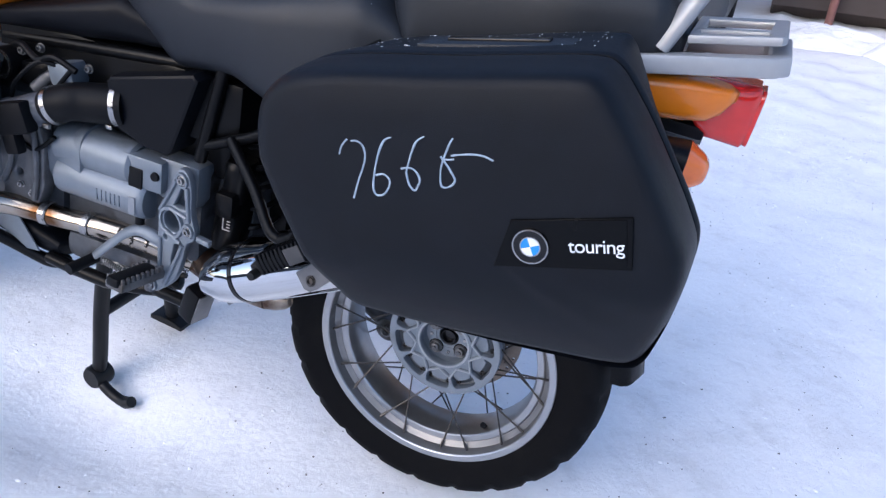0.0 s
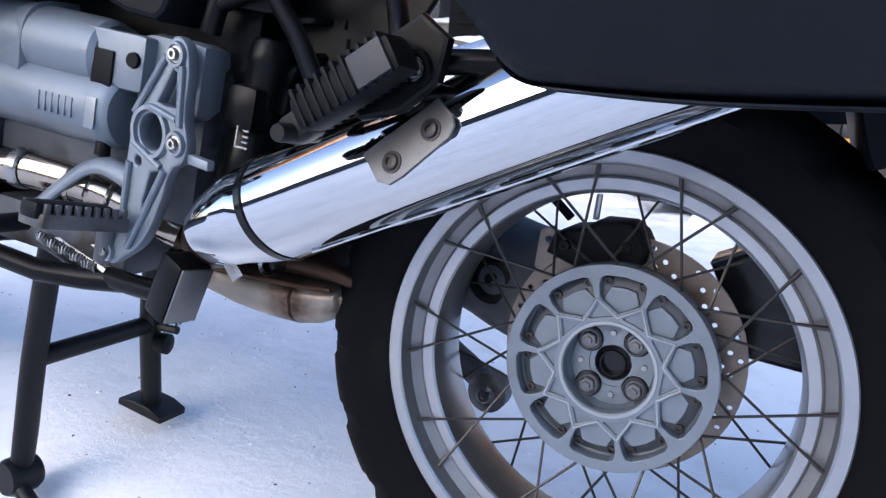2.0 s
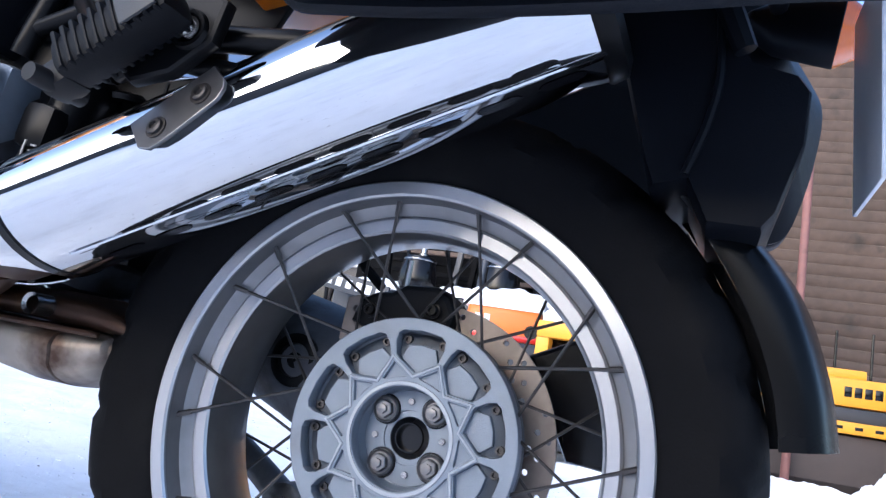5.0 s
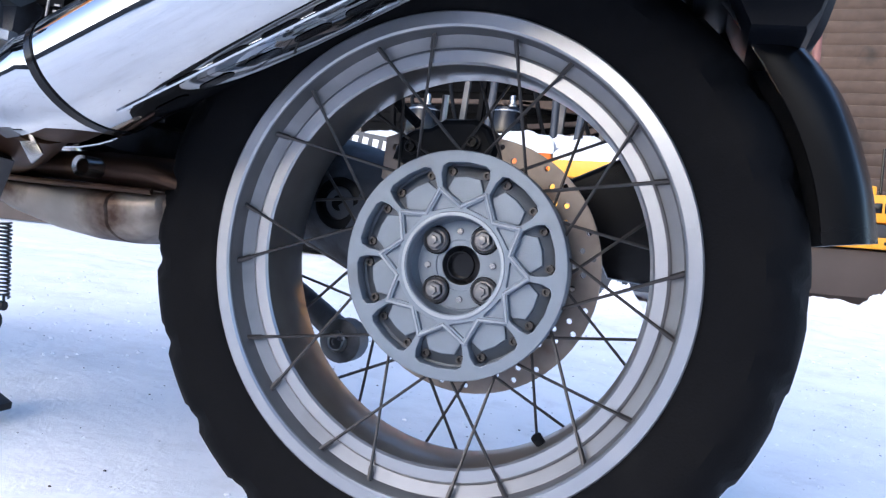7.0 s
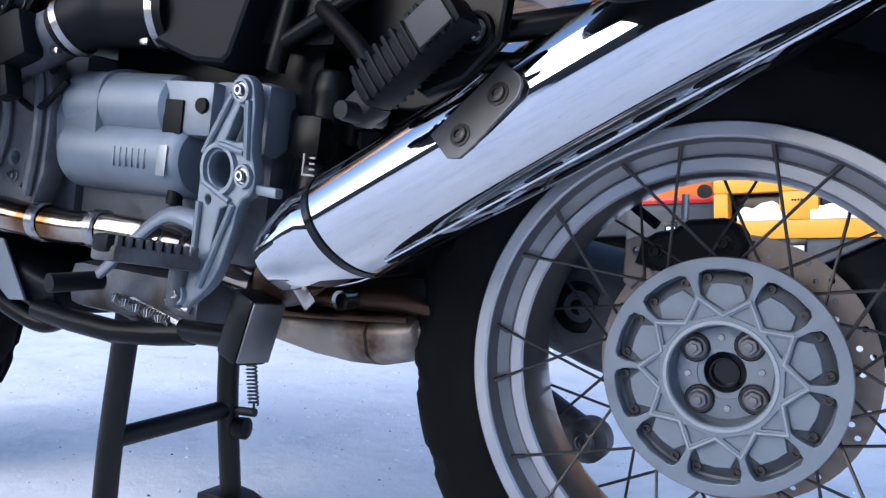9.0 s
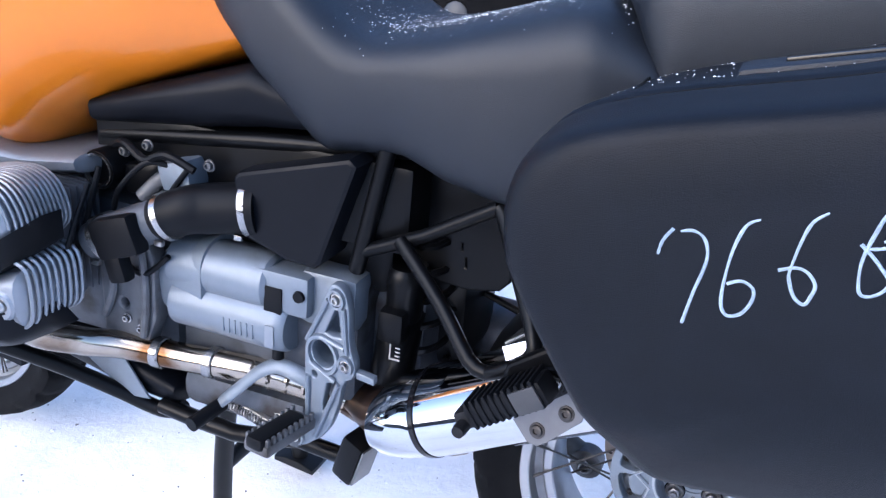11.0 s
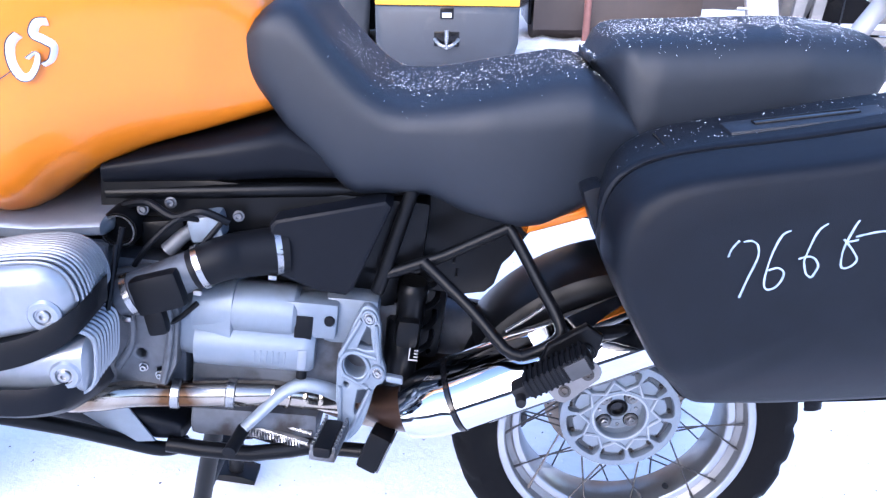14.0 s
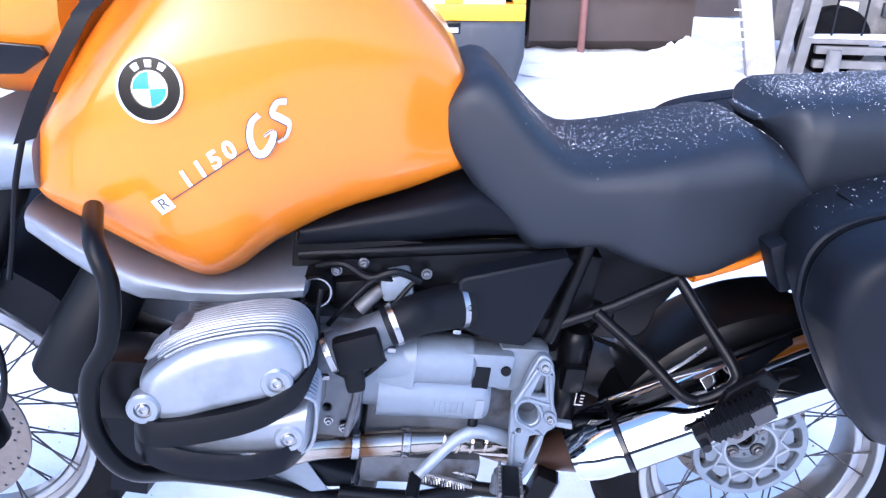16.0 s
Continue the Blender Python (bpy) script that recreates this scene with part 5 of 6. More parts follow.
part("collector_neck", closed_body(body([-0.53, -0.48, -0.40, -0.32, -0.28], [(-0.53, 0.362), (-0.46, 0.384), (-0.32, 0.388), (-0.28, 0.372)], [(-0.53, 0.346), (-0.28, 0.352)], [(-0.53, 0.06), (-0.45, 0.082), (-0.30, 0.078), (-0.28, 0.07)], [(-0.53, 0.06), (-0.45, 0.084), (-0.28, 0.08)], 3.0, 32), 0.8), M_BROWN, box, "sooty rusted upper half of the box", 35)
part("collector_strap", turned([(0.008, -0.1), (0.011, -0.103), (0.011, -0.08), (0.008, -0.08)], (0, 1, 0), (-0.375, 0.0, 0.366), 14), M_STEEL, box)
part("link_pipe", tube([(-0.50, -0.07, 0.372), (-0.46, -0.10, 0.382), (-0.42, -0.13, 0.392), S0 + SA * -0.07], [0.027, 0.031, 0.034, 0.040], 24), M_BROWN, bike, "heat-browned pipe into the silencer")

# ---- rider's footrest and gear lever ----
def foot_bracket():
    """The pierced silver rider's footrest bracket, leaning outwards to its foot."""
    m = Matrix(((0.782, 0, -0.0746, -0.0433), (-0.0005, 1, 0.1023, -0.0913), (-0.0999, 0, 0.873, 0.0337), (0, 0, 0, 1)))
    outer = [(-0.497, 0.578), (-0.488, 0.588), (-0.474, 0.586), (-0.466, 0.574), (-0.463, 0.50), (-0.455, 0.468), (-0.461, 0.452), (-0.475, 0.442), (-0.490, 0.40), (-0.515, 0.345),
             (-0.545, 0.317), (-0.573, 0.302), (-0.586, 0.312), (-0.580, 0.328), (-0.556, 0.345), (-0.552, 0.40), (-0.550, 0.44), (-0.545, 0.48), (-0.530, 0.51)]
    holes = [ring_pts(-0.514, 0.473, 0.0245, 28), [(-0.488, 0.556), (-0.478, 0.552), (-0.4745, 0.508), (-0.494, 0.505), (-0.512, 0.508)], ring_pts(-0.5335, 0.434, 0.0085, 14),
             [(-0.512, 0.428), (-0.490, 0.436), (-0.486, 0.43), (-0.512, 0.375), (-0.522, 0.375), (-0.522, 0.39)],
             ring_pts(-0.4815, 0.571, 0.0065, 14)]
    br = part("foot_bracket", plate([outer] + holes, -0.137, 0.016, 0.003, smoothed=(0,)), M_ALU, bike, "pierced silver footrest bracket", 30)
    part("bracket_ring", turned([(0.0245, -0.137), (0.026, -0.142), (0.031, -0.142), (0.0335, -0.136), (0.0335, -0.10), (0.0245, -0.10)], origin=(-0.514, 0, 0.473), seg=36, closed=True), M_ALU, br)
    for x, z, r in ((-0.4815, 0.571, 0.0074), (-0.469, 0.470, 0.0070), (-0.573, 0.315, 0.0066)):
        part("bracket_bolt", bolt((x, -0.139, z), r), M_STEEL, br, "socket-head bolt")
        part("bolt_boss", turned([(r * 1.4, -0.137), (r * 1.5, -0.142), (r * 2.0, -0.142), (r * 2.2, -0.136)], origin=(x, 0, z), seg=20), M_ALU, br)
    for a, b in (((-0.497, 0.566), (-0.543, 0.49)), ((-0.4685, 0.56), (-0.4655, 0.49)), ((-0.484, 0.435), (-0.535, 0.33)), ((-0.545, 0.43), (-0.550, 0.345)), ((-0.540, 0.455), (-0.49, 0.437)), ((-0.515, 0.503), (-0.47, 0.497))):
        part("bracket_rib", tube([(a[0], -0.139, a[1]), (b[0], -0.139, b[1])], 0.0042, 8, 1), M_ALU, br)
    part("bracket_lug", block((0.035, 0.012, 0.012), (-0.436, -0.128, 0.457), 0.003), M_ALU, br)
    for ob in [br] + list(br.children):
        ob.data.transform(m)
    return br


foot_bracket()
# serrated steel footrest
pegm = Matrix.Translation((-0.508, -0.244, 0.404)) @ Matrix.Rotation(radians(-6), 4, "Z") @ Matrix.Rotation(radians(-7), 4, "X")
bm = block((0.040, 0.098, 0.016), (0, 0, 0), 0.004)
bmesh.ops.transform(bm, matrix=pegm, verts=bm.verts)
peg = part("footrest", bm, M_DULL, bike, "worn grey serrated footrest")
for i in range(9):
    for s in (-1, 1):
        bm = block((0.005, 0.006, 0.012), (s * 0.0165, -0.044 + i * 0.0108, 0.011), 0.0015)
        bmesh.ops.transform(bm, matrix=pegm, verts=bm.verts)
        part("tooth", bm, M_DULL, peg)
bm = block((0.027, 0.088, 0.018), (0, -0.010, 0.009), 0.006)
bmesh.ops.transform(bm, matrix=pegm, verts=bm.verts)
part("footrest_rubber", bm, M_RUBBER, peg, "black rubber footrest insert")
part("footrest_pivot", tube([(-0.520, -0.195, 0.352), (-0.516, -0.195, 0.392)], 0.011, 12, 1), M_CAST, peg)
lever = part("gear_lever", tube([(-0.505, -0.158, 0.428), (-0.530, -0.165, 0.443), (-0.565, -0.167, 0.448), (-0.595, -0.172, 0.432), (-0.625, -0.182, 0.402), (-0.652, -0.192, 0.374)], [0.013, 0.012, 0.0115, 0.0105, 0.010, 0.009], 12, 5, flat=0.6), M_ALU, bike, "silver gear lever")
part("gear_lever_tip", tube([(-0.654, -0.185, 0.368), (-0.662, -0.245, 0.366)], 0.011, 12, 1), M_RUBBER, lever, "rubber gear lever tip")
part("gear_rod", tube([(-0.55, -0.148, 0.340), (-0.60, -0.145, 0.352), (-0.66, -0.14, 0.365)], 0.005, 8), M_STEEL, lever)
part("gear_rod", tube([(-0.555, -0.155, 0.325), (-0.61, -0.152, 0.338), (-0.66, -0.148, 0.350)], 0.0065, 8), M_STEEL, lever)

# ---- undertray and mudguard extension ----
rings = []
for y, k in ((-0.096, 0.96), (-0.090, 1.0), (0.090, 1.0), (0.096, 0.96)):
    rings.append([(0.235 + (x - 0.235) * k, y, 0.63 + (z - 0.63) * k) for x, z in ((0.10, 0.80), (0.135, 0.70), (0.178, 0.588), (0.186, 0.572), (0.212, 0.582), (0.232, 0.548), (0.272, 0.549), (0.280, 0.562), (0.292, 0.62), (0.290, 0.664), (0.280, 0.676), (0.245, 0.684), (0.222, 0.712), (0.206, 0.745), (0.18, 0.82))])
tray = part("undertray", loft(rings), M_PLASTIC, bike, "black rear undertray", 30)
part("tray_crease", tube([(0.212, -0.093, 0.735), (0.222, -0.098, 0.672), (0.220, -0.098, 0.63), (0.210, -0.098, 0.585)], 0.0038, 8, 4), M_PLASTIC, tray)
for s in (-1, 1):
    part("tray_strut", tube([(0.150, s * 0.085, 0.82), (0.204, s * 0.103, 0.750), (0.238, s * 0.103, 0.688)], [0.006, 0.011, 0.009], 8, 4), M_PLASTIC, tray)
outer = catmull([(x, 0, z) for x, z in ((0.208, 0.598), (0.232, 0.588), (0.276, 0.552), (0.310, 0.512), (0.337, 0.452), (0.350, 0.402))], 5)
inner = catmull([(x, 0, z) for x, z in ((0.206, 0.580), (0.220, 0.566), (0.256, 0.520), (0.283, 0.478), (0.302, 0.434), (0.312, 0.394))], 5)
rings = []
for o, i in zip(outer, inner):
    w = 0.050
    c = o.lerp(i, 0.25)
    f, g = o.lerp(i, 0.55), o.lerp(i, 0.10)
    rings.append([i + Vector((0, -w, 0)), f + Vector((0, -w - 0.003, 0)), c + Vector((0, -w + 0.001, 0)), g + Vector((0, -w + 0.010, 0)), o + Vector((0.004, -w + 0.030, 0.001)), o + Vector((0.010, 0, 0.002)), o + Vector((0.004, w - 0.030, 0.001)), g + Vector((0, w - 0.010, 0)), c + Vector((0, w - 0.001, 0)), f + Vector((0, w + 0.003, 0)), i + Vector((0, w, 0)),
                  i + Vector((0, w - 0.004, 0)), c + Vector((-0.003, w - 0.008, 0)), c + Vector((-0.002, 0, 0)), c + Vector((-0.003, -w + 0.008, 0)), i + Vector((0, -w + 0.004, 0))])
part("mud_flap", loft(rings), M_FLAP, bike, "curved black mudguard extension", 60)

# ---- stands ----
st = part("centre_stand", tube([(-0.726, -0.088, 0.32), (-0.733, -0.088, 0.27), (-0.757, -0.084, 0.14), (-0.776, -0.077, 0.02), (-0.789, -0.073, -0.05)], [0.0165, 0.0165, 0.0165, 0.0165, 0.015], 14, 3), M_STAND, bike, "black steel centre stand, worn at the feet")
part("stand_leg", tube([(-0.742, 0.110, 0.32), (-0.745, 0.115, 0.24), (-0.750, 0.122, 0.15), (-0.756, 0.144, 0.004)], 0.0165, 14, 3), M_STAND, st)
foot = plate([[(-0.044, -0.004), (0.044, -0.004), (0.044, 0.003), (0.018, 0.010), (-0.018, 0.010), (-0.044, 0.003)]], -0.030, 0.060, 0.002)
foot.transform(Matrix.Translation((-0.757, 0.147, -0.004)) @ roty(5))
part("stand_foot", foot, M_STAND, st, "flared foot plate")
part("stand_cross_tube", tube([(-0.758, -0.083, 0.142), (-0.750, 0.122, 0.148)], 0.0145, 14, 1), M_STAND, st)
bm = turned([(0, -0.024), (0.024, -0.024), (0.028, -0.016), (0.028, 0.016), (0.024, 0.024), (0, 0.024)], (0.1, 1, 0), (-0.790, -0.073, -0.050), 20)
part("stand_foot", bm, M_STAND, st, "round worn foot")
part("stand_lever", tube([(-0.788, -0.080, -0.045), (-0.760, -0.086, -0.068), (-0.725, -0.088, -0.082), (-0.700, -0.090, -0.082), (-0.682, -0.091, -0.072)], [0.013, 0.012, 0.012, 0.014, 0.013], 12, 4), M_STAND, st, "bent foot lever of the stand")
part("stand_spring", tube([(-0.704 - 0.014 * i / 110 + 0.008 * math.cos(i * 1.1), 0.130 + 0.008 * math.sin(i * 1.1), 0.160 + i * 0.00098) for i in range(110)], 0.0016, 5, 1), M_SPOKE, st, "steel return spring")
part("spring_hook", tube([(-0.704, 0.130, 0.163), (-0.702, 0.130, 0.146)], 0.002, 6, 1), M_SPOKE, st)
part("spring_lug", tube([(-0.750, 0.124, 0.146), (-0.700, 0.130, 0.148)], 0.007, 8, 1), M_STAND, st)
part("stand_buffer", turned([(0, 0.0), (0.015, 0.0), (0.017, 0.006), (0.017, 0.02), (0, 0.024)], (1, 0.2, 0), (-0.736, 0.127, 0.120), 14), M_RUBBER, st)
ss = part("side_stand", tube([(-0.74, -0.125, 0.345), (-0.66, -0.135, 0.330), (-0.56, -0.150, 0.318), (-0.46, -0.160, 0.322)], 0.0125, 12, 3), M_BLACK, bike, "folded black side stand")
part("side_stand_foot", block((0.037, 0.043, 0.074), (-0.441, -0.166, 0.336), 0.007, roty(18) @ Matrix.Rotation(radians(-12), 4, "Z")), M_BLACK, ss, "black block foot of the side stand")
part("scraped_face", block((0.003, 0.039, 0.066), (-0.4220, -0.1700, 0.3315), 0.001, roty(18) @ Matrix.Rotation(radians(-12), 4, "Z")), M_NUT, ss, "scraped bare metal on the foot")
part("side_stand_spring", tube([(-0.665 + i * 0.0009, -0.158 + 0.0065 * math.cos(i * 1.2), 0.345 - i * 0.00018 + 0.0065 * math.sin(i * 1.2)) for i in range(110)], 0.0015, 5, 1), M_STEEL, ss, "steel spring of the side stand")

# ---- low case on the far side ----
low_box = part("low_case", plate([[(0.074, 0.430), (0.150, 0.474), (0.25, 0.525), (0.30, 0.50), (0.30, 0.372), (0.206, 0.350), (0.196, 0.335), (0.132, 0.336)]], 0.150, 0.11, 0.006), M_GLOSS, bike, "black case low on the far side", 25)
part("tag", block((0.014, 0.003, 0.030), (0.163, 0.147, 0.438), 0.001), M_TANK, low_box, "small yellow tag")

# ---- panniers ----


def pannier(side, label):
    """A hard case. Built for the near side (side -1) and mirrored."""
    root = thing("pannier", label, "pannier", group="panniers on the motorcycle")
    line = [(-0.172, 0.79), (-0.176, 0.835), (-0.166, 0.872), (-0.136, 0.901), (-0.075, 0.923), (0.045, 0.949), (0.13, 0.970), (0.20, 0.986), (0.230, 0.984), (0.262, 0.954), (0.297, 0.912), (0.349, 0.840), (0.366, 0.801), (0.365, 0.735), (0.357, 0.678), (0.347, 0.645), (0.325, 0.631),
            (0.26, 0.622), (0.19, 0.612), (0.08, 0.600), (0.0, 0.596), (-0.035, 0.598), (-0.06, 0.622), (-0.09, 0.655), (-0.13, 0.715), (-0.158, 0.762)]
    P = catmull([(x, 0, z) for x, z in line + [line[0]]], 4)[:-1]
    cx, cz = 0.12, 0.78

    def rings(spec):
        out = []
        for y_, k in spec:
            r = []
            for p in P:
                y = y_
                x, z = cx + (p.x - cx) * k, cz + (p.z - cz) * k
                inner = min(max((0.285 - y) / 0.10, 0), 1)
                z += inner * max(0, 0.82 - z) * 0.80
                x -= inner * 0.05 * min(max((x - 0.2) / 0.15, 0), 1)
                if side > 0:
                    x -= 0.035
                x += inner * 0.025 * min(max((0.1 - x) / 0.25, 0), 1)
                crease = 0.675 + 0.22 * (x + 0.07)
                y -= 0.42 * max(0.0, crease - z) * (1 if y > 0.35 else 0)
                r.append((x, side * (y - 0.05 * max(0.0, x - 0.27)), z))
            out.append(r)
        return out
    base = part("inner_shell", loft(rings([(0.163, 0.93), (0.167, 0.97), (0.176, 0.992), (0.190, 1.0), (0.298, 1.0), (0.304, 0.997), (0.307, 0.985)])), M_CASE, root)
    part("seam", loft(rings([(0.307, 0.962), (0.322, 0.962)])), M_GLOSS, root, "dark seam round the lid")
    lid = part("lid", loft(rings([(0.319, 0.962), (0.319, 0.986), (0.322, 0.994), (0.327, 0.997), (0.350, 0.994), (0.378, 0.985), (0.392, 0.975), (0.4005, 0.958), (0.4055, 0.935), (0.4085, 0.89), (0.4095, 0.7), (0.410, 0.4), (0.410, 0.1)])), M_CASE, root, "large black textured lid", 38)
    # carrying handle on the top; paler vinyl imitates the sky's sheen on it
    m = Matrix.Translation((0.075, side * 0.250, 0.9525)) @ roty(-12.0)
    bm = block((0.20, 0.05, 0.014), (0, 0, 0), 0.006)
    bmesh.ops.transform(bm, matrix=m, verts=bm.verts)
    part("carry_handle", bm, M_VINYL, root, "black folding carrying handle")
    bm = block((0.13, 0.016, 0.006), (0, side * 0.0, 0.0072), 0.002)
    bmesh.ops.transform(bm, matrix=m, verts=bm.verts)
    part("handle_recess", bm, M_GLOSS, root)
    for x in (-0.13, 0.17):
        bm = block((0.003, 0.085, 0.004), (x - 0.05, side * 0.005, -0.003), 0.001)
        bmesh.ops.transform(bm, matrix=m, verts=bm.verts)
        part("top_groove", bm, M_GLOSS, root)
    part("front_catch", block((0.03, 0.05, 0.08), (-0.155, side * 0.205, 0.80), 0.01, roty(-25)), M_CASE, root)
    return root, lid


case_l, lid_l = pannier(-1, "black plastic hard pannier with a chalked number")
case_r, lid_r = pannier(1, "plain black plastic hard pannier on the far side")
lt = bmesh.new()
lt.from_mesh(lid_l.data)
lid_tree = bvhtree.BVHTree.FromBMesh(lt)
lt.free()


def on_lid(x, z):
    return lid_tree.ray_cast(Vector((x, -1.0, z)), Vector((0, 1, 0)))[0]


def chalk(pts, r=0.0013):
    P = catmull([(x, 0, z) for x, z in pts], 6)
    line = [on_lid(p.x, p.z) + Vector((0, -0.0004, 0)) for p in P]
    n = len(line)
    return tube(line, [r * (0.6 + 0.5 * abs(math.sin(i * 1.7))) for i in range(9)], 6, 1)


digits = [[(-0.046, 0.828), (-0.044, 0.839), (-0.038, 0.849)],
          [(-0.033, 0.848), (-0.025, 0.850), (-0.017, 0.846), (-0.013, 0.835), (-0.014, 0.822), (-0.018, 0.804), (-0.022, 0.779)],
          [(0.016, 0.866), (0.008, 0.860), (0.003, 0.843), (0.001, 0.823), (0.001, 0.806), (0.003, 0.796), (0.008, 0.792), (0.016, 0.796), (0.021, 0.807), (0.020, 0.816), (0.012, 0.820), (0.003, 0.816)],
          [(0.055, 0.878), (0.047, 0.870), (0.043, 0.856), (0.040, 0.834), (0.041, 0.827), (0.046, 0.816), (0.053, 0.812), (0.056, 0.819), (0.057, 0.827), (0.051, 0.835), (0.043, 0.837), (0.033, 0.833)],
          [(0.088, 0.885), (0.085, 0.877), (0.080, 0.852), (0.081, 0.835), (0.084, 0.827), (0.090, 0.827), (0.096, 0.832), (0.098, 0.839), (0.091, 0.848), (0.084, 0.855), (0.077, 0.861)],
          [(0.079, 0.858), (0.088, 0.860), (0.093, 0.862)],
          [(0.089, 0.865), (0.099, 0.869), (0.115, 0.874), (0.127, 0.875), (0.137, 0.873)]]
for d in digits:
    part("chalk_stroke", chalk(d), M_CHALK, lid_l, "handwritten chalk number")


def at(me, m):
    me.transform(m)
    return me


# badge panel with the model word
px_, pz_ = 0.197, 0.790
e0, e1 = Vector((0.17, on_lid(0.17, 0.78).y, 0.78)), Vector((0.29, on_lid(0.29, 0.817).y, 0.817))
up0, up1 = on_lid(0.215, 0.79), on_lid(0.215, 0.84)
ex = (e1 - e0).normalized()
ez = (up1 - up0).normalized()
ey = ez.cross(ex).normalized()
ez = ex.cross(ey).normalized()
pm = Matrix((ex, ey, ez)).transposed().to_4x4()
pm.translation = on_lid(px_, pz_) + ey * -0.0012
panel = part("badge_panel", at(plate([[(-0.044, -0.0245), (-0.019, 0.029), (0.111, 0.033), (0.107, -0.0245)]], -0.0015, 0.004, 0.0015), pm), M_FLAP, lid_l, "recessed black badge panel")
part("word_field", at(plate([[(0.039, -0.0225), (0.040, 0.0305), (0.1055, 0.0318), (0.1030, -0.0225)]], -0.0030, 0.002, 0.0004), pm), M_FLAP, panel)
me = lettering("touring", 0.0225, Matrix.Rotation(radians(90), 4, "X"), 0.0004, 0.0, 0.92)
me.transform(pm @ Matrix.Translation((0.0725, -0.0042, 0.0015)))
part("word", me, M_WHITE, panel, "white lettering")
bd = pm @ Matrix.Translation((0.0, -0.0025, 0.0)) @ Matrix.Rotation(radians(90), 4, "X")


part("roundel", at(disc_mesh(0.0115, 0.0200, 0.0014), bd), M_GLOSS, panel, "round badge in black, blue and white")
part("badge_rim", at(disc_mesh(0.0190, 0.0206, 0.002), bd), M_STEEL, panel)
part("badge_rim", at(disc_mesh(0.0107, 0.0119, 0.0018), bd), M_STEEL, panel)
for k in range(4):
    part("badge_quarter", at(disc_mesh(0.0003, 0.0117, 0.0016, 12, math.pi / 2 * k + 0.2, math.pi / 2 * (k + 1) + 0.2), bd), M_BLUE if k % 2 else M_WHITE, panel)

# ---- the yard behind ----
def snow_heap(name, cx, cy, rx, ry, h, seed, label, parent=None, z0=-0.03, mat=None):
    """A lumpy heap of snow."""
    bm = bmesh.new()
    n, k = 72, 26
    rings = []
    for i in range(k + 1):
        u = i / k
        ring = []
        for j in range(n):
            a = 2 * math.pi * j / n
            ca, sa = math.cos(a), math.sin(a)
            q = 1 + 0.25 * noise.noise((ca * 1.5 + seed, sa * 1.5, u * 2)) + 0.08 * noise.noise((ca * 6 + seed, sa * 6, u * 6))
            z = h * (1 - u ** 2) ** 0.8 * (1 + 0.35 * noise.noise((ca * u * 2.5, sa * u * 2.5, seed)) + 0.22 * noise.noise((ca * u * 7, sa * u * 7, seed + 3)) + 0.1 * noise.noise((ca * u * 19, sa * u * 19, seed)))
            ring.append((cx + (rx * u * q if i else 0.001) * ca, cy + (ry * u * q if i else 0.001) * sa, z + z0))
        rings.append(ring)
    loft(rings, bm, cap=False)
    ob = part(name, bm, M_SNOW, parent, "", 70)
    return tagged(ob, label, "snow heap", kind="") if not parent else ob


snow_heap("snow_bank", 1.62, 5.35, 0.40, 0.34, 0.30, 3.0, "lumpy heap of cleared white snow in the yard")
snow_heap("snow_bank", 0.95, 5.85, 0.75, 0.42, 0.13, 5.0, "low bank of cleared snow before the roller")
snow_heap("snow_bank", 2.10, 6.10, 0.80, 0.40, 0.16, 7.0, "low bank of cleared snow beside the roller")
snow_heap("snow_bank", -0.28, 4.48, 0.17, 0.12, 0.16, 8.0, "small heap of snow against the forklift")
snow_heap("snow_bank", -1.6, 5.2, 0.9, 0.3, 0.14, 11.0, "low heap of snow under the parked machines")


def prism(line, y0, y1, inset=0.05, bevel=0.03):
    """A body with the outline of (x, z) points, rounded towards the rear face at y0."""
    cx = sum(p[0] for p in line) / len(line)
    cz = sum(p[1] for p in line) / len(line)

    def ring(y, k):
        return [(x - math.copysign(min(k, abs(x - cx)), x - cx), y, z - math.copysign(min(k, abs(z - cz)), z - cz)) for x, z in line]
    return loft([ring(y0, inset), ring(y0 + bevel * 0.35, inset * 0.35), ring(y0 + bevel, 0), ring(y1, 0)])


def snow_lip(w, d, h, seed):
    """A strip of snow lying on a ledge, lumpy on top."""
    rings = []
    n = 14
    for i in range(n + 1):
        u = i / n
        t = h * (0.55 + 0.45 * math.sin(u * math.pi) ** 0.5 + 0.35 * noise.noise((u * 5, seed, 0)))
        x = w * (u - 0.5)
        rings.append([(x, 0, 0), (x, -0.012, t * 0.5), (x, d * 0.2, t), (x, d * 0.8, t * 0.9), (x, d, 0)])
    return loft(rings)


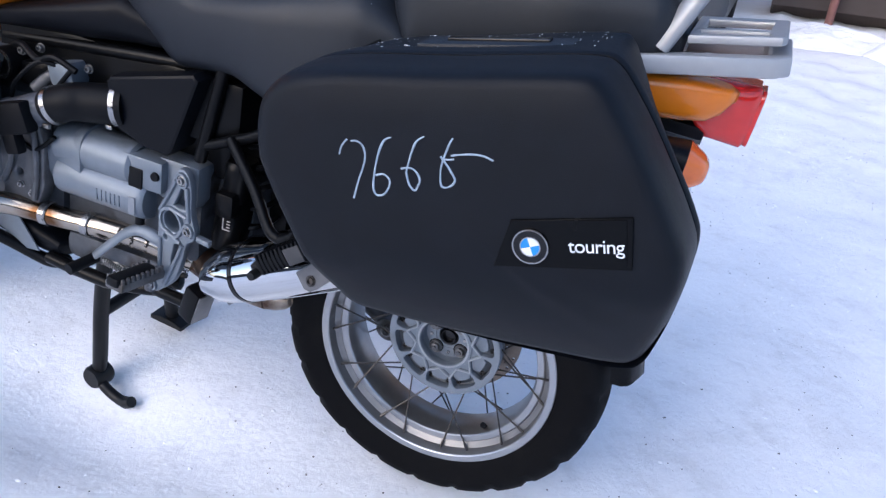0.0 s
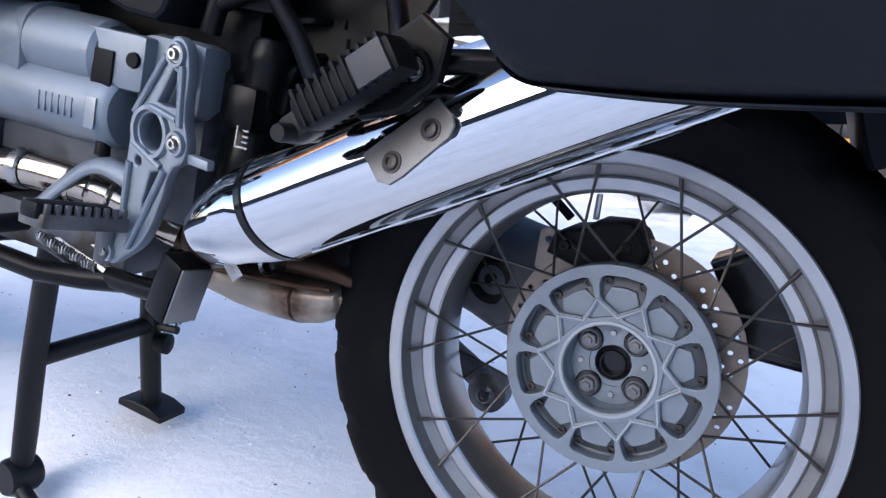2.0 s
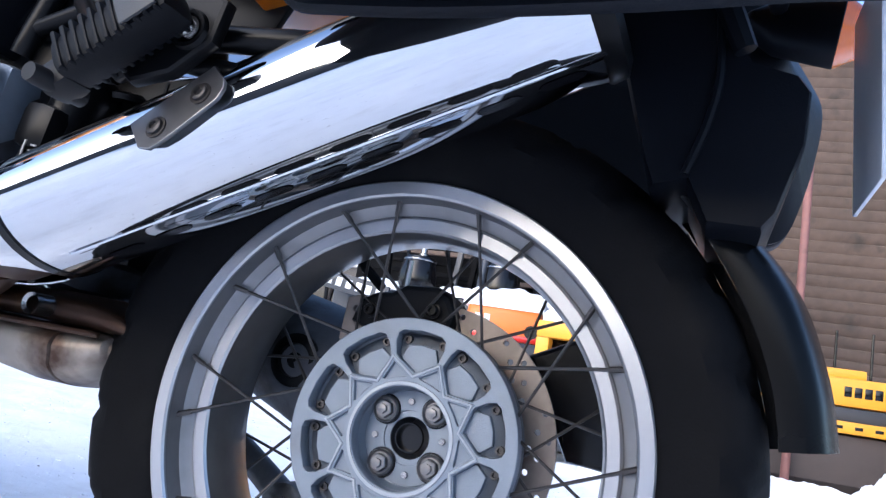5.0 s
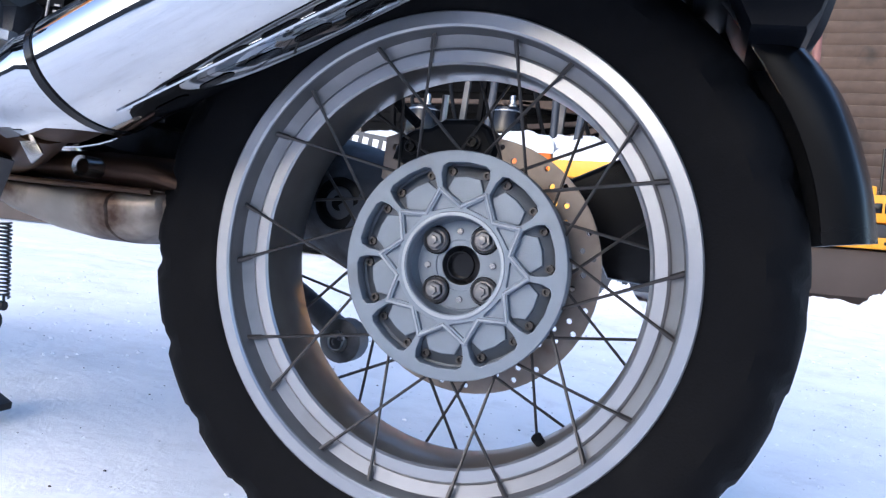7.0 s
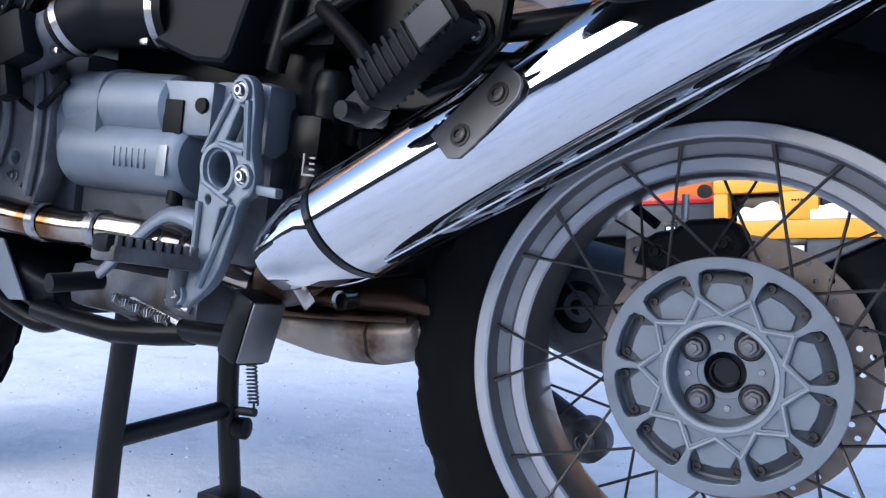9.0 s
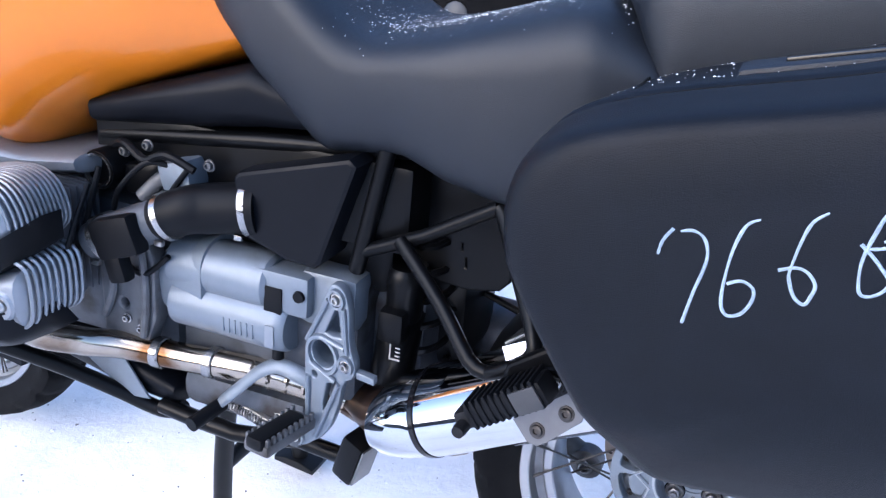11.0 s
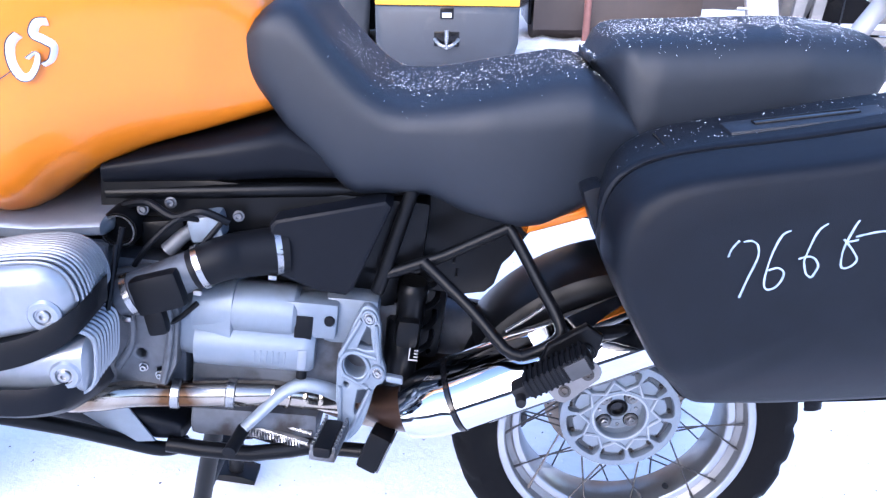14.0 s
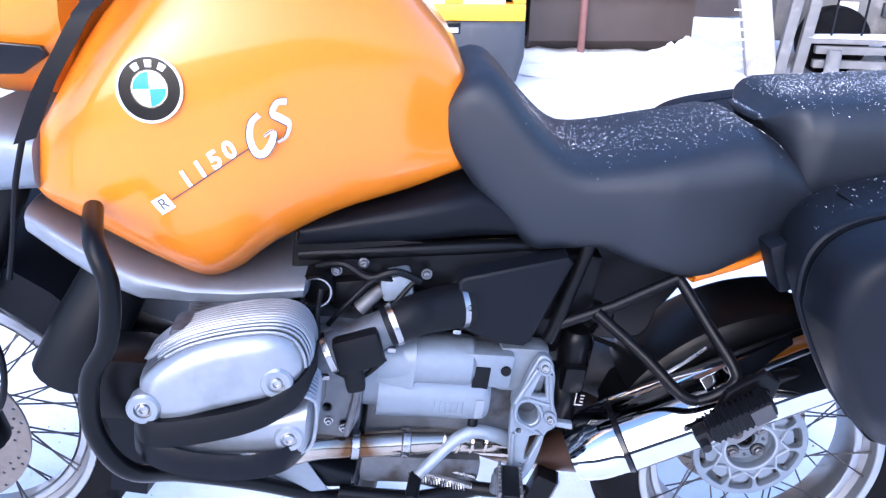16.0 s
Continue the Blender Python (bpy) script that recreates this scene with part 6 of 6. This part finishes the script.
def forklift(x, y, turn, half, grey, hood_h, label, paint=None, stripe=False, openings=True):
    """A forklift seen from behind: cast counterweight, painted hood with hand holes."""
    m = Matrix.Translation((x, y, 0)) @ Matrix.Rotation(radians(turn), 4, "Z")
    f = thing("forklift", label, "forklift", m, "forklifts in the yard")
    paint = paint or M_MACHINE
    line = [(-half * 0.90, 0.07), (half * 0.90, 0.07), (half, grey * 0.5), (half, grey), (-half, grey), (-half, grey * 0.5)]
    part("counterweight", prism(line, 0.0, 0.8), M_MGREY, f, "dark grey cast counterweight")
    top = grey + hood_h
    o0, o1, oz = 0.22, 0.82, grey + 0.13
    oh = 0.19
    if openings:
        # hood as bars round two openings
        bars = [(-half, half, grey + 0.004, oz), (-half, half, oz + oh, top), (-half, -half * o1, oz, oz + oh), (-half * o0, half * o0, oz, oz + oh), (half * o1, half, oz, oz + oh)]
        bm = bmesh.new()
        for a, b, c, d in bars:
            block((b - a, 0.14, d - c), ((a + b) / 2, 0.09, (c + d) / 2), 0.012, None, bm)
        part("hood", bm, paint, f, "yellow rear hood with two hand holes")
        # solid black block in place of the shade inside the hood
        part("hood_back", block((half * 1.96, 0.5, hood_h - 0.02), (0, 0.45, grey + hood_h / 2), 0.03), M_GLOSS, f, "black block standing in for the shaded hollow behind the hood")
        for s in (-1, 1):
            bm = snow_lip(half * 0.58, 0.14, 0.11, s + half)
            bmesh.ops.translate(bm, vec=(s * half * 0.42, 0.02, oz), verts=bm.verts)
            part("snow_lip", bm, M_SNOW, f, "snow lying in the hand hole")
        for i in range(5):
            part("name_bar", block((0.012, 0.003, 0.014), (-0.036 + i * 0.018, 0.0185, oz + 0.13), 0.001), M_GLOSS, f)
    else:
        part("hood", prism([(-half * 0.95, grey), (half * 0.95, grey), (half * 0.9, top), (-half * 0.8, top)], 0.03, 0.8), paint, f, "orange rear hood")
        part("hood_hole", turned([(0, -0.003), (0.055, -0.003), (0.06, 0.02)], (0, 1, 0), (half * 0.72, 0.02, grey + hood_h * 0.35), 20), M_GLOSS, f)
        for i in range(2):
            part("name_bar", block((0.05, 0.004, 0.07), (-half * 0.55 + i * 0.075, 0.027, grey + hood_h * 0.62), 0.002), M_WHITE, f)
    if stripe:
        part("stripe", block((half * 1.9, 0.02, 0.05), (0, 0.03, grey + 0.03), 0.004), M_RED, f, "red stripe")
    bm = snow_lip(half * 1.9, 0.6, 0.19, 3.3)
    bmesh.ops.translate(bm, vec=(0, 0.05, top), verts=bm.verts)
    part("snow_cap", bm, M_SNOW, f, "cap of snow")
    for s in (-1, 1):
        part("tyre", turned([(0.0, -0.1), (0.22, -0.1), (0.27, -0.07), (0.27, 0.07), (0.22, 0.1), (0, 0.1)], (1, 0, 0), (s * half * 0.78, 0.95, 0.27), 28), M_TYRE, f)
        part("guard_post", tube([(s * half * 0.85, 0.5, top), (s * half * 0.8, 0.9, 2.1)], 0.035, 10, 1), M_MGREY, f)
    z = grey * 0.55
    part("tow_pocket", block((0.19, 0.006, 0.11), (0, -0.001, z), 0.003), M_GLOSS, f)
    part("tow_pin", tube([(0, -0.03, z - 0.07), (0, -0.03, z + 0.07)], 0.018, 10, 1), M_STEEL, f)
    for s in (-1, 1):
        part("tow_lip", tube([(s * 0.09, -0.005, z), (s * 0.05, -0.05, z - 0.035), (s * 0.012, -0.06, z - 0.05)], 0.014, 8, 3), M_STEEL, f)
    part("latch_plate", block((0.10, 0.012, 0.09), (0, -0.004, z + 0.19), 0.004), M_GLOSS, f)
    part("latch", block((0.07, 0.014, 0.035), (0, -0.010, z + 0.175), 0.003), M_WHITE, f)
    part("overhead_guard", block((half * 1.7, 1.1, 0.06), (0, 1.4, 2.1), 0.02), M_MGREY, f)
    for s in (-1, 1):
        part("mast", block((0.10, 0.15, 2.0), (s * 0.3, 2.0, 1.1), 0.02), M_MGREY, f)
    return f


forklift(-0.35, 4.8, -2, 0.54, 0.52, 0.44, "yellow and grey forklift seen from behind, snow in its hand holes")
forklift(-1.36, 5.6, 8, 0.36, 0.83, 0.27, "orange and grey forklift with a red stripe", M_ORANGE, True, False)

# row of dark machines with black filter pots, half under snow
mach = thing("loader", "dark grey loader with black filter pots under snow", "loader", Matrix.Translation((-1.5, 6.0, 0)))
part("chassis", block((3.3, 1.1, 0.62), (-0.1, 0.75, 0.90), 0.05), M_MGREY, mach, "dark grey chassis")
part("belly", block((2.9, 0.9, 0.5), (-0.1, 0.9, 0.36), 0.06), M_TYRE, mach)
for x in (-0.93, -0.10, 1.02):
    pot = part("filter_pot", turned([(0.0, 1.58), (0.11, 1.58), (0.145, 1.565), (0.16, 1.53), (0.19, 1.40), (0.19, 1.30), (0.17, 1.22)], (0, 0, 1), (x, 0.32, 0), 28), M_GLOSS, mach, "black round filter pot")
    part("pot_band", turned([(0.161, 1.535), (0.165, 1.538), (0.168, 1.528), (0.163, 1.522)], (0, 0, 1), (x, 0.32, 0), 28), M_STEEL, pot)
    part("pot_cap", turned([(0, 1.68), (0.024, 1.68), (0.030, 1.665), (0.030, 1.60), (0.045, 1.59), (0.045, 1.575)], (0, 0, 1), (x + 0.05, 0.26, 0), 14), M_STEEL, pot, "bright screw cap")
for x, w, h, k in ((0.50, 0.62, 0.14, 1.7), (-0.48, 0.42, 0.11, 4.1), (-1.30, 0.5, 0.10, 2.6)):
    bm = snow_lip(w, 0.4, h, k)
    bmesh.ops.translate(bm, vec=(x, 0.16, 1.205), verts=bm.verts)
    part("snow_cap", bm, M_SNOW, mach, "snow on the deck")
for i, x in enumerate((-0.62, -0.45, 0.36, -1.4, 0.75)):
    part("mast_bar", block((0.055, 0.055, 1.6), (x, 0.62, 1.75), 0.008, roty((5, 5, 4, -3, 2)[i])), M_DUST if i % 2 == 0 else M_TYRE, mach)
part("radiator_panel", block((3.6, 0.06, 1.5), (-0.10, 1.0, 1.95), 0.02), M_TYRE, mach, "black radiator panel")
for i in range(12):
    part("radiator_slat", block((3.4, 0.02, 0.03), (-0.10, 0.96, 1.30 + i * 0.11), 0.005), M_TYRE, mach)
for i in range(3):
    part("cross_bar", block((3.0, 0.05, 0.05), (0.1, 0.8, 1.45 + i * 0.26), 0.01, roty(2 - i * 2)), M_TYRE if i != 1 else M_WOOD, mach)
for i in range(4):
    part("rusty_rail", block((0.9, 0.05, 0.05), (0.35, 0.7 + i * 0.05, 1.35 + i * 0.15), 0.008, roty(-18 + i * 13)), M_WOOD, mach, "rusty rail")
for i in range(6):
    part("hose", tube([(-1.2 + i * 0.42, 0.55, 1.9), (-1.1 + i * 0.42, 0.45, 1.55), (-1.0 + i * 0.42, 0.5, 1.22)], 0.02, 8, 4), M_RUBBER, mach)
board = part("name_board", block((0.72, 0.04, 0.17), (-1.42, -0.02, 1.17), 0.012, roty(9)), M_MGREY, mach, "dark board with pale bars")
for i in range(6):
    part("board_bar", block((0.06, 0.004, 0.085), (-1.68 + i * 0.105, -0.043, 1.21 - i * 0.0166), 0.002, roty(9)), M_WHITE, board)
part("marker_post", tube([(0.62, 0.05, 1.2), (0.62, 0.05, 1.48)], 0.02, 8, 1), M_RED, mach, "red marker post")
part("marker_head", turned([(0, -0.03), (0.04, -0.03), (0.045, 0), (0.02, 0.03)], (0, 1, 0), (0.62, 0.05, 1.55), 14), M_WHITE, mach)

# dark excavator standing behind the loader
ex = thing("excavator", "dark dirty excavator standing before the building", "excavator", Matrix.Translation((-3.3, 7.6, 0)))
part("body", block((3.6, 1.3, 0.9), (0.2, 0.6, 1.15), 0.10), M_GLOSS, ex, "black engine body")
part("counterweight", block((1.0, 1.2, 0.7), (1.5, 0.5, 0.75), 0.12), M_MGREY, ex)
for s in (0.0, 1.1):
    tr = part("track", closed_body(body([-1.7, -1.4, 0, 1.4, 1.7], [(-1.7, 0.45), (-1.4, 0.62), (1.4, 0.62), (1.7, 0.45)], [(-1.7, 0.2), (-1.4, 0.02), (1.4, 0.02), (1.7, 0.2)], [(-1.7, 0.22), (1.7, 0.22)], [(-1.7, 0.22), (1.7, 0.22)], 6, 24, s)), M_TYRE, ex, "black crawler track")
    for i in range(6):
        part("road_wheel", turned([(0, -0.25), (0.12, -0.25), (0.15, -0.23), (0.15, -0.2)], (0, 1, 0), (-1.3 + i * 0.52, s, 0.22), 18), M_MGREY, tr)
for i in range(7):
    part("hose", tube([(-1.2 + i * 0.45, -0.08, 1.55), (-1.1 + i * 0.45, -0.16, 1.2), (-1.15 + i * 0.45, -0.1, 0.8)], 0.025, 8, 4), M_RUBBER, ex)
for i in range(5):
    part("rail", tube([(-1.4 + i * 0.7, -0.06, 0.7), (-1.3 + i * 0.7, -0.06, 1.9)], 0.022, 8, 1), M_WALL if i % 2 else M_GLOSS, ex)
part("cab", block((0.9, 1.0, 1.1), (-1.0, 0.6, 2.0), 0.08), M_MGREY, ex)
bm = snow_lip(3.4, 1.0, 0.08, 2.2)
bmesh.ops.translate(bm, vec=(0.2, 0.1, 1.6), verts=bm.verts)
part("snow_cap", bm, M_SNOW, ex)

# building of louvred boards over a sheet base
hall = thing("workshop_building", "long weathered building with brown louvred boards over sheet panels", "building", Matrix.Translation((0, 9.5, 0)))
for i in range(14):
    part("sheet", block((1.46, 0.04, 0.86), (-12.0 + i * 1.5, 0.0, 0.43), 0.01), M_WALL, hall)
part("base_board", block((22, 0.05, 0.06), (-2.2, -0.03, 0.89), 0.01), M_WOOD, hall)
bm = snow_lip(22, 0.12, 0.05, 9.0)
bmesh.ops.translate(bm, vec=(-2.2, -0.07, 0.915), verts=bm.verts)
part("snow_ledge", bm, M_SNOW, hall, "thin line of snow on the ledge")
for i in range(31):
    part("board", block((22, 0.03, 0.15), (-2.2, 0.03, 1.06 + i * 0.142), 0.006, Matrix.Rotation(radians(22 + random.uniform(-2, 2)), 4, "X")), M_WOOD, hall)
part("backing", block((22, 0.03, 5.2), (-2.2, 0.16, 2.65), 0.0), M_WALL, hall)
for i in range(9):
    part("post", block((0.10, 0.10, 5.4), (-12.7 + i * 2.55, -0.05, 2.7), 0.012), M_WOOD, hall)
part("roof", block((22.6, 2.4, 0.10), (-2.2, 0.9, 5.5), 0.02, Matrix.Rotation(radians(6), 4, "X")), M_WALL, hall)
pole = thing("pole", "thin rusty pink steel pole standing in the snow", "pole", Matrix.Translation((0.97, 6.45, 0)))
part("shaft", tube([(0, 0, -0.1), (0.01, 0, 1.6), (0.0, 0, 3.4)], 0.035, 12, 3), M_POLE, pole)
part("collar", turned([(0.035, 0.0), (0.055, 0.01), (0.055, 0.08), (0.035, 0.09)], (0, 0, 1), (0, 0, 1.45), 16), M_POLE, pole)

# plain wall that closes the yard behind the camera
part_wall = part("wall_south", block((60, 0.4, 2.6), (0, -13, 1.3), 0.02), M_WALL)
tagged(part_wall, "plain brown wall closing the yard", "wall", kind="structure")

# wide road roller in front of the building
roller = thing("road_roller", "yellow road roller with a wide brown drum in the snow", "road roller", Matrix.Translation((1.29, 6.6, 0)))
part("drum", turned([(0, -0.80), (0.36, -0.80), (0.38, -0.78), (0.38, 0.78), (0.36, 0.80), (0, 0.80)], (1, 0, 0), (0, 0.42, 0.34), 48), M_WALL, roller, "brown steel drum")
part("drum_plate", block((0.04, 0.8, 0.46), (-0.84, 0.45, 0.38), 0.02), M_GLOSS, roller)
part("scraper", block((1.62, 0.03, 0.40), (0, 0.02, 0.31), 0.01), M_WALL, roller, "brown scraper sheet")
part("bumper", block((1.70, 0.14, 0.10), (0, 0.02, 0.575), 0.015), M_MACHINE, roller, "yellow bumper with holes")
for i in range(10):
    part("bumper_hole", block((0.06, 0.006, 0.026), (-0.68 + i * 0.15, -0.050, 0.575), 0.002), M_GLOSS, roller)
part("engine_panel", block((1.64, 0.4, 0.12), (0, 0.3, 0.685), 0.015), M_MGREY, roller, "dark blue-grey panel")
part("hood", block((1.70, 0.55, 0.24), (0, 0.34, 0.87), 0.03), M_MACHINE, roller, "yellow hood")
part("hood_step", block((0.5, 0.4, 0.09), (0.05, 0.4, 1.03), 0.02), M_MACHINE, roller)
for i in range(5):
    part("name_bar", block((0.058, 0.004, 0.085), (0.14 + i * 0.078, 0.063, 0.875), 0.003), M_GLOSS, roller)
part("lamp", turned([(0, -0.02), (0.035, -0.02), (0.045, 0.0), (0.045, 0.05)], (0, 1, 0), (-0.05, 0.08, 0.69), 18), M_WHITE, roller)
part("seat_post", tube([(-0.30, 0.4, 0.95), (-0.30, 0.42, 1.10)], 0.02, 8, 1), M_GLOSS, roller)
part("seat", block((0.34, 0.34, 0.08), (-0.30, 0.42, 1.13), 0.03), M_GLOSS, roller)
for i in range(4):
    part("rail", tube([(-0.5 + i * 0.3, 0.6, 0.98), (-0.5 + i * 0.3, 0.6, 1.45)], 0.012, 8, 1), M_GLOSS, roller)

# grey truck beside the heap
truck = thing("truck", "grey tipper truck with dusty masts and snow on its ledges", "truck", Matrix.Translation((2.62, 5.3, 0)) @ Matrix.Rotation(radians(-12), 4, "Z") @ Matrix.Scale(0.72, 4))
part("body", block((2.6, 1.6, 1.3), (1.0, 1.3, 1.0), 0.05), M_DUST, truck, "dusty grey body")
arm = block((0.34, 0.2, 1.7), (-0.62, 0.05, 0.80), 0.03, roty(-13))
part("lifting_arm", arm, M_PALE, truck, "pale grey lifting arm")
for i in range(7):
    part("ladder_rung", tube([(-0.86, -0.05, 0.1 + i * 0.11), (-0.70, -0.05, 0.1 + i * 0.11)], 0.012, 6, 1), M_WHITE, truck)
for i, x in enumerate((-0.18, 0.02)):
    part("post", block((0.12, 0.12, 1.9), (x, 0.0, 0.9), 0.01, roty(5)), M_DUST, truck)
part("ledge", block((2.2, 0.30, 0.06), (1.1, 0.1, 0.44), 0.01), M_DUST, truck)
bm = snow_lip(2.2, 0.3, 0.04, 6.0)
bmesh.ops.translate(bm, vec=(1.1, -0.05, 0.47), verts=bm.verts)
part("snow_ledge", bm, M_SNOW, truck, "snow on the ledge")
for i in range(5):
    part("stake", tube([(0.25 + i * 0.32, 0.0, 0.45), (0.27 + i * 0.32, 0.0, 1.3)], 0.014, 8, 1), M_GLOSS, truck)
for i in range(3):
    part("beam", block((2.0, 0.1, 0.09), (1.1, 0.0, 0.34 - i * 0.16), 0.01), M_DUST, truck)
part("bollard", turned([(0, 0.36), (0.07, 0.36), (0.08, 0.34), (0.08, 0.0)], (0, 0, 1), (0.28, -0.15, 0), 16), M_DUST, truck)
for i, x in enumerate((0.35, 1.35)):
    part("wheel", turned([(0, -0.15), (0.2, -0.15), (0.38, -0.13), (0.40, -0.08), (0.40, 0.1), (0, 0.1)], (0, 1, 0), (x, 0.3, 0.4), 28), M_TYRE, truck)
for i in range(4):
    part("box", block((0.22, 0.08, 0.16), (0.5 + (i % 2) * 0.5, 0.46, 0.75 + (i // 2) * 0.25), 0.01), M_MGREY if i % 2 else M_WHITE, truck)

# snow grains on the seats and the case
fl = bmesh.new()
for ob, n, x0, x1 in (("rider_seat", 1150, -0.54, -0.14), ("pillion_seat", 2300, -0.17, 0.21), ("inner_shell", 190, -0.2, 0.2)):
    tr = bmesh.new()
    tr.from_mesh(bpy.data.objects[ob].data)
    tree = bvhtree.BVHTree.FromBMesh(tr)
    tr.free()
    for _ in range(n):
        x = random.uniform(x0, x1)
        y = random.gauss(-0.02, 0.06) if ob != "inner_shell" else random.uniform(-0.28, -0.17)
        hit = tree.ray_cast(Vector((x, y, 1.5)), Vector((0, 0, -1)))
        if hit[0] is None or hit[1].z < 0.55 or noise.noise((x * 9, y * 9, 4.0)) < -0.35:
            continue
        p = hit[0]
        s = random.uniform(0.0004, 0.0010)
        a = Vector((random.gauss(0, 1), random.gauss(0, 1), random.gauss(0, 0.3))).normalized() * s * random.uniform(0.8, 2.4)
        b = a.cross(Vector((0, 0, 1))).normalized() * s * 0.7
        vs = [fl.verts.new(p + q) for q in (a, b, -a, -b, Vector((0, 0, s * 0.9)))]
        for i in range(4):
            fl.faces.new((vs[i], vs[(i + 1) % 4], vs[4]))
grains = part("snow_grains", fl, M_FLAKE)
grains.matrix_world = BIKE
tagged(grains, "scattered white snow grains lying on the seats", "snow grains", kind="stuff")
# bits of dirt and crumbs of snow on the ground
for name, mat, label, n, sz in (("dirt_bits", M_DIRT, "dark bits of dirt scattered on the snow", 1000, (0.0010, 0.0032)), ("snow_crumbs", M_SNOW, "small crumbs of snow on the packed ground", 1600, (0.0015, 0.006))):
    fl = bmesh.new()
    for _ in range(n):
        x, y = random.uniform(-2.2, 2.4), random.uniform(-1.0, 3.2)
        s = random.uniform(*sz)
        z = ground_height(x, y)
        a0 = random.uniform(0, 6.28)
        rings = []
        for h, k in ((-0.2, 1.0), (0.25, 0.9), (0.5, 0.5)):
            rings.append([(x + s * k * random.uniform(0.7, 1.2) * math.cos(a0 + j * 1.047), y + s * k * 0.75 * random.uniform(0.7, 1.2) * math.sin(a0 + j * 1.047), z + s * h * random.uniform(0.8, 1.2)) for j in range(6)])
        loft(rings, fl)
    tagged(part(name, fl, mat, None, "", 80), label, name.replace("_", " "), kind="stuff")
